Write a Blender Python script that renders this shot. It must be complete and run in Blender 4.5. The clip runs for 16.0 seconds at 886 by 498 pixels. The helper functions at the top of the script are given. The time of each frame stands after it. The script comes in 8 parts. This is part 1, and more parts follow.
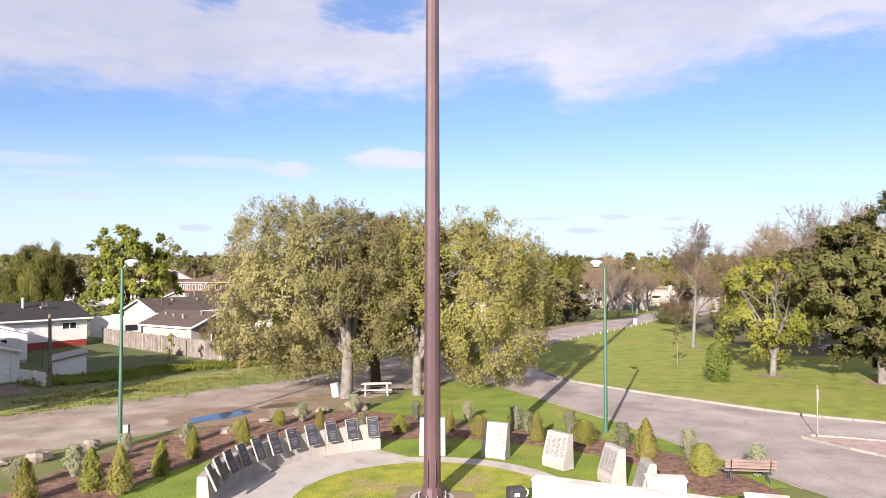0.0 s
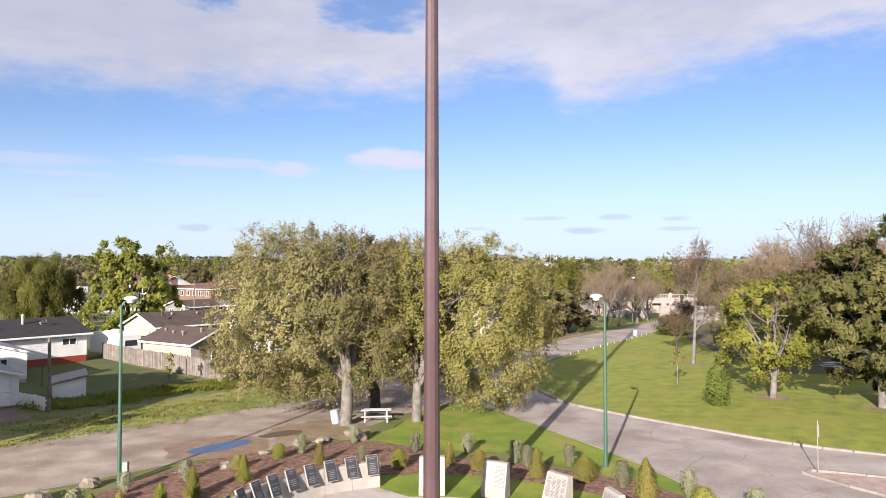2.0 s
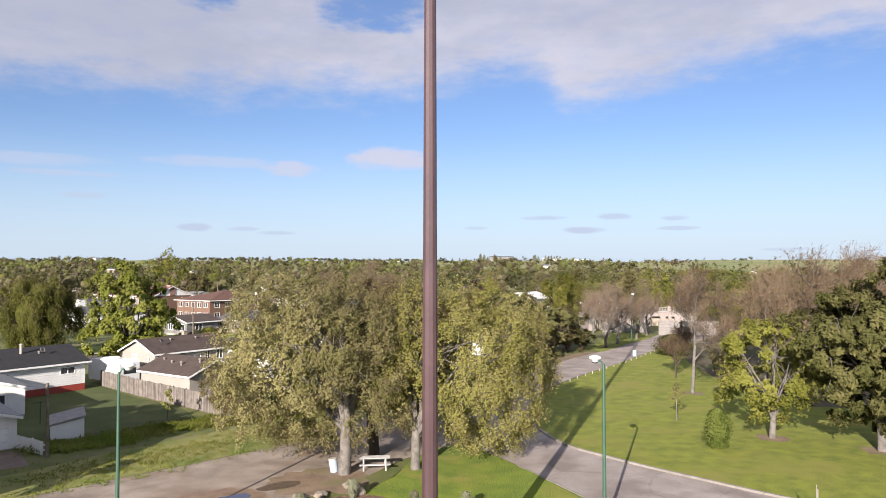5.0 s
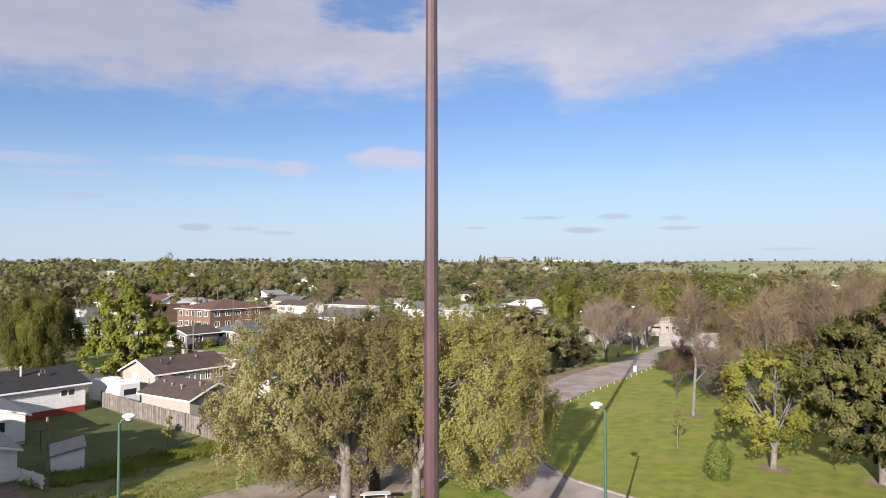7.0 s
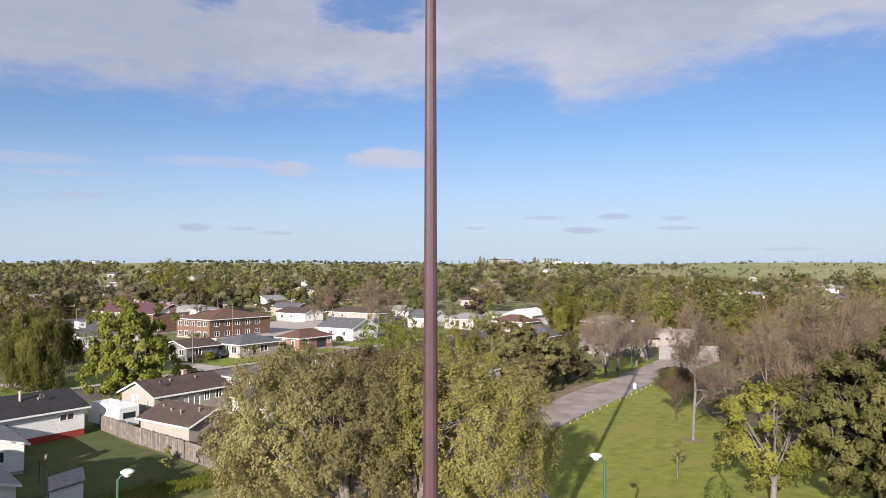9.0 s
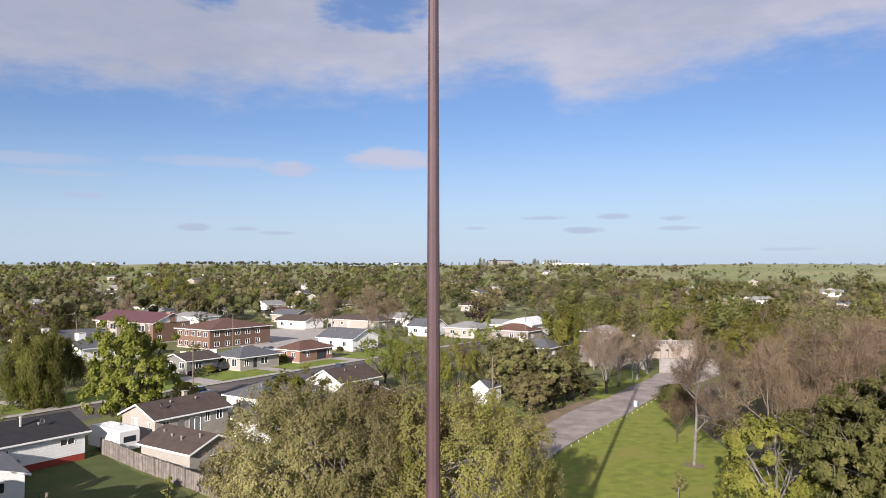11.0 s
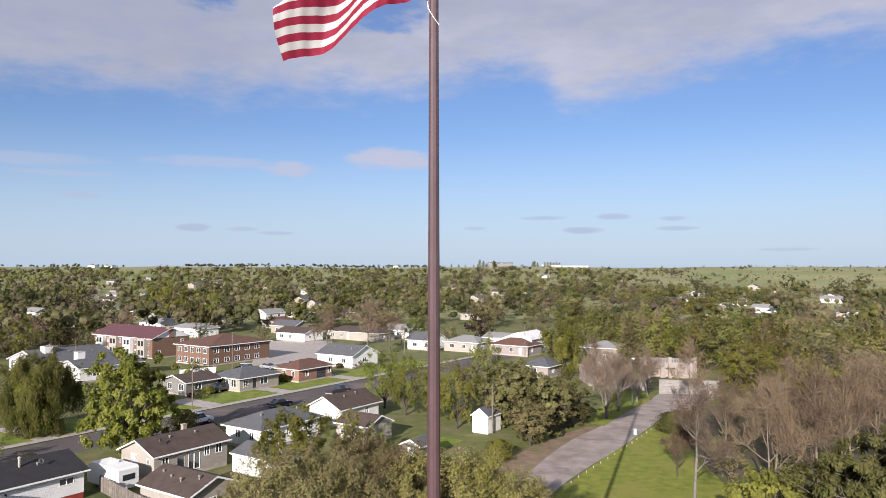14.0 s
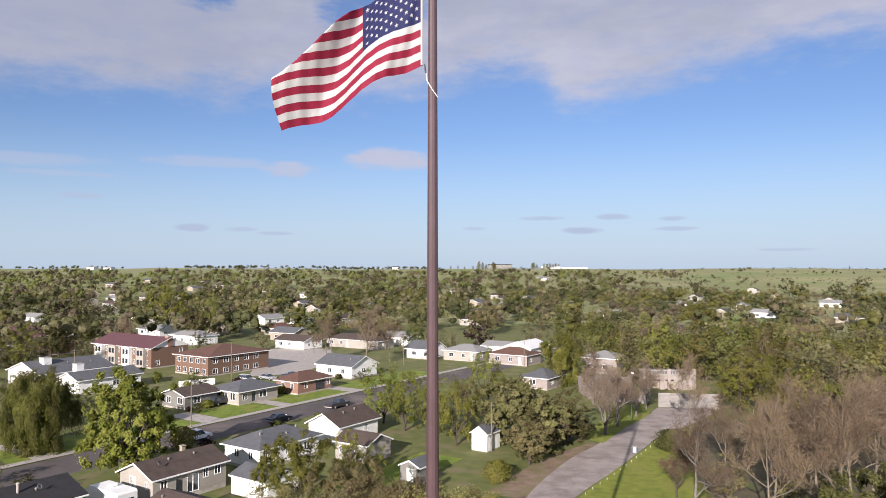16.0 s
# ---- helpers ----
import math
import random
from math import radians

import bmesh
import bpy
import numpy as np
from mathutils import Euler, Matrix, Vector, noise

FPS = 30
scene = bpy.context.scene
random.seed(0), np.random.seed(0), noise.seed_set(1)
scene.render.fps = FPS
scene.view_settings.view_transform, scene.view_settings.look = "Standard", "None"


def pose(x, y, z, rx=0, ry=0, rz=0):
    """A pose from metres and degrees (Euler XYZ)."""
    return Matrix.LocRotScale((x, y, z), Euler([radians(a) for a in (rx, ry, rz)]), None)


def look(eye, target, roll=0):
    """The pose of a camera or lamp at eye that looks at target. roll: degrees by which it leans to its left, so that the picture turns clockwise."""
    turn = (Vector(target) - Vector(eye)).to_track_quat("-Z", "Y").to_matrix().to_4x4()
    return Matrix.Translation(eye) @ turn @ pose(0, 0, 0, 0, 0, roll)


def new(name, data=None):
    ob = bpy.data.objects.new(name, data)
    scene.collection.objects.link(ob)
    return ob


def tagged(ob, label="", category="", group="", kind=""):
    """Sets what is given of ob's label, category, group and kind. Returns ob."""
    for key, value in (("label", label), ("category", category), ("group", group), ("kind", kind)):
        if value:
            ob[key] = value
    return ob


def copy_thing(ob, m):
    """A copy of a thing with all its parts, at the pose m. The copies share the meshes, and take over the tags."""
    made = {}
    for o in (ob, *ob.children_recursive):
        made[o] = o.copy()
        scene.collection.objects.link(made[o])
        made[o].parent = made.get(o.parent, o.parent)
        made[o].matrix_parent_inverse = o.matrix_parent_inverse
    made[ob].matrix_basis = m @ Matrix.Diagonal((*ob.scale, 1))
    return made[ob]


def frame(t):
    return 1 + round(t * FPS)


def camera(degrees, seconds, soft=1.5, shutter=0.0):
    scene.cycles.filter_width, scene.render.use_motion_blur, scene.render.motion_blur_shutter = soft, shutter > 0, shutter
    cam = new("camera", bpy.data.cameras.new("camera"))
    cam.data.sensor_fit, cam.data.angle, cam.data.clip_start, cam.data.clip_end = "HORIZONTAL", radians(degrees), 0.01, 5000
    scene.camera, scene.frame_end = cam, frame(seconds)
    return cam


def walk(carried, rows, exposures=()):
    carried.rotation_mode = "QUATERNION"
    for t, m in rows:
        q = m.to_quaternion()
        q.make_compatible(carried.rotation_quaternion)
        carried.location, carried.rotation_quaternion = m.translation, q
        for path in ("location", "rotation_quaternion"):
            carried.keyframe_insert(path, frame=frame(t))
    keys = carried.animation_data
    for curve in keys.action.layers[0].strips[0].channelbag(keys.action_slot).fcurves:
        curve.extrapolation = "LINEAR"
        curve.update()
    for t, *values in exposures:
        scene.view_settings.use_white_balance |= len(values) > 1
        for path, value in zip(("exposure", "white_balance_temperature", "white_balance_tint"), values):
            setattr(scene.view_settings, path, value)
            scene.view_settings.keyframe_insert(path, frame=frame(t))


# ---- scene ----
# ---------------------------------------------------------------- camera
cam = camera(64.0, 16.0, soft=0.92)
# seconds, x, height, turn and upward tilt in degrees: a drone that climbs beside the flagpole
PATH = [
    (0.0, -0.000, 8.200, 0.049, 1.727),
    (0.5, -0.013, 8.620, 0.057, 1.721),
    (1.0, -0.020, 9.048, 0.073, 1.719),
    (1.5, 0.023, 9.451, 0.064, 1.719),
    (2.0, 0.028, 9.917, 0.068, 1.724),
    (2.5, 0.063, 10.416, 0.044, 1.726),
    (3.0, 0.122, 10.901, 0.025, 1.713),
    (3.5, 0.143, 11.402, 0.039, 1.705),
    (4.0, 0.111, 11.941, 0.032, 1.694),
    (6.5, 0.036, 14.811, 0.010, 1.677),
    (7.0, 0.016, 15.416, 0.019, 1.673),
    (7.5, 0.016, 16.040, 0.014, 1.670),
    (8.0, 0.063, 16.666, -0.013, 1.673),
    (8.5, 0.042, 17.315, 0.002, 1.684),
    (9.0, 0.040, 17.990, -0.003, 1.686),
    (11.5, -0.108, 21.304, -0.009, 1.686),
    (12.0, -0.139, 21.993, -0.021, 1.696),
    (12.5, -0.096, 22.645, -0.056, 1.695),
    (13.0, -0.147, 23.342, -0.028, 1.701),
    (13.5, -0.080, 24.064, -0.059, 1.698),
    (14.0, -0.100, 24.809, -0.053, 1.698),
    (14.5, -0.073, 25.517, -0.078, 1.697),
    (15.0, -0.185, 26.155, -0.063, 1.702),
    (15.5, -0.225, 26.825, -0.056, 1.707),
    (16.0, -0.083, 27.445, -0.111, 1.716),
]
walk(cam, [(t, pose(x, 0, z, 90 + up, 0, turn)) for t, x, z, turn, up in PATH],
     [(0, 1.56, 6500, 16), (2, 1.40, 6500, 15), (4, 1.27, 6450, 14), (7, 1.10, 6350, 14), (16, 0.95, 6230, 15)])

# ---------------------------------------------------------------- light
SUN_TO = Vector((-0.328 * 0.946, -0.945 * 0.946, 0.324)).normalized()
sun = new("sun", bpy.data.lights.new("sun", "SUN"))
sun.data.energy, sun.data.angle, sun.data.color = 5.0, radians(0.35), (1.0, 0.91, 0.79)
sun.matrix_basis = look((0, 0, 60), Vector((0, 0, 60)) - SUN_TO)

world = bpy.data.worlds.new("sky")
scene.world = world
world.use_nodes = True
WT = world.node_tree
WT.nodes.clear()


def wnode(kind, **props):
    n = WT.nodes.new(kind)
    for k, v in props.items():
        n.inputs[k].default_value = v
    return n


def wmath(op, a, b=None, c=None):
    n = WT.nodes.new("ShaderNodeMath")
    n.operation = op
    for i, v in enumerate((a, b, c)):
        if v is None:
            continue
        if isinstance(v, (int, float)):
            n.inputs[i].default_value = v
        else:
            WT.links.new(v, n.inputs[i])
    return n.outputs[0]


def wsmooth(v, lo, hi):
    n = WT.nodes.new("ShaderNodeMapRange")
    n.interpolation_type = "SMOOTHSTEP"
    WT.links.new(v, n.inputs["Value"])
    n.inputs["From Min"].default_value, n.inputs["From Max"].default_value = lo, hi
    return n.outputs["Result"]


def wmix(fac, a, b):
    n = WT.nodes.new("ShaderNodeMix")
    n.data_type = "RGBA"
    for sock, v in ((n.inputs["Factor"], fac), (n.inputs[6], a), (n.inputs[7], b)):
        if isinstance(v, (tuple, float, int)):
            sock.default_value = v
        else:
            WT.links.new(v, sock)
    return n.outputs[2]


def wnoise(vec, scale, detail, rough=0.55):
    n = wnode("ShaderNodeTexNoise", Scale=scale, Detail=detail, Roughness=rough)
    WT.links.new(vec, n.inputs["Vector"])
    return n.outputs["Fac"]


def build_sky():
    sky = WT.nodes.new("ShaderNodeTexSky")
    sky.sky_type, sky.sun_disc = "NISHITA", False
    sky.sun_elevation, sky.sun_rotation = radians(18.9), radians(199)
    sky.air_density, sky.dust_density, sky.ozone_density = 1.0, 0.6, 2.2
    coord = WT.nodes.new("ShaderNodeTexCoord").outputs["Generated"]
    sep = WT.nodes.new("ShaderNodeSeparateXYZ")
    WT.links.new(coord, sep.inputs[0])
    x, y, z = sep.outputs
    az = wmath("MULTIPLY", wmath("ARCTAN2", x, y), 180 / math.pi)          # degrees, right of ahead
    el = wmath("MULTIPLY", wmath("ARCSINE", z), 180 / math.pi)             # degrees above level
    sheet = WT.nodes.new("ShaderNodeCombineXYZ")                            # clouds drawn out along the level
    WT.links.new(wmath("MULTIPLY", az, 0.055), sheet.inputs[0])
    WT.links.new(wmath("MULTIPLY", el, 0.15), sheet.inputs[1])
    big, fine = wnoise(sheet.outputs[0], 1.5, 9, 0.6), wnoise(sheet.outputs[0], 4.5, 8, 0.62)
    rag = wmath("ADD", wmath("MULTIPLY", wmath("SUBTRACT", big, 0.5), 5.0), wmath("MULTIPLY", wmath("SUBTRACT", fine, 0.5), 4.5))
    # the lower edge of the high cloud bank
    edge = wmath("ADD", 13.6, wmath("MULTIPLY", wsmooth(az, 11, 24), 1.5))
    edge = wmath("ADD", edge, wmath("MULTIPLY", wsmooth(az, 10.0, 5.0), wmath("MULTIPLY", wsmooth(az, -4.0, 4.5), 1.7)))
    edge = wmath("SUBTRACT", edge, wmath("MULTIPLY", wmath("MULTIPLY", wsmooth(az, 8.0, 10.0), wsmooth(az, 17.0, 10.0)), 1.3))
    edge = wmath("SUBTRACT", edge, wmath("MULTIPLY", wsmooth(az, -10.0, -34.0), 1.0))
    bank = wsmooth(wmath("ADD", wmath("SUBTRACT", el, edge), rag), -1.2, 2.9)
    gaps = None
    for ga, ge, wa, we in ((-18.5, 21.5, 3.4, 1.7), (-5.5, 20.2, 4.0, 1.6)):
        d = wmath("ADD", wmath("POWER", wmath("DIVIDE", wmath("SUBTRACT", az, ga), wa), 2.0),
                  wmath("POWER", wmath("DIVIDE", wmath("SUBTRACT", el, ge), we), 2.0))
        d = wmath("ADD", d, wmath("MULTIPLY", wmath("SUBTRACT", fine, 0.5), 3.4))
        g = wsmooth(d, 1.7, 0.3)
        gaps = g if gaps is None else wmath("MAXIMUM", gaps, g)
    bank = wmath("MULTIPLY", bank, wmath("SUBTRACT", 1.0, wmath("MULTIPLY", gaps, 0.92)))
    small = None
    for ca, ce, wa, we, k in ((-4.2, 8.9, 3.9, 1.0, 1.0), (-12.2, 7.9, 2.4, 0.7, 0.8), (-18.5, 8.3, 5.0, 0.5, 0.45), (-27, 5.4, 1.7, 0.28, 0.55),
                              (-19.3, 3.25, 1.4, 0.34, 0.8), (-16, 3.2, 1.5, 0.22, 0.6), (-13.1, 2.9, 1.6, 0.18, 0.6), (11.2, 3.15, 1.9, 0.30, 0.85),
                              (8.0, 4.15, 2.0, 0.20, 0.7), (13.6, 4.2, 1.4, 0.32, 0.75), (18.3, 4.0, 1.3, 0.24, 0.7), (18.4, 3.2, 1.8, 0.18, 0.65),
                              (2.7, 3.35, 1.1, 0.16, 0.5), (26.0, 1.5, 2.2, 0.16, 0.5), (-30, 7.8, 4.5, 0.5, 0.4), (-28, 6.9, 4, 0.25, 0.4)):
        d = wmath("ADD", wmath("POWER", wmath("DIVIDE", wmath("SUBTRACT", az, ca), wa), 2.0),
                  wmath("POWER", wmath("DIVIDE", wmath("SUBTRACT", el, ce), we), 2.0))
        d = wmath("ADD", d, wmath("MULTIPLY", wmath("SUBTRACT", fine, 0.5), 2.8))
        g = wmath("MULTIPLY", wsmooth(d, 1.15, 0.1), k)
        small = g if small is None else wmath("MAXIMUM", small, g)
    shade = wsmooth(wmath("ADD", wmath("MULTIPLY", el, 0.06), wmath("ADD", wmath("MULTIPLY", big, 1.3), wmath("MULTIPLY", wsmooth(az, 0.0, -28.0), 0.35))), 1.35, 2.1)
    lit = wmix(shade, (6.4, 6.4, 7.2, 1), (4.6, 4.85, 5.8, 1))
    low = wmix(wsmooth(el, 3.5, 9.0), (4.9, 5.5, 7.0, 1), (6.4, 6.4, 7.4, 1))
    # pale air towards the level
    tint = WT.nodes.new("ShaderNodeMix")
    tint.data_type, tint.blend_type = "RGBA", "MULTIPLY"
    tint.inputs["Factor"].default_value = 1.0
    WT.links.new(sky.outputs[0], tint.inputs[6])
    tint.inputs[7].default_value = (1.0, 1.08, 1.32, 1)
    air = wmix(wmath("MULTIPLY", wsmooth(el, 12.0, -1.0), 0.8), tint.outputs[2], (6.0, 7.4, 9.0, 1))
    col = wmix(wmath("MULTIPLY", small, 0.85), air, low)
    thin = wmath("ADD", 0.86, wmath("MULTIPLY", wsmooth(fine, 0.36, 0.6), 0.1))
    col = wmix(wmath("MULTIPLY", bank, thin), col, lit)
    bg = wnode("ShaderNodeBackground", Strength=0.047)
    WT.links.new(col, bg.inputs["Color"])
    out = WT.nodes.new("ShaderNodeOutputWorld")
    WT.links.new(bg.outputs[0], out.inputs["Surface"])


build_sky()

# ---------------------------------------------------------------- materials


def surface(name, c1, c2, scale=1.0, rough=0.85, bump=0.15, fine=12.0, metal=0.0, spread=0.0, island=0.0, stain=None, stain_scale=0.25, bump_dist=0.02, cracks=0.0, mown=None):
    """A node material: two colours mixed by coarse and fine grain, with relief, wear and, for repeats, a spread of brightness."""
    m = bpy.data.materials.new(name)
    m.use_nodes = True
    t, L = m.node_tree, m.node_tree.links
    p = t.nodes["Principled BSDF"]
    p.inputs["Roughness"].default_value, p.inputs["Metallic"].default_value = rough, metal
    geo = t.nodes.new("ShaderNodeNewGeometry")

    def grain(s, detail):
        n = t.nodes.new("ShaderNodeTexNoise")
        n.inputs["Scale"].default_value, n.inputs["Detail"].default_value = s, detail
        L.new(geo.outputs["Position"], n.inputs["Vector"])
        return n.outputs["Fac"]

    def calc(op, a, b):
        n = t.nodes.new("ShaderNodeMath")
        n.operation = op
        for i, v in enumerate((a, b)):
            if isinstance(v, (int, float)):
                n.inputs[i].default_value = v
            else:
                L.new(v, n.inputs[i])
        return n.outputs[0]

    def mixed(f, a, b, kind="MIX"):
        n = t.nodes.new("ShaderNodeMix")
        n.data_type, n.blend_type = "RGBA", kind
        for sock, v in ((n.inputs["Factor"], f), (n.inputs[6], a), (n.inputs[7], b)):
            if isinstance(v, (tuple, float, int)):
                sock.default_value = v
            else:
                L.new(v, sock)
        return n.outputs[2]

    coarse, small = grain(scale, 4), grain(scale * fine, 3)
    f = calc("ADD", calc("MULTIPLY", coarse, 0.6), calc("MULTIPLY", small, 0.4))
    if mown:                                                  # stripes left by the mower
        sep = t.nodes.new("ShaderNodeSeparateXYZ")
        L.new(geo.outputs["Position"], sep.inputs[0])
        way = calc("ADD", calc("MULTIPLY", sep.outputs[0], mown[0] * 6.283 / mown[2]), calc("MULTIPLY", sep.outputs[1], mown[1] * 6.283 / mown[2]))
        f = calc("ADD", f, calc("MULTIPLY", calc("SINE", calc("ADD", way, calc("MULTIPLY", coarse, 0.9)), 0.0), 0.016))
    ramp = t.nodes.new("ShaderNodeMapRange")
    L.new(f, ramp.inputs["Value"])
    ramp.inputs["From Min"].default_value, ramp.inputs["From Max"].default_value = 0.36, 0.64
    col = mixed(ramp.outputs["Result"], (*c1, 1), (*c2, 1))
    if stain:
        sm = t.nodes.new("ShaderNodeMapRange")
        L.new(grain(stain_scale, 5), sm.inputs["Value"])
        sm.inputs["From Min"].default_value, sm.inputs["From Max"].default_value = 0.52, 0.66
        col = mixed(sm.outputs["Result"], col, (*stain, 1))
    if cracks:
        vo = t.nodes.new("ShaderNodeTexVoronoi")
        vo.feature = "DISTANCE_TO_EDGE"
        vo.inputs["Scale"].default_value = cracks
        wob = t.nodes.new("ShaderNodeVectorMath")
        wob.operation = "MULTIPLY_ADD"
        wn = t.nodes.new("ShaderNodeTexNoise")
        wn.inputs["Scale"].default_value = cracks * 2.5
        L.new(geo.outputs["Position"], wn.inputs["Vector"])
        L.new(wn.outputs["Color"], wob.inputs[0])
        wob.inputs[1].default_value = (0.3 / cracks, 0.3 / cracks, 0)
        L.new(geo.outputs["Position"], wob.inputs[2])
        L.new(wob.outputs[0], vo.inputs["Vector"])
        cm = t.nodes.new("ShaderNodeMapRange")
        L.new(vo.outputs["Distance"], cm.inputs["Value"])
        cm.inputs["From Min"].default_value, cm.inputs["From Max"].default_value = 0.004, 0.016
        cm.inputs["To Min"].default_value, cm.inputs["To Max"].default_value = 0.22, 0.0
        col = mixed(cm.outputs["Result"], col, (c1[0] * 0.35, c1[1] * 0.35, c1[2] * 0.35, 1))
    if spread or island:
        src = t.nodes.new("ShaderNodeObjectInfo").outputs["Random"] if spread else geo.outputs["Random Per Island"]
        k = spread or island
        v = calc("ADD", calc("MULTIPLY", src, 2 * k), 1 - k)
        hsv = t.nodes.new("ShaderNodeHueSaturation")
        L.new(v, hsv.inputs["Value"])
        L.new(col, hsv.inputs["Color"])
        col = hsv.outputs["Color"]
    L.new(col, p.inputs["Base Color"])
    if bump:
        b = t.nodes.new("ShaderNodeBump")
        b.inputs["Strength"].default_value, b.inputs["Distance"].default_value = bump, bump_dist
        L.new(small, b.inputs["Height"])
        L.new(b.outputs["Normal"], p.inputs["Normal"])
    return m


def foliage(name, dark, light, other, through_light=0.35, hue=0.02, vary=0.275, patches=0.45):
    """Leaves: the colour changes from leaf to leaf and in patches over the crown, and some light shines through."""
    m = bpy.data.materials.new(name)
    m.use_nodes = True
    t, L = m.node_tree, m.node_tree.links
    t.nodes.clear()
    geo = t.nodes.new("ShaderNodeNewGeometry")
    info = t.nodes.new("ShaderNodeObjectInfo")
    n = t.nodes.new("ShaderNodeTexNoise")
    n.inputs["Scale"].default_value, n.inputs["Detail"].default_value = patches, 3
    L.new(geo.outputs["Position"], n.inputs["Vector"])

    def mixed(f, a, b):
        x = t.nodes.new("ShaderNodeMix")
        x.data_type = "RGBA"
        for sock, v in ((x.inputs["Factor"], f), (x.inputs[6], a), (x.inputs[7], b)):
            if isinstance(v, (tuple, float, int)):
                sock.default_value = v
            else:
                L.new(v, sock)
        return x.outputs[2]

    patch = t.nodes.new("ShaderNodeMapRange")
    L.new(n.outputs["Fac"], patch.inputs["Value"])
    patch.inputs["From Min"].default_value, patch.inputs["From Max"].default_value = 0.42, 0.6
    leaf = t.nodes.new("ShaderNodeMapRange")
    L.new(geo.outputs["Random Per Island"], leaf.inputs["Value"])
    leaf.inputs["To Min"].default_value, leaf.inputs["To Max"].default_value = 0.475 - vary, 0.475 + vary
    col = mixed(leaf.outputs["Result"], (*dark, 1), (*light, 1))
    col = mixed(patch.outputs["Result"], col, mixed(leaf.outputs["Result"], (*light, 1), (*other, 1)))
    wide = t.nodes.new("ShaderNodeTexNoise")
    wide.inputs["Scale"].default_value, wide.inputs["Detail"].default_value = 0.07, 2
    L.new(geo.outputs["Position"], wide.inputs["Vector"])
    tone = t.nodes.new("ShaderNodeMapRange")
    L.new(wide.outputs["Fac"], tone.inputs["Value"])
    tone.inputs["From Min"].default_value, tone.inputs["From Max"].default_value = 0.3, 0.7
    tone.inputs["To Min"].default_value, tone.inputs["To Max"].default_value = 0.68, 1.25
    first = t.nodes.new("ShaderNodeHueSaturation")
    L.new(tone.outputs["Result"], first.inputs["Value"])
    L.new(col, first.inputs["Color"])
    col = first.outputs["Color"]
    hsv = t.nodes.new("ShaderNodeHueSaturation")
    for sock, lo, width in (("Hue", 0.49 - hue, 2 * hue), ("Value", 0.82, 0.36)):
        a = t.nodes.new("ShaderNodeMath")
        a.operation = "MULTIPLY_ADD"
        L.new(info.outputs["Random"], a.inputs[0])
        a.inputs[1].default_value, a.inputs[2].default_value = width, lo
        L.new(a.outputs[0], hsv.inputs[sock])
    L.new(col, hsv.inputs["Color"])
    d, s, g = t.nodes.new("ShaderNodeBsdfDiffuse"), t.nodes.new("ShaderNodeBsdfTranslucent"), t.nodes.new("ShaderNodeMixShader")
    L.new(hsv.outputs["Color"], d.inputs["Color"])
    L.new(hsv.outputs["Color"], s.inputs["Color"])
    g.inputs[0].default_value = through_light
    L.new(d.outputs[0], g.inputs[1])
    L.new(s.outputs[0], g.inputs[2])
    out = t.nodes.new("ShaderNodeOutputMaterial")
    L.new(g.outputs[0], out.inputs["Surface"])
    return m


def glass_dark(name, col=(0.03, 0.035, 0.045)):
    m = surface(name, col, col, 2.0, 0.06, 0.0)
    m.node_tree.nodes["Principled BSDF"].inputs["Specular IOR Level"].default_value = 0.8
    return m


M = {}
M["grass"] = surface("grass", (0.072, 0.092, 0.015), (0.132, 0.138, 0.034), 0.5, 0.95, 0.8, 16, stain=(0.15, 0.128, 0.06), stain_scale=0.22, bump_dist=0.05)
M["lawn"] = surface("lawn", (0.104, 0.13, 0.009), (0.205, 0.225, 0.02), 0.8, 0.95, 0.5, 16, stain=(0.19, 0.185, 0.03), stain_scale=0.16, bump_dist=0.06, mown=(0.85, -0.53, 1.5))
# yard grass: part of the tree shade is put into this darker green
M["shade_lawn"] = surface("shade-toned yard grass", (0.035, 0.052, 0.006), (0.065, 0.085, 0.012), 0.4, 0.95, 0.7, 25, stain=(0.075, 0.08, 0.02), stain_scale=0.3, bump_dist=0.05)
M["litter"] = surface("leaf litter under trees", (0.055, 0.045, 0.022), (0.115, 0.092, 0.05), 0.6, 0.95, 0.8, 14, stain=(0.07, 0.085, 0.02), stain_scale=0.15, bump_dist=0.05)
M["bed_lawn"] = surface("green lawn", (0.085, 0.135, 0.006), (0.17, 0.22, 0.014), 0.6, 0.95, 0.9, 22, stain=(0.2, 0.2, 0.03), stain_scale=0.35, bump_dist=0.06)
M["ring_lawn"] = surface("ring lawn", (0.11, 0.16, 0.008), (0.3, 0.285, 0.018), 1.3, 0.95, 0.9, 12, stain=(0.25, 0.2, 0.07), stain_scale=0.5, bump_dist=0.05)
M["dry_grass"] = surface("dry verge grass", (0.13, 0.145, 0.026), (0.235, 0.215, 0.068), 0.6, 0.95, 0.8, 14, stain=(0.11, 0.145, 0.022), stain_scale=0.25, bump_dist=0.05)
M["gravel"] = surface("gravel", (0.155, 0.122, 0.096), (0.35, 0.292, 0.244), 0.45, 0.95, 0.8, 28, stain=(0.185, 0.132, 0.095), stain_scale=0.16)
M["asphalt"] = surface("old asphalt", (0.2, 0.168, 0.152), (0.345, 0.3, 0.278), 0.35, 0.9, 0.4, 40, stain=(0.2, 0.164, 0.148), stain_scale=0.3, cracks=0.22)
M["street"] = surface("street asphalt", (0.062, 0.052, 0.052), (0.098, 0.083, 0.08), 0.3, 0.9, 0.3, 25, stain=(0.14, 0.11, 0.098), stain_scale=0.09, cracks=0.15)
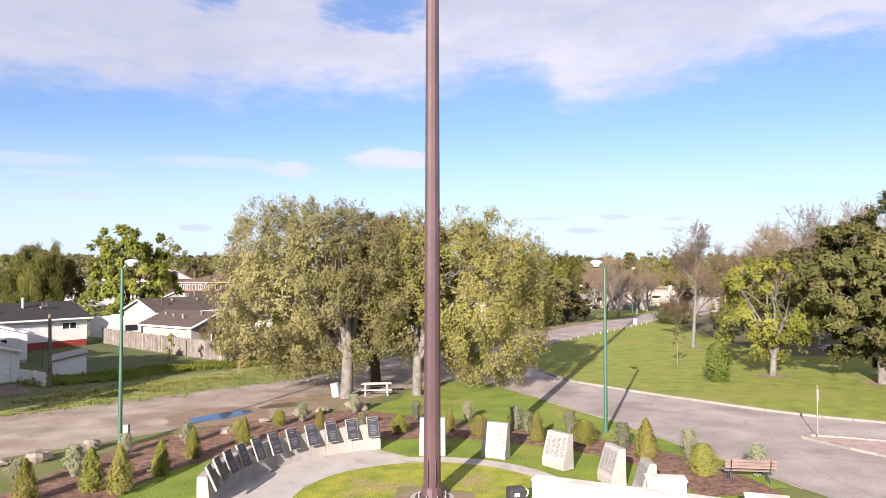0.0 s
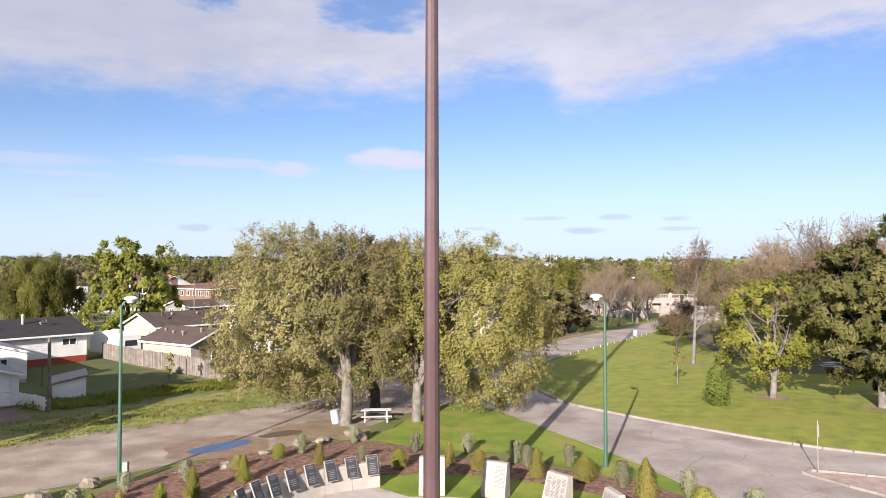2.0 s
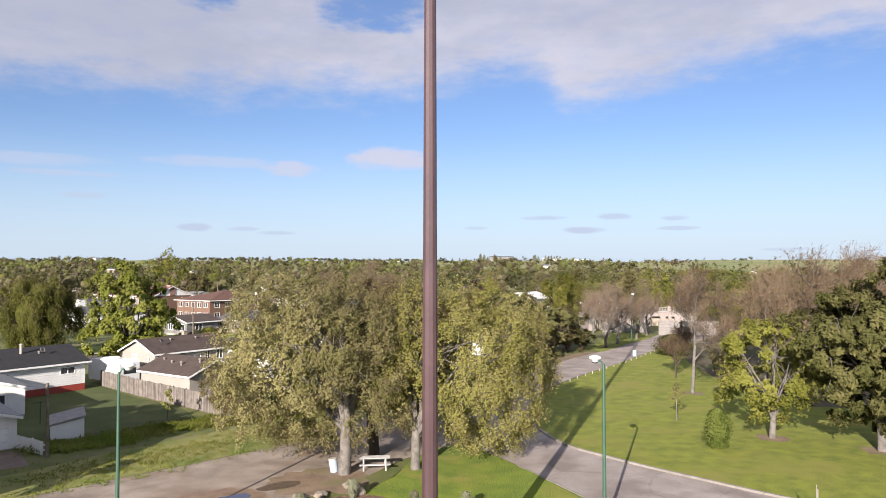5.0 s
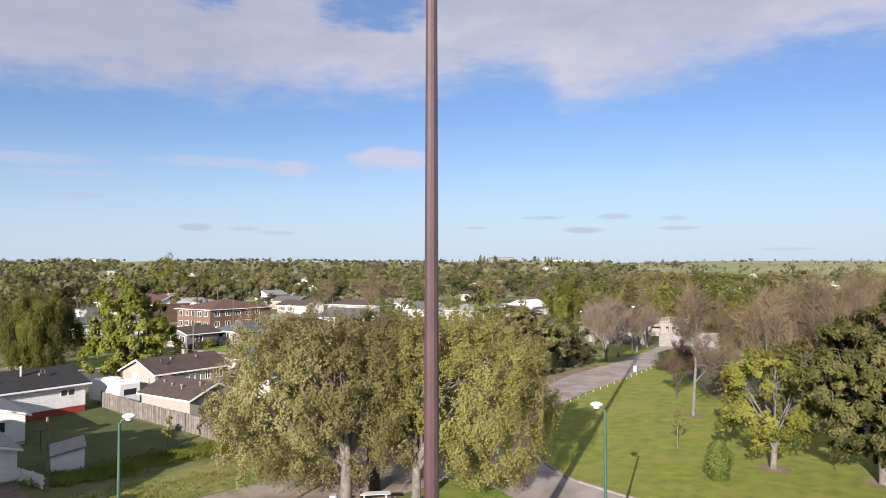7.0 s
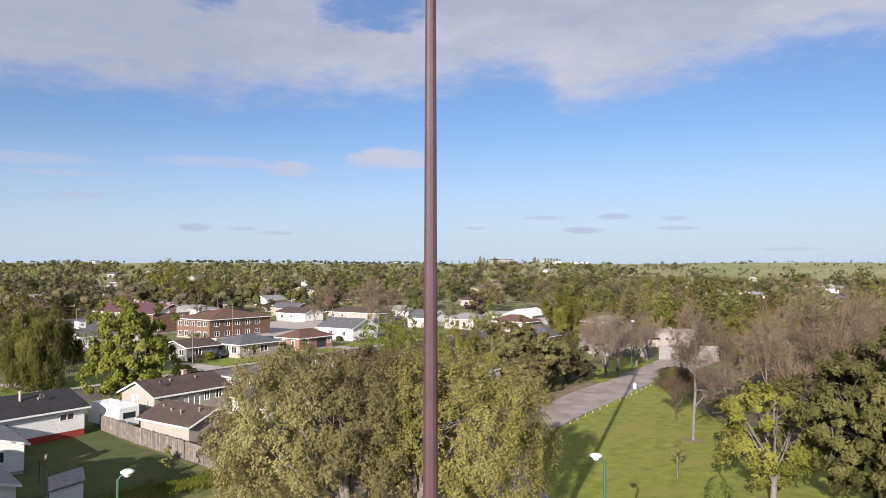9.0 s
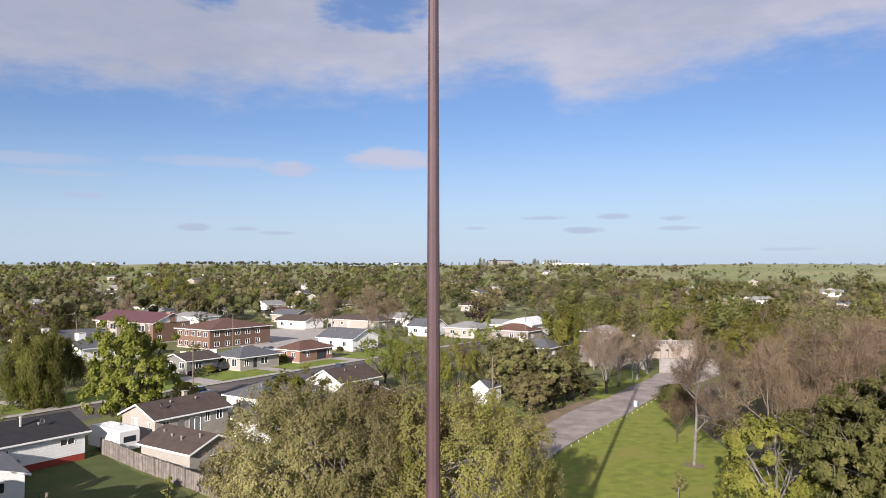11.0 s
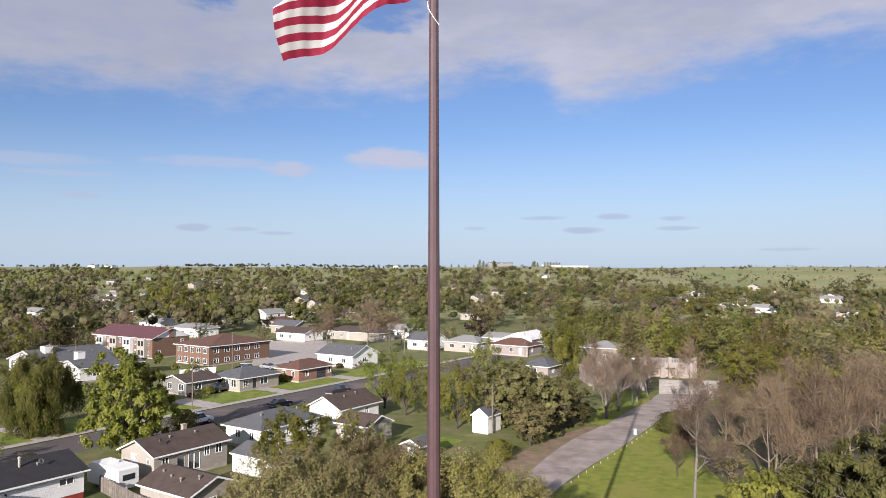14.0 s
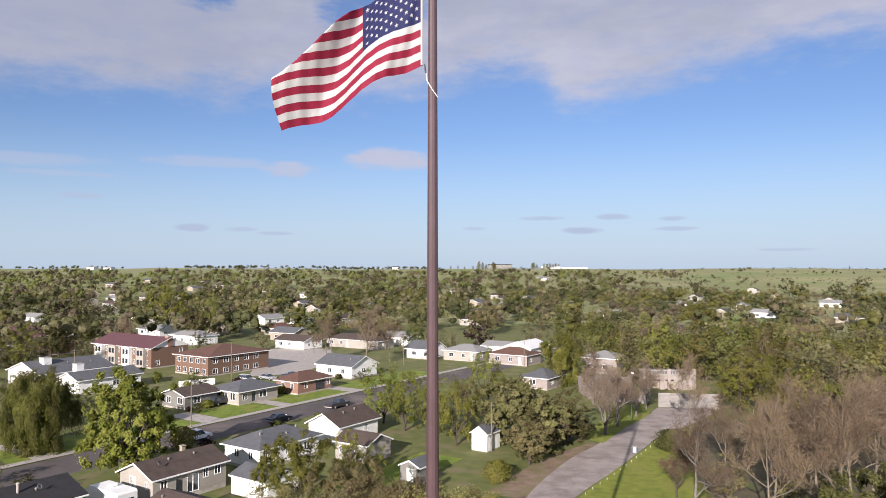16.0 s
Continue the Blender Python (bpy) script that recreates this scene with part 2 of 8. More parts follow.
M["concrete"] = surface("concrete", (0.318, 0.287, 0.264), (0.392, 0.361, 0.331), 1.2, 0.85, 0.2, 15, stain=(0.275, 0.245, 0.22), stain_scale=0.9)
M["white_stone"] = surface("pale cast stone", (0.25, 0.232, 0.213), (0.315, 0.296, 0.276), 1.6, 0.8, 0.15, 18, stain=(0.245, 0.22, 0.195), stain_scale=1.2)
M["white_wall"] = surface("white painted concrete", (0.5, 0.475, 0.44), (0.6, 0.58, 0.55), 1.6, 0.8, 0.15, 18, stain=(0.44, 0.4, 0.35), stain_scale=1.2)
M["kerb"] = surface("kerb concrete", (0.18, 0.162, 0.144), (0.24, 0.22, 0.198), 1.5, 0.85, 0.2, 12, spread=0.12)
M["mulch"] = surface("wood mulch", (0.05, 0.023, 0.016), (0.27, 0.148, 0.102), 4.0, 0.95, 1.0, 5, bump_dist=0.08)
M["bare_soil"] = surface("bare soil", (0.135, 0.09, 0.058), (0.25, 0.182, 0.122), 0.7, 0.95, 0.7, 12, stain=(0.13, 0.125, 0.045), stain_scale=0.35)
M["prairie"] = surface("prairie", (0.15, 0.168, 0.055), (0.27, 0.25, 0.115), 0.016, 0.95, 0.0, 7, stain=(0.14, 0.185, 0.05), stain_scale=0.008)
M["pole"] = surface("bronze painted steel", (0.058, 0.032, 0.037), (0.078, 0.044, 0.05), 0.8, 0.36, 0.05, 10)
M["pole"].node_tree.nodes["Principled BSDF"].inputs["Specular IOR Level"].default_value = 0.7
M["green_paint"] = surface("green paint", (0.032, 0.078, 0.054), (0.042, 0.096, 0.068), 2.0, 0.45, 0.05)
M["white_paint"] = surface("white paint", (0.72, 0.72, 0.71), (0.82, 0.82, 0.81), 1.2, 0.55, 0.05, 8)
M["table_paint"] = surface("weathered white boards", (0.4, 0.39, 0.38), (0.5, 0.49, 0.48), 3.0, 0.7, 0.2, 8)
M["bark_pale"] = surface("pale bark", (0.09, 0.08, 0.07), (0.19, 0.174, 0.157), 3.0, 0.95, 0.9, 6, bump_dist=0.04)
M["bark_dark"] = surface("dark bark", (0.037, 0.027, 0.023), (0.08, 0.06, 0.048), 3.0, 0.95, 0.7, 6)
M["bark_mid"] = surface("grey-brown bark", (0.1, 0.08, 0.062), (0.2, 0.17, 0.135), 3.0, 0.95, 0.7, 6)
M["twig"] = surface("twigs", (0.095, 0.064, 0.042), (0.172, 0.125, 0.085), 0.35, 0.95, 0.0, 10, spread=0.28)
M["rock"] = surface("field rock", (0.135, 0.11, 0.086), (0.235, 0.2, 0.165), 2.5, 0.95, 0.6, 6, spread=0.15)
M["granite"] = surface("dark granite", (0.022, 0.022, 0.027), (0.042, 0.042, 0.05), 8.0, 0.45, 0.0)
M["glass"] = glass_dark("window glass")
M["leaf_olive"] = foliage("olive young leaves", (0.165, 0.158, 0.066), (0.255, 0.24, 0.1), (0.3, 0.268, 0.135), 0.48, 0.02, 0.22)
M["leaf_green"] = foliage("green leaves", (0.1, 0.112, 0.024), (0.178, 0.184, 0.042), (0.23, 0.215, 0.07), 0.42)
M["leaf_willow"] = foliage("yellow-green willow leaves", (0.25, 0.262, 0.075), (0.36, 0.365, 0.105), (0.42, 0.395, 0.17), 0.55, 0.02, 0.2)
M["leaf_cotton"] = foliage("fresh cottonwood leaves", (0.16, 0.2, 0.036), (0.265, 0.305, 0.068), (0.33, 0.345, 0.11), 0.55)
M["leaf_lime"] = foliage("yellow-green leaves", (0.11, 0.122, 0.022), (0.18, 0.185, 0.04), (0.2, 0.19, 0.06), 0.4)
M["leaf_dark"] = foliage("dark leaves", (0.045, 0.053, 0.019), (0.09, 0.098, 0.034), (0.125, 0.12, 0.05))
M["needle"] = foliage("conifer needles", (0.1, 0.106, 0.042), (0.185, 0.186, 0.076), (0.23, 0.21, 0.098), 0.3)
M["pine_needle"] = foliage("olive pine needles", (0.056, 0.062, 0.022), (0.112, 0.115, 0.042), (0.145, 0.135, 0.056), 0.3)
M["leaf_brown"] = foliage("brown buds", (0.125, 0.085, 0.05), (0.19, 0.138, 0.082), (0.17, 0.16, 0.06))
M["leaf_mauve"] = foliage("grey-mauve buds", (0.15, 0.117, 0.102), (0.179, 0.145, 0.125), (0.14, 0.125, 0.09))
M["leaf_purple"] = foliage("dark purple leaves", (0.023, 0.012, 0.017), (0.045, 0.025, 0.027), (0.04, 0.03, 0.025))
M["leaf_blue"] = foliage("blue-grey juniper", (0.17, 0.185, 0.115), (0.25, 0.262, 0.172), (0.28, 0.28, 0.19), 0.4, 0.02, 0.12)
M["leaf_gold"] = foliage("yellow-green arborvitae", (0.16, 0.172, 0.038), (0.28, 0.275, 0.072), (0.33, 0.3, 0.105), 0.5)
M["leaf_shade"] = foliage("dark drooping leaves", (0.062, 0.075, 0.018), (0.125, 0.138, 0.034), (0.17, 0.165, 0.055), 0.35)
M["leaf_park"] = foliage("olive-green park leaves", (0.105, 0.114, 0.022), (0.19, 0.192, 0.04), (0.24, 0.222, 0.065), 0.45, 0.02, 0.22)
M["leaf_bush"] = foliage("deep green bush leaves", (0.05, 0.085, 0.018), (0.1, 0.15, 0.034), (0.135, 0.17, 0.05), 0.35, 0.02, 0.2)
M["weed"] = foliage("weeds", (0.1, 0.14, 0.022), (0.185, 0.225, 0.045), (0.23, 0.235, 0.075), 0.5)
# far crowns: some distance haze is put into these greyer, bluer leaf colours
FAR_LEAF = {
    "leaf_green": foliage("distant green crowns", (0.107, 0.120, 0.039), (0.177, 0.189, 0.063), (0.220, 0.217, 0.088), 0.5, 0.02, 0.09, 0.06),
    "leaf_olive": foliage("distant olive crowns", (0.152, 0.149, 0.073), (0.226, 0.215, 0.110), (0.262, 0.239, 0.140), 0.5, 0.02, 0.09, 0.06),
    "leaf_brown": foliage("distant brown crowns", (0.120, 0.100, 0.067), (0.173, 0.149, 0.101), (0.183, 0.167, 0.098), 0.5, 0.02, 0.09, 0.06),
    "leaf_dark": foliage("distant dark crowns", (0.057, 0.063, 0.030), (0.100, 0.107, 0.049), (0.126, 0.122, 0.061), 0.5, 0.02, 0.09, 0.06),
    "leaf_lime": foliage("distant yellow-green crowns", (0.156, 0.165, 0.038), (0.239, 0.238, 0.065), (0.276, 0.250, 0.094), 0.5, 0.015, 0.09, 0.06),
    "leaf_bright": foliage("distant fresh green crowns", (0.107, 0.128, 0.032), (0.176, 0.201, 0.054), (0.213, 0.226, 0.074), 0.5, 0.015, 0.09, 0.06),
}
WALLS = {
    "white": surface("white siding", (0.66, 0.66, 0.655), (0.74, 0.74, 0.73), 0.8, 0.6, 0.05),
    "cream": surface("cream siding", (0.285, 0.26, 0.232), (0.325, 0.3, 0.268), 0.8, 0.65, 0.05),
    "tan": surface("tan siding", (0.274, 0.23, 0.181), (0.311, 0.267, 0.218), 0.8, 0.7, 0.05),
    "grey": surface("grey siding", (0.15, 0.145, 0.135), (0.19, 0.185, 0.172), 0.8, 0.7, 0.05),
    "blue": surface("blue-grey siding", (0.137, 0.155, 0.192), (0.174, 0.192, 0.23), 0.8, 0.7, 0.05),
    "brick": surface("red brick", (0.197, 0.105, 0.08), (0.256, 0.147, 0.113), 3.0, 0.9, 0.3, 6),
    "brown_brick": surface("brown brick", (0.125, 0.072, 0.05), (0.168, 0.103, 0.074), 3.0, 0.9, 0.3, 6),
    "pink": surface("pale pinkish stone", (0.225, 0.19, 0.18), (0.285, 0.25, 0.235), 1.5, 0.9, 0.2, 6),
    "red_base": surface("red painted base", (0.236, 0.031, 0.022), (0.28, 0.044, 0.031), 1.5, 0.7, 0.05),
}
ROOFS = {
    "black": surface("black shingles", (0.011, 0.011, 0.013), (0.02, 0.02, 0.023), 1.0, 0.9, 0.3, 8),
    "brown": surface("brown shingles", (0.045, 0.031, 0.026), (0.074, 0.052, 0.043), 1.0, 0.9, 0.3, 8),
    "grey": surface("grey shingles", (0.068, 0.071, 0.081), (0.099, 0.102, 0.112), 1.0, 0.9, 0.3, 8),
    "light": surface("light grey shingles", (0.186, 0.186, 0.186), (0.236, 0.23, 0.23), 1.0, 0.9, 0.3, 8),
    "red": surface("red-brown shingles", (0.085, 0.041, 0.029), (0.12, 0.06, 0.043), 1.0, 0.9, 0.3, 8),
    "maroon": surface("maroon metal roof", (0.081, 0.031, 0.036), (0.106, 0.044, 0.049), 1.0, 0.6, 0.1, 8),
    "white": surface("white roof", (0.6, 0.6, 0.6), (0.68, 0.68, 0.68), 1.0, 0.7, 0.1, 8),
    "tin": surface("weathered tin", (0.137, 0.124, 0.124), (0.261, 0.236, 0.223), 2.0, 0.6, 0.2, 5),
}

# ---------------------------------------------------------------- mesh helpers


class Build:
    """Collects vertices and faces for one mesh."""

    def __init__(self):
        self.v, self.f, self.m = [], [], []

    def face(self, pts, slot=0):
        k = len(self.v)
        self.v.extend(tuple(p) for p in pts)
        self.f.append(tuple(range(k, k + len(pts))))
        self.m.append(slot)

    def box(self, x0, y0, z0, x1, y1, z1, slot=0, bevel=0.0):
        b = bevel
        if b:
            rings = [(z0, b), (z0 + b, 0), (z1 - b, 0), (z1, b)]
        else:
            rings = [(z0, 0), (z1, 0)]
        k = len(self.v)
        for z, i in rings:
            self.v.extend([(x0 + i, y0 + i, z), (x1 - i, y0 + i, z), (x1 - i, y1 - i, z), (x0 + i, y1 - i, z)])
        n = len(rings)
        self.f.append((k + 3, k + 2, k + 1, k))
        self.f.append(tuple(k + 4 * (n - 1) + j for j in range(4)))
        for r in range(n - 1):
            for j in range(4):
                a, c = k + 4 * r, k + 4 * r + 4
                self.f.append((a + j, a + (j + 1) % 4, c + (j + 1) % 4, c + j))
        self.m.extend([slot] * (2 + 4 * (n - 1)))

    def prism(self, poly, z0, z1, slot=0):
        """An upright prism over a plan outline that runs counter-clockwise."""
        k, n = len(self.v), len(poly)
        self.v.extend((x, y, z0) for x, y in poly)
        self.v.extend((x, y, z1) for x, y in poly)
        self.f.append(tuple(range(k + n - 1, k - 1, -1)))
        self.f.append(tuple(range(k + n, k + 2 * n)))
        for j in range(n):
            self.f.append((k + j, k + (j + 1) % n, k + n + (j + 1) % n, k + n + j))
        self.m.extend([slot] * (n + 2))

    def tube(self, pts, radii, sides=6, slot=0, caps=True, spin=0.0):
        pts = [Vector(p) for p in pts]
        k = len(self.v)
        ref = Vector((1, 0.13, 0.07)) if abs((pts[-1] - pts[0]).normalized().x) < 0.8 else Vector((0.1, 1, 0.05))
        for i, p in enumerate(pts):
            d = (pts[min(i + 1, len(pts) - 1)] - pts[max(i - 1, 0)]).normalized()
            a = d.cross(ref).normalized()
            b = d.cross(a)
            for j in range(sides):
                w = 2 * math.pi * (j + spin) / sides
                self.v.append(tuple(p + (a * math.cos(w) + b * math.sin(w)) * radii[i]))
        for i in range(len(pts) - 1):
            for j in range(sides):
                q = k + i * sides
                self.f.append((q + j, q + sides + j, q + sides + (j + 1) % sides, q + (j + 1) % sides))
                self.m.append(slot)
        if caps:
            e = k + (len(pts) - 1) * sides
            self.f.append(tuple(range(k, k + sides)))
            self.f.append(tuple(range(e + sides - 1, e - 1, -1)))
            self.m.extend([slot, slot])

    def lathe(self, prof, sides=16, centre=(0, 0, 0), slot=0):
        """A body turned about the upright: prof is (radius, height) from the bottom up."""
        k = len(self.v)
        cx, cy, cz = centre
        for r, z in prof:
            for j in range(sides):
                w = 2 * math.pi * j / sides
                self.v.append((cx + r * math.cos(w), cy + r * math.sin(w), cz + z))
        for i in range(len(prof) - 1):
            for j in range(sides):
                q = k + i * sides
                self.f.append((q + j, q + (j + 1) % sides, q + sides + (j + 1) % sides, q + sides + j))
                self.m.append(slot)
        e = k + (len(prof) - 1) * sides
        self.f.append(tuple(range(k + sides - 1, k - 1, -1)))
        self.f.append(tuple(range(e, e + sides)))
        self.m.extend([slot, slot])

    def mesh(self, name, mats, smooth=False):
        me = bpy.data.meshes.new(name)
        me.from_pydata(self.v, [], self.f)
        for m in mats if isinstance(mats, (list, tuple)) else [mats]:
            me.materials.append(m)
        me.polygons.foreach_set("material_index", self.m)
        if smooth:
            me.polygons.foreach_set("use_smooth", [True] * len(self.f))
        me.update()
        return me


def part(name, b, mats, parent=None, label="", smooth=False):
    """One mesh object, under its thing or part."""
    ob = new(name, b.mesh(name, mats, smooth) if isinstance(b, Build) else b)
    if parent:
        ob.parent = parent
    if label:
        tagged(ob, label)
    return ob


def thing(name, m, label, category, group="", kind=""):
    """An empty at a thing's base, which its parts hang on."""
    ob = new(name)
    ob.empty_display_size = 0.3
    ob.matrix_basis = m
    return tagged(ob, label, category, group, kind)


def curve_through(pts, steps=6, closed=False):
    """A smooth line through a few points."""
    P = [Vector((*p, 0)) if len(p) == 2 else Vector(p) for p in pts]
    n, out = len(P), []
    for i in range(n if closed else n - 1):
        a, b, c, d = (P[(i + k) % n] if closed else P[min(max(i + k, 0), n - 1)] for k in (-1, 0, 1, 2))
        for s in range(steps):
            t = s / steps
            out.append(0.5 * ((2 * b) + (c - a) * t + (2 * a - 5 * b + 4 * c - d) * t * t + (3 * b - a - 3 * c + d) * t ** 3))
    if not closed:
        out.append(P[-1])
    return out


def sheet_between(name, left, right, z, mat, label, category="road", thick=0.05):
    """A paved strip between two edges, each given by a few points."""
    A, B = curve_through(left), curve_through(right)
    n = 60

    def even(line):
        d = [0.0]
        for p, q in zip(line, line[1:]):
            d.append(d[-1] + (q - p).length)
        return [line[0].lerp(line[0], 0) if s == 0 else _along(line, d, d[-1] * s / n) for s in range(n + 1)]

    A, B = even(A), even(B)
    b = Build()
    cols = 6
    for i in range(n + 1):
        for c in range(cols + 1):
            p = A[i].lerp(B[i], c / cols)
            w = 0.12 * noise.noise(Vector((p.x * 0.6, p.y * 0.6, 3.1))) if c in (0, cols) else 0.0
            b.v.append((p.x + w, p.y + w, z))
    for i in range(n):
        for c in range(cols):
            q = i * (cols + 1) + c
            b.f.append((q, q + 1, q + cols + 2, q + cols + 1))
            b.m.append(0)
    me = b.mesh(name, mat)
    ob = new(name, me)
    # faces upwards whichever way the edges run
    if me.polygons[0].normal.z < 0:
        me.flip_normals()
    return tagged(ob, label, category, kind="structure")


def _along(line, d, s):
    for i in range(len(d) - 1):
        if d[i + 1] >= s:
            return line[i].lerp(line[i + 1], (s - d[i]) / max(d[i + 1] - d[i], 1e-6))
    return line[-1].copy()


def ring(name, cx, cy, r0, r1, a0, a1, z, mat, label, category, waver=0.0, steps=96, depth=0.0):
    """A flat ring or sector, with a wavering outer edge where it is planted."""
    b = Build()
    rows = 10
    full = abs(a1 - a0) >= 359.9
    for i in range(steps + 1):
        w = radians(a0 + (a1 - a0) * i / steps)
        lo, hi = (q(math.degrees(w)) if callable(q) else q for q in (r0, r1))
        out = hi + waver * noise.noise(Vector((math.cos(w) * 3, math.sin(w) * 3, hi)))
        for k in range(rows + 1):
            r = lo + (out - lo) * k / rows
            h = z + (depth * math.sin(math.pi * k / rows) * (0.7 + 0.6 * noise.noise(Vector((r * 1.3, w * 9, 2)))) if depth else 0)
            b.v.append((cx + r * math.cos(w), cy + r * math.sin(w), h))
    for i in range(steps):
        for k in range(rows):
            q = i * (rows + 1) + k
            b.f.append((q, q + 1, q + rows + 2, q + rows + 1))
            b.m.append(0)
    me = b.mesh(name, mat)
    if me.polygons[0].normal.z < 0:
        me.flip_normals()
    return tagged(new(name, me), label, category, kind="structure")


# ---------------------------------------------------------------- ground


def rise(x, y):
    """Height of the land: level round the park, then up to a low ridge that closes the distance."""
    d = math.hypot(x, y)
    az = math.degrees(math.atan2(x, y))
    up = max(0.0, min(1.0, (d - 380) / 1050))
    up = up * up * (3 - 2 * up)
    crest = 30 + 2.6 * noise.noise(Vector((az * 0.09, 0.3, 0))) + 1.2 * noise.noise(Vector((az * 0.35, 5.3, 0)))
    if 5 < az < 40:
        crest += 1.0 * math.exp(-((az - 23) / 6) ** 2)
    roll = 1.6 * noise.noise(Vector((x * 0.006, y * 0.006, 1.7))) * min(1, max(0, (d - 350) / 250))
    fall = max(0.0, (d - 1600) / 2600)
    return up * crest + roll - 46 * fall


def build_ground():
    b = Build()
    radii = [0, 20, 45, 80, 130, 200, 280, 360, 440, 530, 630, 740, 860, 980, 1100, 1220, 1330, 1430, 1520, 1620, 1800, 2200, 3000, 4200]
    n = 180
    for r in radii:
        for j in range(n):
            w = 2 * math.pi * j / n
            x, y = r * math.sin(w), r * math.cos(w)
            b.v.append((x, y, rise(x, y)))
    for i in range(len(radii) - 1):
        for j in range(n):
            a, c = i * n, i * n + n
            if i == 0 and j >= 0:
                b.f.append((a + j, c + j, c + (j + 1) % n))
            else:
                b.f.append((a + j, c + j, c + (j + 1) % n, a + (j + 1) % n))
            b.m.append(0 if radii[i + 1] <= 360 else 1)
    me = b.mesh("ground", [M["grass"], M["prairie"]], smooth=True)
    if me.polygons[200].normal.z < 0:
        me.flip_normals()
    tagged(new("ground", me), "rough green grass that turns into dry prairie on distant low hills", "ground", kind="structure")


build_ground()

# the park: the drive of gravel, the asphalt road that bends round the lawn, and the town street
sheet_between("gravel_drive", [(-50, 15), (-36, 29), (-24.9, 40.0), (-20.6, 44.4), (-17.5, 47.4), (-14.3, 50.7), (-11.0, 54.5), (-8.6, 59.5), (-3, 70), (4.5, 79), (9.7, 86.4)],
              [(-38, 12), (-27, 23), (-19.3, 31.1), (-16.4, 33.8), (-13.8, 36.6), (-10.6, 38.7), (-8.5, 40.4), (-6.2, 42.6), (-4.8, 45.0), (-1.5, 50.5), (4.4, 50)], 0.012, M["gravel"],
              "pale gravel drive with worn bare patches", "road")
KERB_LINE = [(33, 33.5), (28, 35.6), (23.56, 38.2), (21.0, 39.7), (18.74, 41.6), (16.4, 44.1), (13.7, 47.0), (11.1, 50.2), (9.2, 53.0), (8.1, 57.2), (7.6, 61.5), (7.7, 65.0), (8.3, 68.2)]
ROAD_FAR = [(10.2, 75.0), (13.4, 82.0), (18.5, 90.3), (24.0, 98.5), (29.5, 107.5), (36.5, 119.0), (45, 133.5)]
sheet_between("park_road", KERB_LINE + ROAD_FAR,
              [(17, 17), (15, 22.5), (13.5, 26.9), (12.4, 30.4), (11.2, 33.3), (9.5, 38.2), (7.3, 43.0), (4.46, 49.0), (1.5, 54.5), (0.5, 62), (2.5, 72),
               (9.7, 86.2), (13.1, 93.6), (18.7, 104.2), (24.9, 113.2), (32.5, 125.4), (39.5, 136)], 0.022, M["asphalt"],
              "worn pinkish-grey asphalt road that bends round a lawn", "road")
sheet_between("park_lawn", [(60, 20), (33, 33.7), (23.56, 38.4), (18.74, 41.8), (13.7, 47.2), (9.4, 53.1), (7.85, 61.5), (8.5, 68.2), (10.5, 75.0), (18.8, 90.3), (29.8, 107.5), (36.8, 119)],
              [(110, 40), (95, 60), (85, 75), (80, 90), (75, 100), (70, 108), (66, 114), (62, 118), (58, 120), (52, 122), (45, 124), (40, 122)], 0.05, M["lawn"],
              "mown bright green park lawn in low sun", "lawn")
sheet_between("lawn_verge", [(-3.0, 45.2), (-1.6, 50.0), (1.5, 53.5), (4.3, 49.0), (7.1, 43.0), (9.3, 38.2), (11.0, 33.3), (12.2, 30.4), (13.2, 27.0)],
              [(-5.2, 40.5), (-3.5, 39.5), (-1, 39.2), (2, 39), (4.5, 37.8), (6.5, 35.8), (8.0, 33.3), (8.6, 31), (9.0, 26)], 0.03, M["bed_lawn"],
              "thick green lawn between planting bed and road", "lawn")
sheet_between("soil_verge", [(9.9, 85.8), (13.0, 93.2), (18.5, 103.8), (24.6, 112.8)], [(5.5, 88), (10, 96.5), (17, 106.5), (23.8, 114)], 0.030, M["bare_soil"],
              "bare brown soil beside the road", "ground")
U, V = Vector((0.557, 0.8305)), Vector((0.8305, -0.557))      # along and across the town's street grid


def town(a, c):
    """A point on the street grid: metres along the street and towards the park."""
    return (-45.8 + U.x * a + V.x * c, 120.0 + U.y * a + V.y * c)


sheet_between("street", [town(-90, 0), town(-30, 0), town(20, 0), town(160, 0)], [town(-90, 9.4), town(-30, 9.4), town(20, 9.4), town(160, 9.4)], 0.02, M["street"],
              "dark asphalt town street between lawns", "road")
sheet_between("sidewalk", [town(-90, -2.0), town(-30, -2.0), town(20, -2.0), town(160, -2.0)], [town(-90, -0.25), town(-30, -0.25), town(20, -0.25), town(160, -0.25)], 0.13,
              M["concrete"], "pale concrete sidewalk along the street", "pavement")
sheet_between("sidewalk", [town(-90, 9.65), town(-40, 9.65), town(-26, 9.65)], [town(-90, 11.2), town(-40, 11.2), town(-26, 11.2)], 0.13,
              M["concrete"], "pale concrete sidewalk along the street", "pavement")

# ---------------------------------------------------------------- the memorial round the flagpole
CX, CY = -0.55, 25.5


def ease(v, a, b):
    t = max(0.0, min(1.0, (v - a) / (b - a)))
    return t * t * (3 - 2 * t)


def bed_inner(a):
    return 9.2 + 2.0 * ease(a, 110, 165) + 0.6 * ease(a, 60, 20)


def bed_outer(a):
    return 12.0 + 4.3 * ease(a, 80, 105) - 0.9 * ease(a, 135, 175) + 0.8 * ease(a, 50, 25)


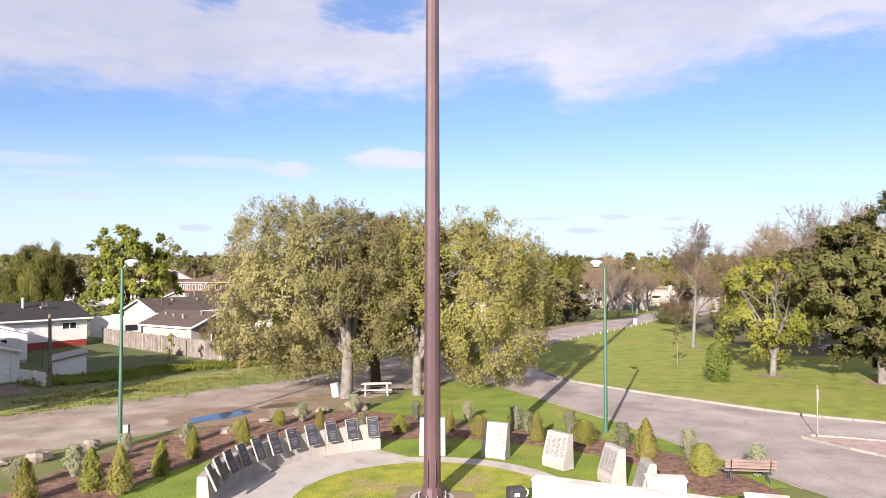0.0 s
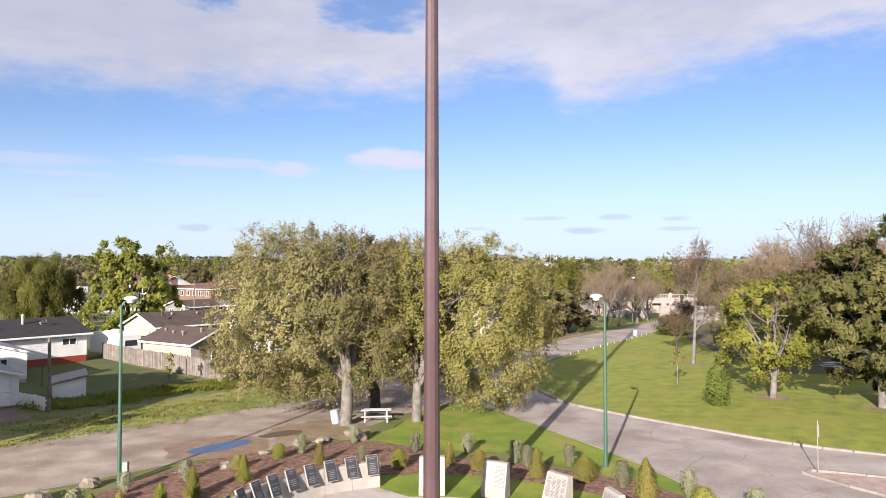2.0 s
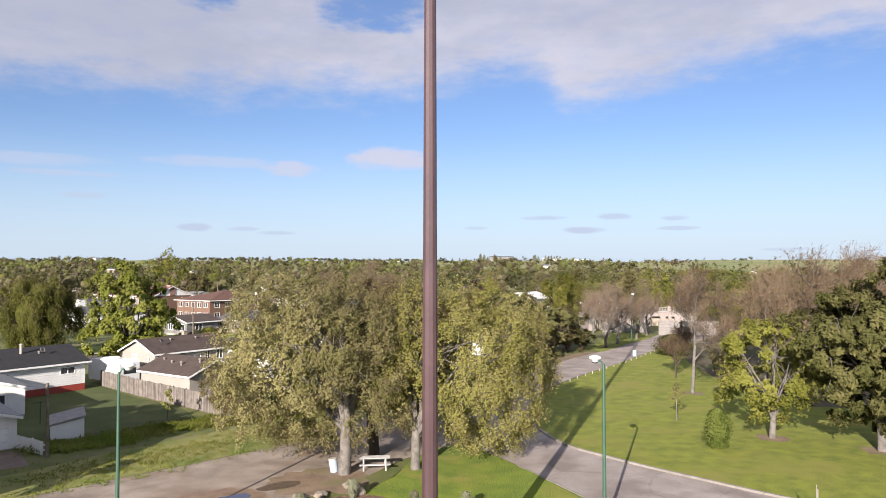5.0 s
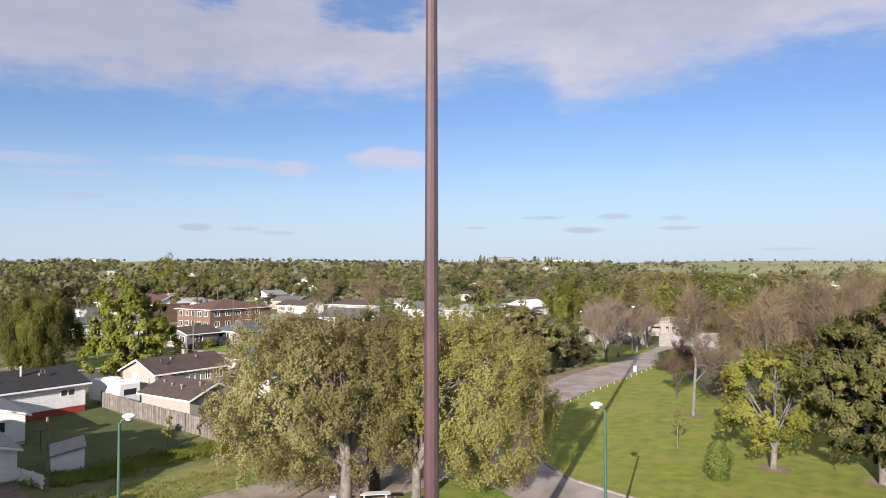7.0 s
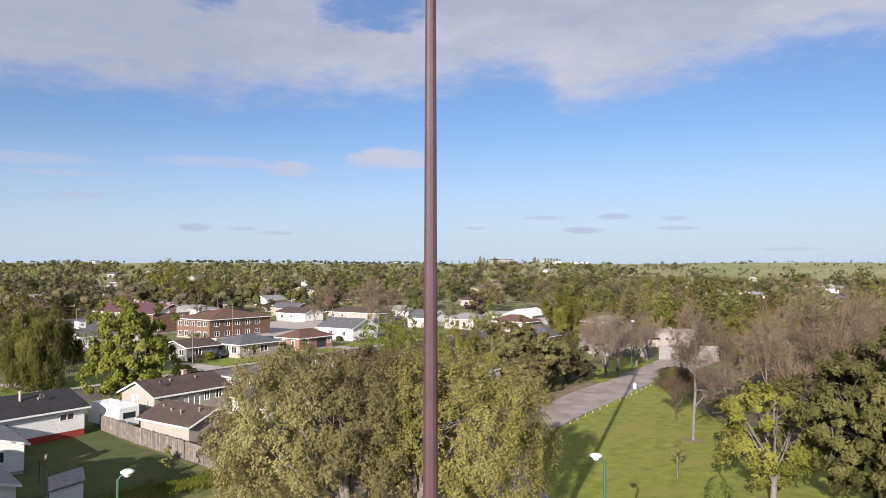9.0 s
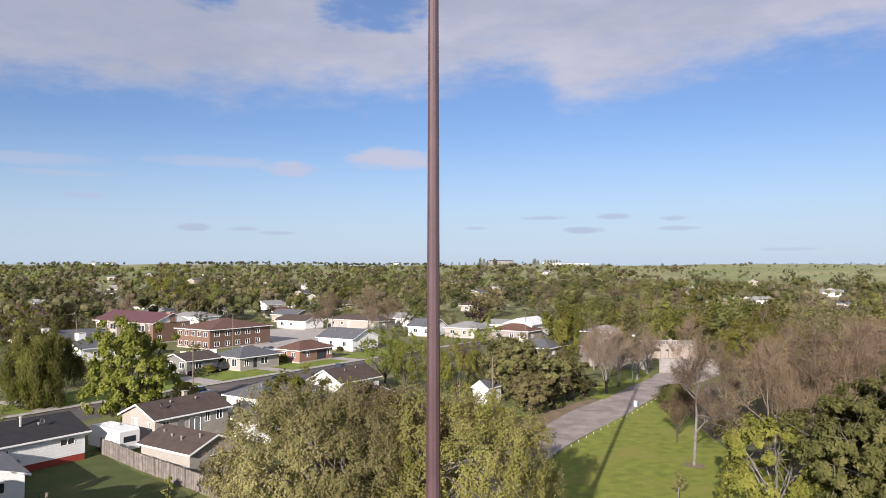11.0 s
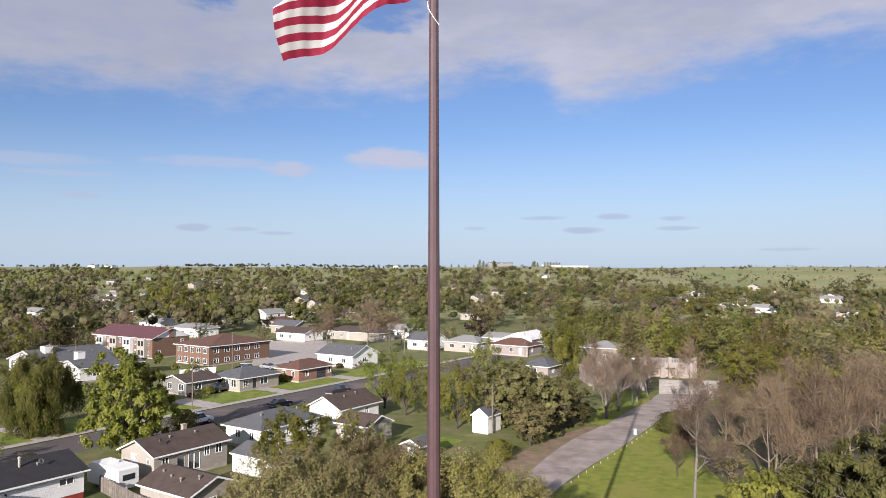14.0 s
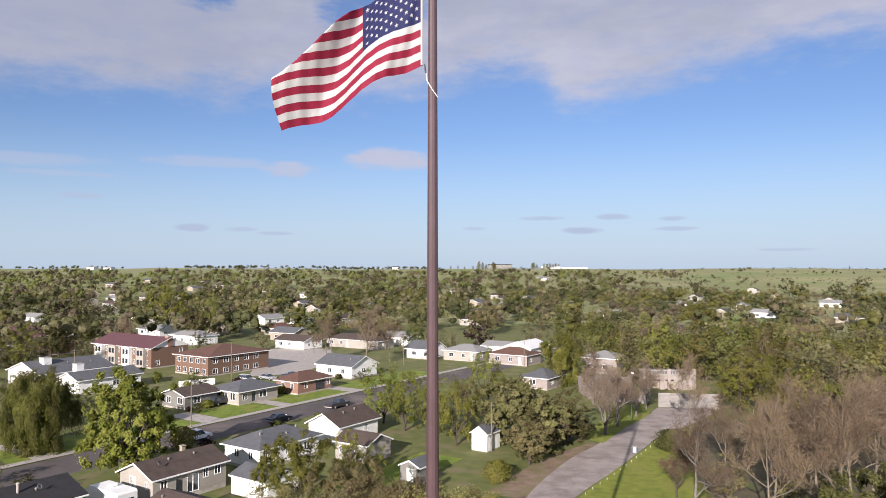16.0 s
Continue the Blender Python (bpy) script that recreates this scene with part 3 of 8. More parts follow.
ring("memorial_lawn", CX, CY, 5.6, 12.2, -60, 240, 0.036, M["bed_lawn"], "dark green lawn between the memorial walk and planting bed", "lawn")
ring("planting_bed", CX, CY, bed_inner, bed_outer, 2, 196, 0.045, M["mulch"], "planting bed of reddish-brown wood mulch", "bed", 0.5, depth=0.07)
ring("memorial_walk", CX, CY, 4.85, lambda a: 5.75 + 1.8 * ease(a, 98, 112), -60, 240, 0.052, M["concrete"], "pale concrete walk curving round the flagpole lawn", "pavement")
ring("flagpole_lawn", CX, CY, 1.25, 4.86, 0, 360, 0.058, M["ring_lawn"], "round yellow-green lawn with worn dry patches", "lawn", 0.06)
ring("worn_soil", CX + 0.1, CY + 0.1, 0.7, 1.5, 0, 360, 0.068, M["bare_soil"], "worn dry soil round the pole's footing", "ground", 0.5)
ring("pole_plinth", CX + 0.14, CY + 0.16, 0.0, 0.78, 0, 360, 0.075, M["concrete"], "round concrete footing of the flagpole", "pavement")

POLE_X, POLE_Y, POLE_H = -0.41, 25.66, 40.0


def flagpole():
    ob = thing("flagpole", pose(POLE_X, POLE_Y, 0), "very tall tapered bronze-painted faceted steel flagpole on a concrete footing", "flagpole")
    b = Build()
    hs = [0.0, 4, 10, 18, 26, 33, 39.6]
    b.tube([(0, 0, 0.08 + z) for z in hs], [0.315 - 0.165 * z / 39.6 for z in hs], 12, spin=0.5)
    part("shaft", b, M["pole"], ob)
    b = Build()
    b.lathe([(0.62, 0.07), (0.62, 0.12), (0.40, 0.14), (0.37, 0.42), (0.33, 0.48)], 12)
    part("base_collar", b, M["pole"], ob)
    for i in range(8):
        w = 2 * math.pi * (i + 0.5) / 8
        b = Build()
        b.lathe([(0.035, 0.12), (0.035, 0.19), (0.02, 0.20), (0.02, 0.25)], 6, (0.51 * math.cos(w), 0.51 * math.sin(w), 0))
        part("anchor_bolt", b, M["kerb"], ob)
    for w in (-0.45, 0.35):
        b = Build()
        x, y = 0.33 * math.sin(w), -0.33 * math.cos(w)
        b.tube([(x, y, 0.5), (x * 1.12, y * 1.12, 0.7), (x * 1.08, y * 1.08, 1.35), (x, y, 1.5)], [0.03, 0.035, 0.03, 0.02], 5)
        part("cleat", b, M["pole"], ob)
    b = Build()
    b.lathe([(0.05, 39.7), (0.16, 39.75), (0.24, 39.9), (0.26, 40.05), (0.2, 40.2), (0.05, 40.3)], 14)
    part("ball_finial", b, surface("gilded ball", (0.6, 0.42, 0.12), (0.7, 0.5, 0.16), 4, 0.3, 0.0, metal=1.0), ob)
    white = M["white_paint"]
    b = Build()
    b.tube([(-0.26, -0.06, 34.75), (-0.20, -0.2, 34.3), (0.0, -0.24, 33.95), (0.19, -0.12, 33.72)], [0.016] * 4, 6)
    part("halyard", b, white, ob, "white halyard rope wound round the pole")
    b = Build()
    b.tube([(-0.30, -0.06, 34.95), (-0.25, -0.1, 34.6)], [0.03, 0.03], 6)
    part("snap_hook", b, M["granite"], ob)
    return ob


flagpole()
FLAG_H, FLAG_L = 3.4, 6.75


def flag_point(u, v):
    """A point of the cloth: u from the pole to the fly end, v from the bottom edge to the top."""
    s = v * FLAG_H
    drop = 2.35 * u + 0.12 * math.sin(9.0 * u - 4.2) * min(1, 4 * u)
    wave = 0.78 * math.sin(7.6 * u + 3.6 * v - 4.4) * min(1, u * 2.4) * (1 - 0.25 * u) + 0.07 * math.sin(19 * u + 7.0 * v) * min(1, u * 4) + 0.02 * math.sin(70 * u + 9 * v)
    x = -0.40 - FLAG_L * 0.81 * u + 0.10 * u * math.sin(5.0 * v + 3.0 * u) + 0.35 * u * (0.45 - v)
    y = -0.05 + 0.95 * u + wave
    keep = FLAG_H * (1 - 0.44 * ease(u, 0.42, 1.0))          # the upper cloth folds back, shaped to fit the camera's view
    if s > keep:
        t = s - keep
        z, y, x = keep + 0.16 * math.sin(min(t, 1.4)), y + t * 0.9, x + 0.12 * t
    else:
        z = s
    z = z - drop + 0.05 * math.sin(9 * u + 2 * v)
    return (x, y, z)


def cloth(name, col, col2):
    m = surface(name, col, col2, 3.0, 0.8, 0.25, 12)
    t = m.node_tree
    p, out = t.nodes["Principled BSDF"], t.nodes["Material Output"]
    tr, mx = t.nodes.new("ShaderNodeBsdfTranslucent"), t.nodes.new("ShaderNodeMixShader")
    tr.inputs["Color"].default_value = (*col, 1)
    mx.inputs[0].default_value = 0.3
    t.links.new(p.outputs[0], mx.inputs[1])
    t.links.new(tr.outputs[0], mx.inputs[2])
    t.links.new(mx.outputs[0], out.inputs["Surface"])
    return m


def flag():
    red, white, blue = cloth("red cloth", (0.21, 0.006, 0.03), (0.26, 0.009, 0.04)), cloth("white cloth", (0.46, 0.455, 0.46), (0.51, 0.505, 0.51)), cloth("blue cloth", (0.012, 0.015, 0.075), (0.017, 0.02, 0.095))
    ob = thing("flag", pose(POLE_X, POLE_Y, 34.9), "large red and white striped flag with starred blue canton, blowing", "flag")
    canton_u, canton_v = 0.40, 6 / 13
    nu = 90
    for k in range(13):
        b = Build()
        u0 = canton_u if k >= 6 else 0.0
        n = int(nu * (1 - u0))
        rows = 4
        for i in range(n + 1):
            for j in range(rows + 1):
                b.v.append(flag_point(u0 + (1 - u0) * i / n, (k + j / rows) / 13))
        for i in range(n):
            for j in range(rows):
                q = i * (rows + 1) + j
                b.f.append((q, q + rows + 1, q + rows + 2, q + 1))
                b.m.append(0)
        part("stripe", b, red if k % 2 == 0 else white, ob, "red stripe" if k % 2 == 0 else "white stripe", True)
    b = Build()
    n, rows = 36, 28
    for i in range(n + 1):
        for j in range(rows + 1):
            b.v.append(flag_point(canton_u * i / n, canton_v + (1 - canton_v) * j / rows))
    for i in range(n):
        for j in range(rows):
            q = i * (rows + 1) + j
            b.f.append((q, q + rows + 1, q + rows + 2, q + 1))
            b.m.append(0)
    canton = part("canton", b, blue, ob, "blue field with white stars", True)
    for r in range(9):
        for c in range(6 if r % 2 == 0 else 5):
            u = canton_u * (c * 2 + 1 + r % 2) / 12
            v = canton_v + (1 - canton_v) * (r + 1) / 10
            b = Build()
            for sgn in (-0.012, 0.012):
                pts = []
                for q in range(10):
                    w, rr = math.pi * q / 5 + math.pi / 2, (0.09 if q % 2 == 0 else 0.037)
                    x, y, z = flag_point(u + rr * math.cos(w) / FLAG_L, v + rr * math.sin(w) / FLAG_H)
                    pts.append((x, y + sgn * 1.0, z))
                c0 = flag_point(u, v)
                k0 = len(b.v)
                b.v.extend(pts + [(c0[0], c0[1] + sgn, c0[2])])
                for q in range(10):
                    b.f.append((k0 + q, k0 + (q + 1) % 10, k0 + 10))
                    b.m.append(0)
            part("star", b, white, canton)
    b = Build()
    b.tube([flag_point(0, j / 8) for j in range(9)], [0.045] * 9, 6)
    part("heading", b, white, ob, "white canvas heading")


flag()


def arc_wall():
    """The curved plaque wall, cut into bays, with eleven leaning granite plaques on it."""
    ob = thing("memorial_wall", pose(CX, CY, 0), "low curved pale concrete wall carrying dark plaques", "wall")
    a0, a1, r0, r1 = 108.0, 188.0, 7.5, 7.95
    bays = 8
    for k in range(bays):
        b = Build()
        lo, hi = a0 + (a1 - a0) * k / bays + 0.06, a0 + (a1 - a0) * (k + 1) / bays - 0.06
        n = 6
        prof = [(r0, 0.0), (r0 + 0.10, 1.12), (r0 + 0.13, 1.15), (r1 - 0.03, 1.15), (r1, 1.12), (r1, 0.0)]
        for i in range(n + 1):
            w = radians(lo + (hi - lo) * i / n)
            b.v.extend((r * math.cos(w), r * math.sin(w), z) for r, z in prof)
        m = len(prof)
        for i in range(n):
            for j in range(m):
                q = i * m
                b.f.append((q + j, q + (j + 1) % m, q + m + (j + 1) % m, q + m + j))
                b.m.append(0)
        b.f.extend([tuple(range(m)), tuple(range(n * m + m - 1, n * m - 1, -1))])
        b.m.extend([0, 0])
        part("wall_bay", b, M["white_stone"], ob)
    bar = surface("engraved lettering", (0.10, 0.10, 0.11), (0.15, 0.15, 0.16), 6, 0.6, 0.0)
    frame_m = surface("plaque stone edge", (0.22, 0.2, 0.19), (0.3, 0.28, 0.265), 5, 0.8, 0.1)
    for k in range(11):
        w = 111.0 + (186.5 - 111.0) * k / 10
        t = radians(w)
        m = pose(CX + 7.27 * math.cos(t), CY + 7.27 * math.sin(t), 0.66, 0, 0, w + 90) @ pose(0, 0, 0, 24, 0, 0)
        pq = thing("plaque", m, "dark granite plaque with pale lettering leaning on the wall", "plaque", "plaques on the curved wall")
        b = Build()
        b.box(-0.265, -0.045, 0, 0.265, 0.03, 0.92, bevel=0.012)
        part("slab", b, frame_m, pq)
        b = Build()
        b.box(-0.243, 0.0301, 0.025, 0.243, 0.042, 0.895, bevel=0.004)
        part("face", b, M["granite"], pq)
        rl = random.Random(k)
        for i in range(9):
            z = 0.81 - 0.078 * i - (0.05 if i > 1 else 0)
            if i in (2,) or rl.random() < 0.12:
                continue
            wd = 0.1 + 0.09 * rl.random() + (0.05 if i == 0 else 0)
            b = Build()
            b.box(-wd, 0.042, z - 0.016, wd, 0.0445, z + 0.016)
            part("text_bar", b, bar, pq)


arc_wall()


def name_stone(x, y, w, h, face, lean, label, rows=17, cols=4, span=(-0.45, 0.45)):
    ob = thing("memorial_stone", pose(x, y, 0.05, 0, 0, face), label, "memorial stone", "stones round the flagpole")
    b = Build()
    top = math.tan(radians(lean)) * h
    k = len(b.v)
    pts = [(-w / 2, 0), (w / 2, 0), (w / 2, -0.62), (-w / 2, -0.62)]
    b.v.extend((px_, py_, 0) for px_, py_ in pts)
    b.v.extend([(-w / 2, 0.02, 0.28), (w / 2, 0.02, 0.28), (w / 2, -0.6, 0.28), (-w / 2, -0.6, 0.28)])
    b.v.extend([(-w / 2 * 0.97, -top, h - 0.02), (w / 2 * 0.97, -top, h - 0.02), (w / 2 * 0.97, -top - 0.26, h - 0.02), (-w / 2 * 0.97, -top - 0.26, h - 0.02)])
    b.v.extend([(-w / 2 * 0.95, -top - 0.02, h), (w / 2 * 0.95, -top - 0.02, h), (w / 2 * 0.95, -top - 0.24, h), (-w / 2 * 0.95, -top - 0.24, h)])
    for r in range(3):
        for j in range(4):
            a, c = k + 4 * r, k + 4 * r + 4
            b.f.append((a + j, c + j, c + (j + 1) % 4, a + (j + 1) % 4))
            b.m.append(0)
    b.f.append((k + 12, k + 15, k + 14, k + 13))
    b.m.append(0)
    part("stone", b, M["white_stone"], ob)
    if span:
        p0, p1 = w * span[0], w * span[1]
        ink = M.setdefault("ink", surface("engraved names", (0.12, 0.115, 0.115), (0.16, 0.15, 0.15), 5, 0.85, 0.0))
        rl = random.Random(int(x * 10))
        b = Build()
        q = [(z, 0.026 - (z - 0.28) / (h - 0.30) * (top + 0.02)) for z in (0.42, h - 0.07)]
        b.face([(p0, q[0][1], q[0][0]), (p0, q[1][1], q[1][0]), (p1, q[1][1], q[1][0]), (p1, q[0][1], q[0][0])])
        part("name_panel", b, M.setdefault("panel", surface("pale grey honed stone", (0.225, 0.215, 0.21), (0.275, 0.265, 0.26), 3, 0.6, 0.05)), ob, "pale grey honed panel")
        for i in range(rows):
            for c in range(cols):
                if rl.random() < 0.1:
                    continue
                z = h - 0.16 - i * (h - 0.62) / rows
                y = 0.031 - (z - 0.28) / (h - 0.30) * (top + 0.02)
                x0 = p0 + 0.02 + c * (p1 - p0 - 0.04) / cols + 0.01
                x1 = x0 + (p1 - p0 - 0.04) / cols * rl.uniform(0.62, 0.9)
                b = Build()
                b.face([(x0, y + 0.006, z - 0.014), (x0, y, z + 0.014), (x1, y, z + 0.014), (x1, y + 0.006, z - 0.014)])
                part("name_bar", b, ink, ob)
    return ob


# second slab: its half-width grey panel stands in for the pole's cast shadow
for sx, sy, sw, sh, span, lb in ((-0.50, 31.35, 1.15, 1.6, None, "upright pale stone slab at the memorial walk"), (2.15, 31.0, 1.12, 1.48, (-0.47, 0.0), "pale leaning stone slab with a grey name panel on one half"),
                                 (4.5, 29.5, 1.2, 1.42, (-0.45, 0.45), "pale leaning stone slab covered in engraved names"), (6.15, 27.35, 1.15, 1.42, (-0.45, 0.45), "leaning stone slab with dense engraved names"),
                                 (6.95, 25.75, 1.0, 1.3, (-0.45, 0.45), "low leaning stone slab with engraved names")):
    name_stone(sx, sy, sw, sh, math.degrees(math.atan2(CY - sy, CX - sx)) - 90, 13, lb, span=span)


def low_wall(x0, y0, x1, y1, h, thick, label):
    ang = math.degrees(math.atan2(y1 - y0, x1 - x0))
    L = math.hypot(x1 - x0, y1 - y0)
    ob = thing("low_wall", pose(x0, y0, 0.05, 0, 0, ang), label, "wall", "low walls of the memorial")
    b = Build()
    b.box(0, 0, 0, L, thick, h - 0.10, bevel=0.015)
    part("wall_body", b, M["white_wall"], ob)
    b = Build()
    b.box(-0.04, -0.04, h - 0.10, L + 0.04, thick + 0.04, h, bevel=0.02)
    part("coping", b, M["white_wall"], ob)


low_wall(3.0, 24.2, 8.6, 21.6, 1.12, 0.5, "long low sunlit white concrete wall")
low_wall(6.9, 24.2, 8.15, 24.0, 1.12, 0.6, "short white concrete wall block")
low_wall(9.5, 22.5, 10.7, 22.1, 1.05, 0.5, "short white concrete wall block")


def litter_bin(x, y):
    ob = thing("speaker_box", pose(x, y, 0.06, 0, 0, 12), "small black box with a pale label on the lawn", "box")
    b = Build()
    b.box(-0.3, -0.22, 0, 0.3, 0.22, 0.52, bevel=0.04)
    part("body", b, M["granite"], ob)
    b = Build()
    b.box(-0.12, -0.228, 0.24, 0.06, -0.222, 0.36)
    part("label_plate", b, M["white_paint"], ob)
    b = Build()
    b.tube([(0.3, -0.18, 0.2), (0.38, -0.18, 0.32), (0.38, -0.18, 0.44), (0.3, -0.18, 0.5)], [0.02] * 4, 5)
    part("grip", b, M["white_paint"], ob)


litter_bin(2.55, 25.2)


def park_bench(x, y, ang):
    ob = thing("park_bench", pose(x, y, 0.06, 0, 0, ang), "faded brown slatted park bench with metal legs on mulch", "bench")
    wood = M.setdefault("bench", surface("faded brown wood", (0.13, 0.088, 0.076), (0.2, 0.142, 0.125), 2, 0.8, 0.1))
    for i in range(4):
        b = Build()
        b.box(-0.95, 0.02 + i * 0.115, 0.43, 0.95, 0.115 + i * 0.115, 0.47, bevel=0.008)
        part("seat_slat", b, wood, ob)
    for i in range(3):
        b = Build()
        b.box(-0.95, -0.06 - i * 0.03, 0.56 + i * 0.125, 0.95, -0.02 - i * 0.03, 0.67 + i * 0.125, bevel=0.008)
        part("back_slat", b, wood, ob)
    for s in (-0.72, 0.72):
        b = Build()
        b.tube([(s, 0.42, 0), (s, 0.38, 0.42), (s, 0.0, 0.42), (s, -0.14, 0.9)], [0.025] * 4, 6)
        b.tube([(s, 0.05, 0.42), (s, -0.1, 0)], [0.025] * 2, 6)
        part("leg", b, M["granite"], ob)


park_bench(11.75, 27.4, -8)


def street_lamp(x, y, turn, group="park lamps"):
    ob = thing("street_lamp", pose(x, y, 0, 0, 0, turn), "tall green steel lamp post with a white dish head", "street lamp", group)
    b = Build()
    b.tube([(0, 0, 0), (0, 0, 4.2), (0, 0, 8.3)], [0.105, 0.085, 0.065], 10)
    part("post", b, M["green_paint"], ob)
    b = Build()
    b.box(-0.17, -0.17, 0, 0.17, 0.17, 0.06, bevel=0.015)
    part("base_plate", b, M["green_paint"], ob)
    b = Build()
    b.tube([(0, 0, 8.2), (0.12, 0, 8.42), (0.36, 0, 8.5)], [0.05, 0.045, 0.05], 8)
    part("arm", b, M["green_paint"], ob)
    b = Build()
    b.lathe([(0.09, -0.15), (0.16, -0.11), (0.19, -0.02), (0.27, 0.02), (0.32, 0.07), (0.30, 0.12), (0.18, 0.18), (0.05, 0.2)], 16, (0.42, 0, 8.52))
    part("dish_head", b, M["white_paint"], ob, "white dish-shaped lamp head", True)
    b = Build()
    b.lathe([(0.08, -0.2), (0.16, -0.165), (0.17, -0.14)], 12, (0.42, 0, 8.52))
    part("lens", b, M["glass"], ob)
    return ob


street_lamp(-15.05, 33.2, 12)
street_lamp(8.2, 36.1, 172)
b = Build()
b.box(-0.12, -0.1, 0.0, 0.12, 0.1, 0.5, bevel=0.02)
b.box(-0.1, -0.1, 0.5, 0.14, 0.1, 1.05, bevel=0.02)
mb = tagged(part("meter_box", b, surface("grey box paint", (0.16, 0.2, 0.18), (0.22, 0.25, 0.23), 3, 0.6, 0.05)), "grey-green electric meter box beside the lamp post", "meter box")
mb.matrix_basis = pose(-14.75, 33.15, 0)


def boulder(x, y, r, seed, squash=0.7):
    rng = random.Random(seed)
    b = Build()
    n, rows = 12, 7
    off = Vector((seed * 3.7, seed * 1.3, 0))
    for i in range(rows + 1):
        t = math.pi * i / rows
        for j in range(n):
            w = 2 * math.pi * j / n
            d = Vector((math.sin(t) * math.cos(w), math.sin(t) * math.sin(w), math.cos(t)))
            k = r * (1 + 0.38 * noise.noise(d * 1.3 + off) + 0.14 * noise.noise(d * 3.4 + off))
            b.v.append((d.x * k * 1.15, d.y * k, d.z * k * squash + r * squash * 0.55))
    for i in range(rows):
        for j in range(n):
            q = i * n
            b.f.append((q + j, q + n + j, q + n + (j + 1) % n, q + (j + 1) % n))
            b.m.append(0)
    ob = tagged(part("boulder", b, M["rock"]), "tan field boulder at the edge of the drive", "boulder", "boulders")
    ob.matrix_basis = pose(x, y, 0.02, 0, 0, rng.uniform(0, 360))


for i, (x, y, r, q) in enumerate(((-16.1, 32.6, 0.55, 0.75), (-17.4, 30.7, 0.68, 0.65), (-18.6, 30.0, 0.4, 0.6), (-10.9, 35.8, 0.5, 0.55), (-9.6, 38.4, 0.42, 0.55), (-8.2, 40.6, 0.55, 0.55), (-12.6, 35.0, 0.45, 0.5),
                                  (-7.0, 41.3, 0.5, 0.5), (-5.15, 42.2, 0.42, 1.3), (-4.75, 41.5, 0.35, 1.1), (-20.5, 29.2, 0.5, 0.6), (-5.6, 42.9, 0.5, 0.6))):
    boulder(x, y, r * 0.72, i + 1, q)

# water and wet ground on the drive
ring("dirt_patch", -7.6, 44.3, 0.0, 2.9, 0, 360, 0.020, M["bare_soil"], "bare brown dirt on the drive round the old tree", "ground", 1.2)
ring("puddle_mud", -12.65, 40.0, 0.0, 2.7, 0, 360, 0.018, surface("wet mud", (0.15, 0.1, 0.066), (0.24, 0.165, 0.115), 1.5, 0.7, 0.3), "damp brown mud round the puddle", "ground", 0.6)
# some of the blue sky reflection is put into the water's base colour
water = surface("puddle water", (0.02, 0.03, 0.075), (0.026, 0.036, 0.085), 1, 0.03, 0.0)
water.node_tree.nodes["Principled BSDF"].inputs["Specular IOR Level"].default_value = 1.0
water.node_tree.nodes["Principled BSDF"].inputs["IOR"].default_value = 1.4


def pool(name, x, y, a, c, ang, z, mat, label, category):
    b = Build()
    n = 48
    pts = []
    for j in range(n):
        w = 2 * math.pi * j / n
        k = 1 + 0.28 * noise.noise(Vector((math.cos(w) * 1.4 + x, math.sin(w) * 1.4, 0.5))) + 0.1 * noise.noise(Vector((math.cos(w) * 4, math.sin(w) * 4, x)))
        p = Vector((a * k * math.cos(w), c * k * math.sin(w), 0))
        p.rotate(Euler((0, 0, radians(ang))))
        pts.append((x + p.x, y + p.y, z))
    b.face(pts)
    return tagged(part(name, b, mat), label, category, kind="structure")


pool("puddle", -12.5, 40.1, 1.8, 0.85, 55, 0.026, water, "shallow rain puddle that mirrors the sky, blue put into its colour", "water")
pool("mud_patch", -9.9, 43.2, 1.25, 0.75, 35, 0.026, surface("dark mud", (0.055, 0.038, 0.024), (0.12, 0.082, 0.052), 2, 0.75, 0.5), "dried dark mud patch on the gravel", "ground")


def kerb_line(pts, step, h, w, label, inward=1):
    """A kerb of cast lengths with open joints."""
    line = curve_through(pts, 10)
    d = [0.0]
    for p, q in zip(line, line[1:]):
        d.append(d[-1] + (q - p).length)
    holder = thing("kerb", Matrix.Identity(4), label, "kerb", kind="structure")
    n = int(d[-1] / step)
    for i in range(n):
        a, c = _along(line, d, i * step + 0.012), _along(line, d, (i + 1) * step - 0.012)
        L = (c - a).length
        b = Build()
        b.box(0, -w / 2, -0.05, L, w / 2, h, bevel=0.02)
        k = part("kerb_stone", b, M["kerb"], holder)
        k.matrix_basis = pose(a.x, a.y, 0, 0, 0, math.degrees(math.atan2(c.y - a.y, c.x - a.x)))


kerb_line(KERB_LINE, 1.5, 0.15, 0.24, "pale worn concrete kerb round the park lawn")
kerb_line([(20.5, 29.6), (19.4, 31.3), (18.5, 32.8), (17.7, 34.4), (17.45, 35.3), (18.4, 35.2), (20.5, 34.3), (24, 32.6), (29, 30.5)], 1.2, 0.14, 0.2, "pale concrete kerb round a gravel island")
sheet_between("gravel_island", [(17.6, 35.1), (20.5, 34.2), (24, 32.5), (29, 30.4)], [(17.6, 34.6), (18.6, 32.8), (20.5, 29.8), (22, 27)], 0.06,
              surface("pink gravel", (0.24, 0.165, 0.15), (0.38, 0.28, 0.255), 2, 0.95, 0.8, 12), "island of pink gravel inside a kerb", "ground")
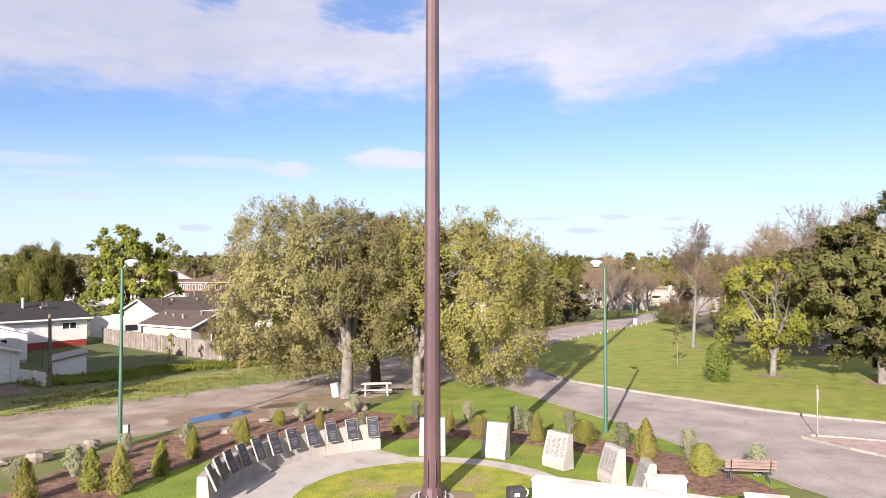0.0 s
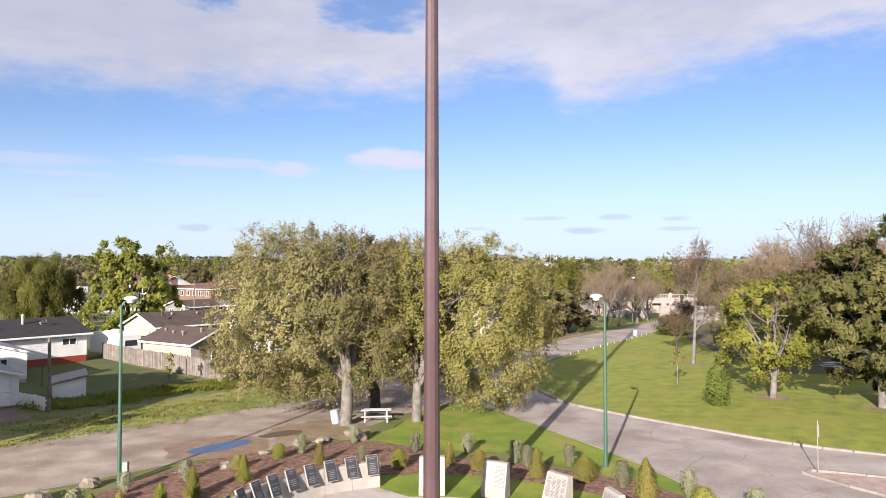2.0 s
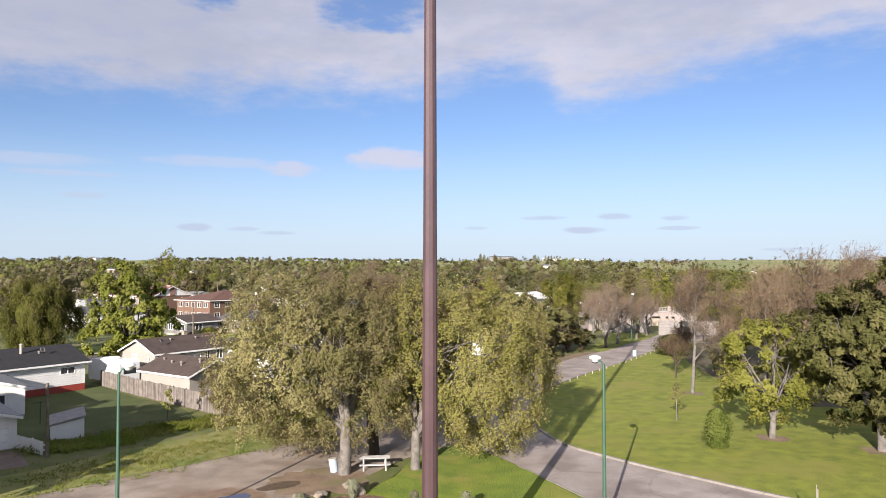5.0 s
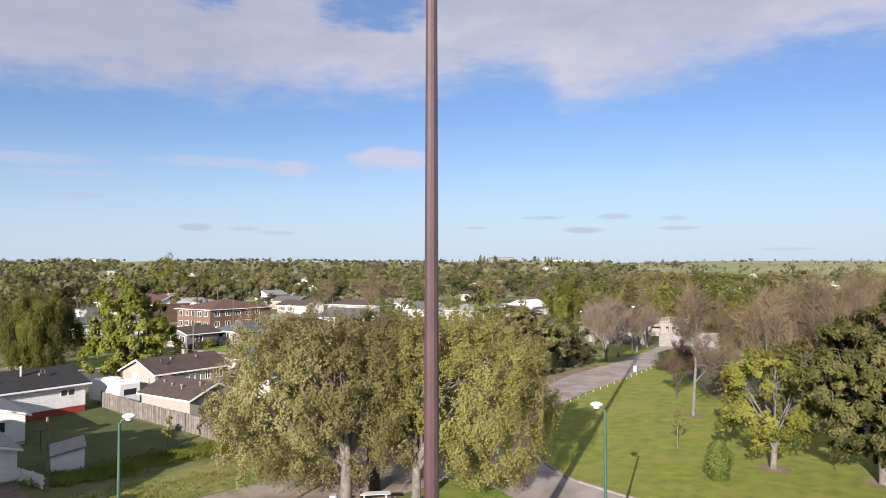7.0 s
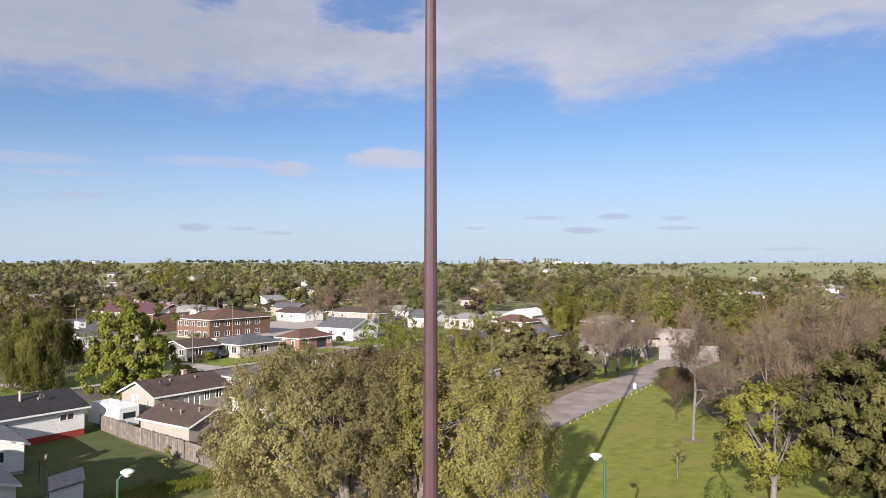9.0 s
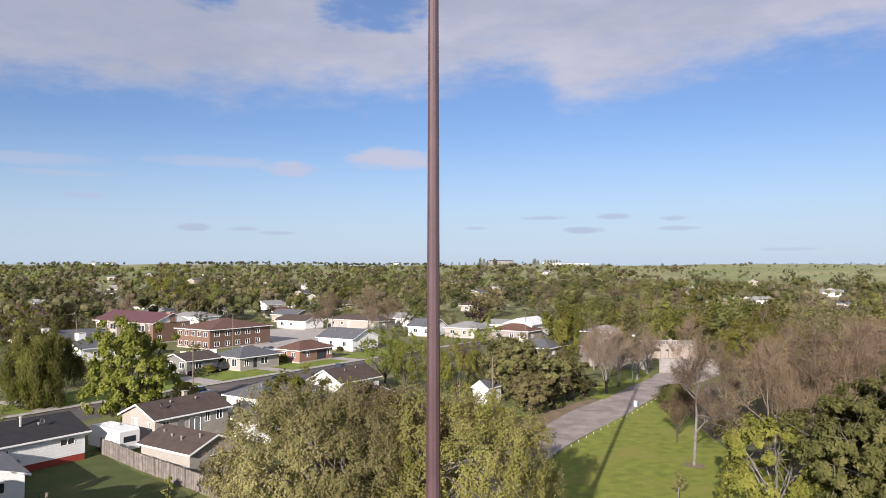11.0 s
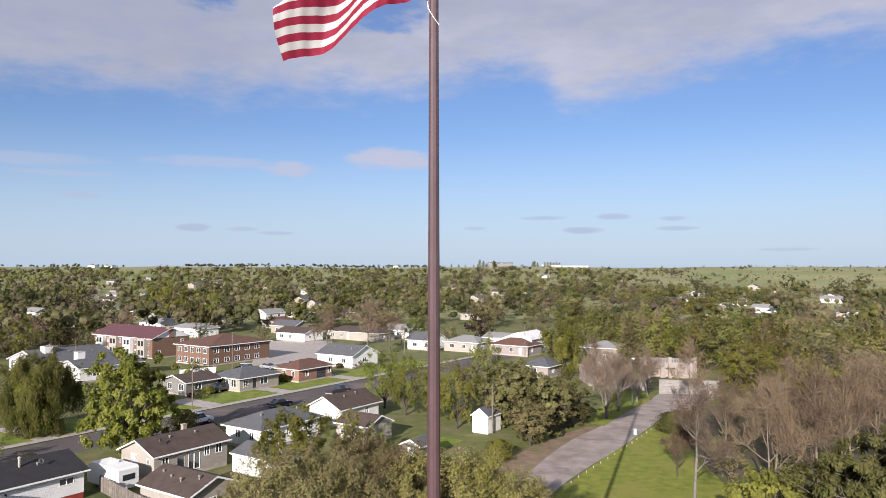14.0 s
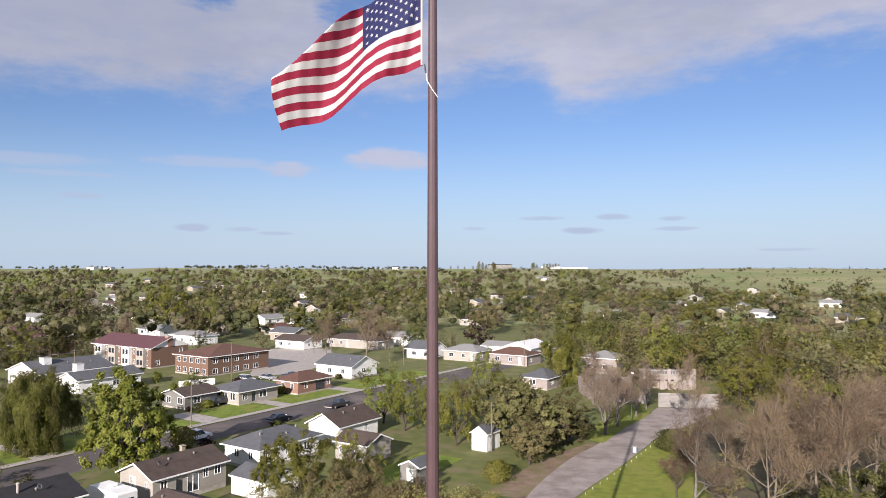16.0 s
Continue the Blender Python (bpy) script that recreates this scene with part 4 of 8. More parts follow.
kerb_line([(13.5, 26.9), (12.4, 30.4), (11.2, 33.3), (9.5, 38.2), (7.3, 43.0), (4.46, 49.0)], 1.5, 0.032, 0.16, "low concrete edging along the lawn verge")


def sign_post(x, y):
    ob = thing("sign_post", pose(x, y, 0.05, 0, 0, 8), "thin metal post with a small narrow white sign", "sign post")
    b = Build()
    b.tube([(0, 0, 0), (0, 0, 2.55)], [0.024, 0.024], 6)
    part("post", b, M["kerb"], ob)
    b = Build()
    b.box(-0.06, -0.045, 1.75, 0.06, -0.03, 2.35, bevel=0.005)
    part("sign_plate", b, M["kerb"], ob)


sign_post(18.25, 34.85)


def picnic_table(x, y, ang):
    ob = thing("picnic_table", pose(x, y, 0, 0, 0, ang), "white painted picnic table with two benches under the trees", "picnic table")
    wood = M["table_paint"]
    for i in range(5):
        b = Build()
        b.box(-1.0, -0.36 + i * 0.146, 0.73, 1.0, -0.225 + i * 0.146, 0.77, bevel=0.008)
        part("table_board", b, wood, ob)
    for s in (-1, 1):
        for i in range(2):
            b = Build()
            y0 = s * 0.72 + (i - 1) * 0.15
            b.box(-1.0, y0, 0.42, 1.0, y0 + 0.14, 0.46, bevel=0.008)
            part("seat_board", b, wood, ob)
    for x0 in (-0.72, 0.72):
        for s in (-1, 1):
            b = Build()
            b.tube([(x0, s * 0.62, 0), (x0, s * 0.22, 0.74)], [0.05, 0.05], 4)
            part("leg", b, wood, ob)
        b = Build()
        b.box(x0 - 0.04, -0.8, 0.36, x0 + 0.04, 0.8, 0.42)
        part("cross_beam", b, wood, ob)


picnic_table(-4.45, 47.0, 8)


def barrel(x, y, tilt, label, r=0.3, h=0.9, mat=None):
    ob = thing("trash_barrel", pose(x, y, 0.02, 0, tilt, 0), label, "trash barrel", "trash barrels")
    b = Build()
    b.lathe([(r * 0.97, 0), (r, 0.02), (r, h * 0.32), (r * 1.03, h * 0.34), (r, h * 0.36), (r, h * 0.64), (r * 1.03, h * 0.66), (r, h * 0.68), (r, h - 0.02)], 18)
    part("drum", b, mat or M["white_paint"], ob, smooth=False)
    b = Build()
    b.lathe([(r * 1.05, h - 0.03), (r * 1.07, h), (r * 1.03, h + 0.02)], 18)
    part("rim", b, M["concrete"], ob)


pale_blue = surface("pale blue enamel", (0.26, 0.34, 0.42), (0.36, 0.44, 0.52), 2, 0.5, 0.05)
barrel(-6.95, 46.2, -9, "leaning pale blue-white steel trash barrel against a tree", mat=pale_blue, h=0.86, r=0.27)
barrel(29.0, 107.6, 0, "pale blue trash barrel at the road's edge", mat=pale_blue)


def bollard(m):
    ob = thing("bollard", m, "short white painted wooden post along the park road", "bollard", "bollards along the road")
    b = Build()
    b.lathe([(0.055, -0.05), (0.055, 0.25), (0.045, 0.28), (0.025, 0.3)], 8)
    part("post", b, M["concrete"], ob)
    return ob


line = curve_through([(11.0, 75.0), (14.0, 81.6), (19.1, 89.9), (24.5, 98.0), (29.9, 106.8), (37.0, 118.4), (44, 131)], 10)
dist = [0.0]
for p, q in zip(line, line[1:]):
    dist.append(dist[-1] + (q - p).length)
first = None
for i in range(15):
    p = _along(line, dist, 9 + i * 2.5)
    m = pose(p.x, p.y, 0.03, random.Random(i).uniform(-5, 5), random.Random(i + 50).uniform(-5, 5), 0)
    first = copy_thing(first, m) if first else bollard(m)

# ---------------------------------------------------------------- houses
ROT_U, ROT_V = 56.15, -33.85
TRIM = M["white_paint"]


def wall_with_holes(b, length, z0, z1, holes, thick, place):
    """A wall panel in its own plane, cut into cells round its openings. place turns (along, out, up) into the house's frame."""
    xs = sorted({0, length, *(h[0] for h in holes), *(h[0] + h[2] for h in holes)})
    zs = sorted({z0, z1, *(h[1] for h in holes), *(h[1] + h[3] for h in holes)})
    for xa, xb in zip(xs, xs[1:]):
        for za, zb in zip(zs, zs[1:]):
            xm, zm = (xa + xb) / 2, (za + zb) / 2
            if any(h[0] < xm < h[0] + h[2] and h[1] < zm < h[1] + h[3] for h in holes):
                continue
            b.face([place(xa, 0, za), place(xb, 0, za), place(xb, 0, zb), place(xa, 0, zb)])
    for hx, hz, hw, hh in holes:
        q = [(hx, hz), (hx + hw, hz), (hx + hw, hz + hh), (hx, hz + hh)]
        for (x0, y0), (x1, y1) in zip(q, q[1:] + q[:1]):
            b.face([place(x0, 0, y0), place(x0, -thick, y0), place(x1, -thick, y1), place(x1, 0, y1)])


def house(x, y, rot, L, W, eave, pitch, style, wall, roof, label, openings=(), name="house", category="house", over=0.4, base=0.35, base_mat=None, chimney=None, vents=0, gable_mat=None, group="",
          siding=0.0, awning=False):
    """A house on its plot: near corner at (x, y), ridge along its own x. Openings: (side, along, sill, width, height, kind)."""
    ob = thing(name, pose(x, y, 0, 0, 0, rot), label, category, group)
    wm, rm = WALLS[wall], ROOFS[roof]
    places = {"s": (L, lambda a, o, z: (a, -o, z)), "n": (L, lambda a, o, z: (L - a, W + o, z)), "w": (W, lambda a, o, z: (-o, W - a, z)), "e": (W, lambda a, o, z: (L + o, a, z))}
    ridge = eave + W / 2 * pitch
    for side, (length, place) in places.items():
        holes = [(o[1], o[2], o[3], o[4]) for o in openings if o[0] == side]
        b = Build()
        wall_with_holes(b, length, base, eave, holes, 0.14, place)
        if style == "gable" and side in "we" and not gable_mat:
            b.face([place(0, 0, eave), place(length, 0, eave), place(length / 2, 0, ridge)])
        w_ob = part("wall", b, wm, ob)
        if style == "gable" and side in "we" and gable_mat:
            g = Build()
            g.face([place(0, 0.01, eave), place(length, 0.01, eave), place(length / 2, 0.01, ridge)])
            part("gable", g, WALLS[gable_mat], ob)
        if siding:
            z = base + siding
            g = Build()
            while z < eave - 0.05:
                spans, at = [], 0.0
                for h in sorted(h for h in holes if h[1] - 0.03 < z < h[1] + h[3] + 0.03):
                    spans.append((at, h[0]))
                    at = h[0] + h[2]
                spans.append((at, length))
                for s0, s1 in spans:
                    if s1 - s0 > 0.05:
                        g.face([place(s0, 0.003, z), place(s1, 0.003, z), place(s1, 0.022, z - siding * 0.96 + siding * 0.9), place(s0, 0.022, z - siding * 0.06)])
                        g.face([place(s0, 0.022, z - siding * 0.06), place(s1, 0.022, z - siding * 0.06), place(s1, 0.003, z - siding * 0.12), place(s0, 0.003, z - siding * 0.12)])
                z += siding
            if g.f:
                tagged(part("siding", g, wm, w_ob), kind="stuff")
        for o in (o for o in openings if o[0] == side):
            _, ax, az, aw, ah, kind = o
            if kind == "window":
                win = Build()
                for q in ((0, 0, aw, 0.07), (0, ah - 0.07, aw, 0.07), (0, 0.07, 0.06, ah - 0.14), (aw - 0.06, 0.07, 0.06, ah - 0.14), (aw / 2 - 0.025, 0.07, 0.05, ah - 0.14)):
                    x0, z0, dx, dz = q
                    pts = [place(ax + x0 + i * dx, d, az + z0 + k * dz) for d in (0.03, -0.08) for i, k in ((0, 0), (1, 0), (1, 1), (0, 1))]
                    n0 = len(win.v)
                    win.v.extend(pts)
                    for f in ((0, 1, 2, 3), (7, 6, 5, 4), (0, 4, 5, 1), (1, 5, 6, 2), (2, 6, 7, 3), (3, 7, 4, 0)):
                        win.f.append(tuple(n0 + i for i in f))
                        win.m.append(0)
                wo = part("window", win, TRIM, ob)
                for half in (0, 1):
                    gl = Build()
                    xa, xb = (ax + 0.06, ax + aw / 2 - 0.025) if half == 0 else (ax + aw / 2 + 0.025, ax + aw - 0.06)
                    gl.face([place(xa, -0.05, az + 0.07), place(xb, -0.05, az + 0.07), place(xb, -0.05, az + ah - 0.07), place(xa, -0.05, az + ah - 0.07)])
                    part("pane", gl, M["glass"], wo)
            else:
                d = Build()
                mat = TRIM if kind != "dark_door" else M["glass"]
                n = 4 if kind == "garage_door" else 1
                for i in range(n):
                    z0, z1 = az + ah * i / n + 0.01, az + ah * (i + 1) / n - 0.01
                    pts = [place(ax + q * aw, dd, zz) for dd in (-0.05, -0.12) for q, zz in ((0, z0), (1, z0), (1, z1), (0, z1))]
                    n0 = len(d.v)
                    d.v.extend(pts)
                    for f in ((0, 1, 2, 3), (7, 6, 5, 4), (0, 4, 5, 1), (1, 5, 6, 2), (2, 6, 7, 3), (3, 7, 4, 0)):
                        d.f.append(tuple(n0 + k for k in f))
                        d.m.append(0)
                part("garage_door" if kind == "garage_door" else "door", d, mat, ob)
    b = Build()
    b.box(0.02, 0.02, -0.05, L - 0.02, W - 0.02, base)
    part("foundation", b, WALLS[base_mat] if base_mat else M["concrete"], ob)
    # roof
    t, o = 0.16, over
    b = Build()
    zo = eave - o * pitch
    if style == "gable":
        for s in (0, 1):
            y0, y1 = (-o, W / 2) if s == 0 else (W + o, W / 2)
            lo = [(-o, y0, zo), (L + o, y0, zo), (L + o, y1, ridge), (-o, y1, ridge)]
            hi = [(px_, py_, pz_ + t) for px_, py_, pz_ in lo]
            if s:
                lo, hi = lo[::-1], hi[::-1]
            b.face(hi)
            b.face(lo[::-1])
            for i in range(4):
                b.face([lo[i], lo[(i + 1) % 4], hi[(i + 1) % 4], hi[i]])
    elif style == "hip":
        k = W / 2 + o
        x0, x1 = (k - o, L - k + o) if L > W else (L / 2, L / 2)
        c = [(-o, -o), (L + o, -o), (L + o, W + o), (-o, W + o)]
        A, B = (x0, W / 2, ridge + t), (x1, W / 2, ridge + t)
        e = [(px_, py_, zo + t) for px_, py_ in c]
        lo = [(px_, py_, zo) for px_, py_ in c]
        b.face([e[0], e[1], B, A])
        b.face([e[1], e[2], B])
        b.face([e[2], e[3], A, B])
        b.face([e[3], e[0], A])
        b.face(lo[::-1])
        for i in range(4):
            b.face([lo[i], lo[(i + 1) % 4], e[(i + 1) % 4], e[i]])
    else:                                                    # one slope, falling towards the front
        z1 = eave + (W + o) * pitch
        lo = [(-o, -o, zo), (L + o, -o, zo), (L + o, W + o, z1), (-o, W + o, z1)]
        hi = [(px_, py_, pz_ + t) for px_, py_, pz_ in lo]
        b.face(hi)
        b.face(lo[::-1])
        for i in range(4):
            b.face([lo[i], lo[(i + 1) % 4], hi[(i + 1) % 4], hi[i]])
        g = Build()
        z2 = eave + W * pitch
        g.face([(0, W, eave), (L, W, eave), (L, W, z2), (0, W, z2)])
        g.face([(0, 0, eave), (0, W, eave), (0, W, z2)])
        g.face([(L, 0, eave), (L, W, eave), (L, W, z2)])
        part("upper_wall", g, wm, ob)
    roof_ob = part("roof", b, rm, ob)
    # fascia boards along the eaves and up the gables
    if style != "mono":
        for y0 in (-o - 0.03, W + o):
            b = Build()
            b.box(-o - 0.02, y0, zo - 0.05, L + o + 0.02, y0 + 0.03, zo + 0.13)
            part("fascia", b, TRIM, ob)
    if style == "gable":
        for x0 in (-o - 0.03, L + o):
            for s in (0, 1):
                y0 = -o if s == 0 else W + o
                b = Build()
                q = [(y0, zo - 0.06), (W / 2, ridge - 0.06), (W / 2, ridge + 0.13), (y0, zo + 0.13)]
                for xx in (x0, x0 + 0.03):
                    b.v.extend((xx, a, z) for a, z in q)
                for f in ((0, 1, 2, 3), (7, 6, 5, 4), (0, 4, 5, 1), (1, 5, 6, 2), (2, 6, 7, 3), (3, 7, 4, 0)):
                    b.f.append(f)
                    b.m.append(0)
                part("barge_board", b, TRIM, ob)
    elif style == "hip":
        for x0 in (-o - 0.03, L + o):
            b = Build()
            b.box(x0, -o, zo - 0.05, x0 + 0.03, W + o, zo + 0.13)
            part("fascia", b, TRIM, ob)
    if chimney:
        cx_, cy_, cw, ch, cm = chimney
        b = Build()
        b.box(cx_ - cw / 2, cy_ - cw / 2, eave, cx_ + cw / 2, cy_ + cw / 2, ridge + ch, bevel=0.02)
        ch_ob = part("chimney", b, WALLS[cm], ob)
        b = Build()
        b.box(cx_ - cw / 2 - 0.07, cy_ - cw / 2 - 0.07, ridge + ch, cx_ + cw / 2 + 0.07, cy_ + cw / 2 + 0.07, ridge + ch + 0.1, bevel=0.02)
        part("chimney_cap", b, M["concrete"], ch_ob)
    rv = random.Random(int(x * 7 + y))
    for i in range(vents):
        vx, vy = L * (i + 0.6 + 0.3 * rv.random()) / (vents + 0.4), W * rv.uniform(0.2, 0.38)
        vz = eave + vy * pitch + t
        b = Build()
        hgt = rv.choice((0.12, 0.2, 0.3))
        b.lathe([(0.09, -0.15), (0.09, hgt), (0.15, hgt), (0.15, hgt + 0.1), (0.05, hgt + 0.16)], 8, (vx, vy, vz))
        part("vent_pipe", b, M["kerb"], roof_ob)
    return ob


def at(p, *moves):
    q = Vector(p)
    for v, d in moves:
        q = q + v * d
    return q.x, q.y


# between the drive and the street
p = at((-39.1, 77.9), (U, -17))
white_house = house(*p, ROT_U, 17, 8, 3.15, 0.36, "gable", "white", "black", "long white sided house with black roof and red base", base=0.72, base_mat="red_base", siding=0.22, vents=3, over=0.45,
      openings=[("s", 14.3, 1.9, 1.6, 0.75, "window"), ("s", 7.7, 1.9, 1.5, 0.7, "window"), ("s", 2.5, 1.7, 1.6, 0.9, "window"), ("e", 3, 0.7, 0.95, 2.05, "door")])
flue = Build()
flue.tube([(0, 0, 0), (0, 0, 1.15)], [0.13, 0.13], 10)
flue.tube([(0, 0, 1.15), (0, 0, 1.2), (0, 0, 1.32)], [0.2, 0.2, 0.06], 10)
part("flue", flue, M["concrete"], white_house, "pale metal flue pipe").matrix_basis = pose(11.5, 2.6, 4.0)
p = at((-24.85, 70.0), (V, -8.0))
house(*p, ROT_V, 8.0, 6.2, 2.62, 0.40, "gable", "cream", "brown", "cream garage with brown shingle roof and tan gable", base=0.15, gable_mat="tan", siding=0.2, vents=4, over=0.35, category="garage", name="garage",
      openings=[("e", 2.4, 0.9, 0.9, 1.05, "window")])
cream_house = house(-33.3, 82.4, ROT_U, 10.4, 6.5, 3.35, 0.42, "gable", "cream", "brown", "cream house with brown roof and small paired windows", base=0.6, siding=0.2, vents=2, chimney=(7.0, 4.2, 0.5, 0.5, "tan"),
      openings=[("w", 2.0, 2.0, 0.5, 1.15, "window"), ("w", 2.7, 2.0, 0.5, 1.15, "window"), ("w", 5.0, 2.0, 0.6, 0.9, "window"), ("w", 1.9, 0.65, 0.7, 0.5, "window"), ("s", 8.6, 1.9, 1.0, 1.2, "window"), ("s", 6.9, 1.9, 0.8, 1.2, "window"),
                ("s", 4.6, 0.62, 1.7, 2.15, "window"), ("s", 3.1, 0.62, 0.95, 2.1, "dark_door"), ("s", 1.0, 1.9, 0.9, 1.0, "window")])
house(-24.9, 97.6, ROT_U, 11.5, 7.2, 3.0, 0.40, "hip", "white", "grey", "white house with blue-grey hip roof", base=0.4, siding=0.22, vents=3, over=0.5,
      openings=[("s", 0.6, 1.2, 0.9, 1.3, "window"), ("s", 4.8, 1.3, 0.8, 1.1, "window"), ("s", 8.4, 1.2, 1.2, 1.2, "window"), ("w", 2.0, 1.3, 1.0, 1.2, "window"), ("w", 4.9, 1.3, 0.9, 1.1, "window")])
house(-25.9, 87.9, ROT_V, 6.4, 5.0, 2.35, 0.36, "gable", "white", "grey", "white garage with grey roof", base=0.12, siding=0.22, over=0.25, category="garage", name="garage", openings=[("s", 2.9, 1.3, 0.5, 0.7, "window")])
house(-16.1, 111.8, ROT_U, 9.5, 6.6, 2.95, 0.50, "gable", "white", "brown", "white gabled house with dark brown roof", base=0.3, siding=0.22, vents=2, over=0.45,
      openings=[("s", 2, 1.2, 1.0, 1.1, "window"), ("s", 6, 1.2, 1.0, 1.1, "window")])
house(-15.6, 104.4, ROT_V, 6.0, 5.4, 2.6, 0.42, "gable", "cream", "brown", "cream garage with brown roof and grey gable", base=0.15, gable_mat="grey", siding=0.2, over=0.3, category="garage", name="garage",
      openings=[("s", 0.8, 0.9, 0.6, 1.1, "window"), ("s", 3.4, 1.0, 0.6, 0.9, "window")])
house(-2.9, 91.6, ROT_U, 3.6, 3.1, 2.1, 0.45, "gable", "grey", "grey", "small weathered grey garden shed", base=0.08, siding=0.2, over=0.2, category="shed", name="shed", openings=[("w", 1.0, 0.1, 1.1, 1.75, "door")])
house(6.75, 107.6, ROT_U, 4.0, 2.7, 2.75, 0.72, "gable", "white", "grey", "narrow white garden shed with steep grey roof", base=0.1, siding=0.18, over=0.22, category="shed", name="shed", openings=[("w", 0.9, 0.12, 0.9, 1.9, "door")])
house(-37.0, 63.2, 133, 9, 8, 2.65, 0.29, "gable", "white", "light", "white sided cottage with light metal roof", base=0.3, siding=0.22, over=0.4, openings=[("w", 5.4, 1.2, 1.1, 1.0, "window"), ("w", 1.5, 1.2, 1.1, 1.0, "window"), ("n", 4, 1.2, 1.1, 1.0, "window")])
house(-31.1, 52.2, 133, 7, 6, 2.3, 0.27, "gable", "white", "light", "white garage with a closed panelled door", base=0.08, over=0.3, category="garage", name="garage", openings=[("w", 2.75, 0.08, 2.7, 1.95, "garage_door")])
house(-31.5, 57.3, -61, 4.0, 2.3, 1.25, 0.20, "mono", "white", "tin", "white lean-to shed with rusty tin roof", base=0.05, over=0.12, category="shed", name="shed")
# across the street
house(-79.5, 156, ROT_U, 15, 8, 3.3, 0.34, "gable", "white", "grey", "white gabled house with slate-grey roof", siding=0.22, over=0.5, chimney=(3, 5.5, 1.7, 1.6, "white"),
      openings=[("w", 1.0, 0.4, 2.4, 2.2, "garage_door"), ("w", 4.6, 0.4, 2.4, 2.2, "garage_door"), ("s", 3, 1.2, 1.6, 1.2, "window"), ("s", 8, 1.2, 1.6, 1.2, "window")])
house(-93, 165, ROT_U, 18, 15, 3.3, 0.30, "gable", "white", "grey", "broad white house with slate-grey roof", siding=0.22, over=0.5, chimney=(4, 5.5, 2.0, 0.9, "white"), vents=3,
      openings=[("w", 3, 0.4, 2.4, 2.2, "garage_door"), ("w", 9, 1.2, 1.6, 1.2, "window"), ("s", 4, 1.2, 1.6, 1.2, "window")])
house(-50.4, 140.0, ROT_U, 7.6, 7.4, 2.7, 0.30, "gable", "grey", "brown", "dark grey bungalow with a porch gable", over=0.5, siding=0.2, openings=[("w", 1.5, 1.0, 1.4, 1.3, "window"), ("w", 5, 1.0, 1.6, 1.3, "window"), ("s", 2, 1.0, 1.6, 1.3, "window")])
house(-41.2, 144.6, ROT_U, 10.5, 8.2, 2.9, 0.34, "hip", "cream", "grey", "cream house with grey hip roof and glazed porch", over=0.7,
      openings=[("w", 1.0, 0.9, 1.5, 1.5, "window"), ("w", 3.2, 0.9, 1.5, 1.5, "window"), ("w", 5.6, 0.9, 1.5, 1.5, "window"), ("s", 1, 0.9, 1.2, 1.4, "window"), ("s", 3.4, 0.4, 1.0, 2.0, "dark_door"), ("s", 5.4, 0.9, 2.0, 1.4, "window")])
house(-31.6, 156.6, ROT_U, 10.5, 6.8, 3.0, 0.42, "hip", "brick", "red", "red brick house with red hip roof", over=0.55,
      openings=[("w", 1.5, 1.2, 1.2, 1.2, "window"), ("w", 4.4, 1.2, 1.0, 1.2, "window"), ("s", 2, 1.2, 1.0, 1.3, "window"), ("s", 5.5, 0.4, 3.0, 2.0, "dark_door"), ("s", 8.9, 1.2, 1.2, 1.3, "window")])
house(-32.7, 185.8, ROT_V, 12, 10, 3.2, 0.42, "gable", "white", "grey", "long white house with grey gabled roof", siding=0.25, over=0.45, vents=2, openings=[("s", 4, 1.2, 1.2, 1.2, "window"), ("s", 8.5, 1.2, 1.2, 1.2, "window"), ("e", 4, 1.2, 1.4, 1.2, "window")])
W2 = [("s", 0.8 + 2.6 * i, z, 1.5, 1.3, "window") for i in range(5) for z in (0.6, 3.2)]
house(-71.5, 191, ROT_V, 13.6, 20.5, 5.1, 0.22, "hip", "brown_brick", "red", "two-storey red-brown brick apartment block with hip roof", over=0.6,
      openings=W2 + [("e", 1.5 + 3.4 * i, z, 1.6, 1.3, "window") for i in range(5) for z in (0.6, 3.2)], category="apartment block", name="apartment_block")
T2 = [("s", 2 + 4.6 * i + 1.6 * j, z, 0.9, 1.4, "window") for i in range(6) for j in range(2) for z in (0.8, 3.6)]
for q, lb in (((-105, 214.5), "two-storey townhouse row with maroon roof and white bays"), ((-152, 243), "two-storey townhouse row with maroon roof")):
    row = house(*q, ROT_V, 29, 12, 5.7, 0.42, "gable", "brown_brick", "maroon", lb, over=0.5, gable_mat="white", openings=T2 + [("e", 1.5, 0.8, 1.2, 1.4, "window"), ("e", 9, 3.6, 1.2, 1.4, "window")], category="townhouse", name="townhouse",
          chimney=(28.4, 6, 1.6, 0.3, "brick"))
    for i in range(4):
        x0 = 2.6 + 6.9 * i
        b = Build()
        b.box(x0, -1.1, 0.2, x0 + 3.6, 0, 5.6, bevel=0.03)
        bay = part("bay", b, WALLS["cream" if i % 2 else "white"], row, "pale projecting bay")
        for wx, wz in ((0.5, 0.9), (2.0, 0.9), (0.5, 3.5), (2.0, 3.5)):
            b = Build()
            b.box(x0 + wx, -1.13, wz, x0 + wx + 1.1, -1.101, wz + 1.4, bevel=0.01)
            part("window", b, M["glass"], bay)
ranch_w = [("s", 2, 1.1, 1.6, 1.2, "window"), ("s", 6.5, 1.1, 1.2, 1.2, "window"), ("s", 9.6, 0.4, 1.0, 2.0, "door"), ("e", 2, 1.1, 1.2, 1.1, "window"), ("w", 3, 1.1, 1.2, 1.1, "window")]
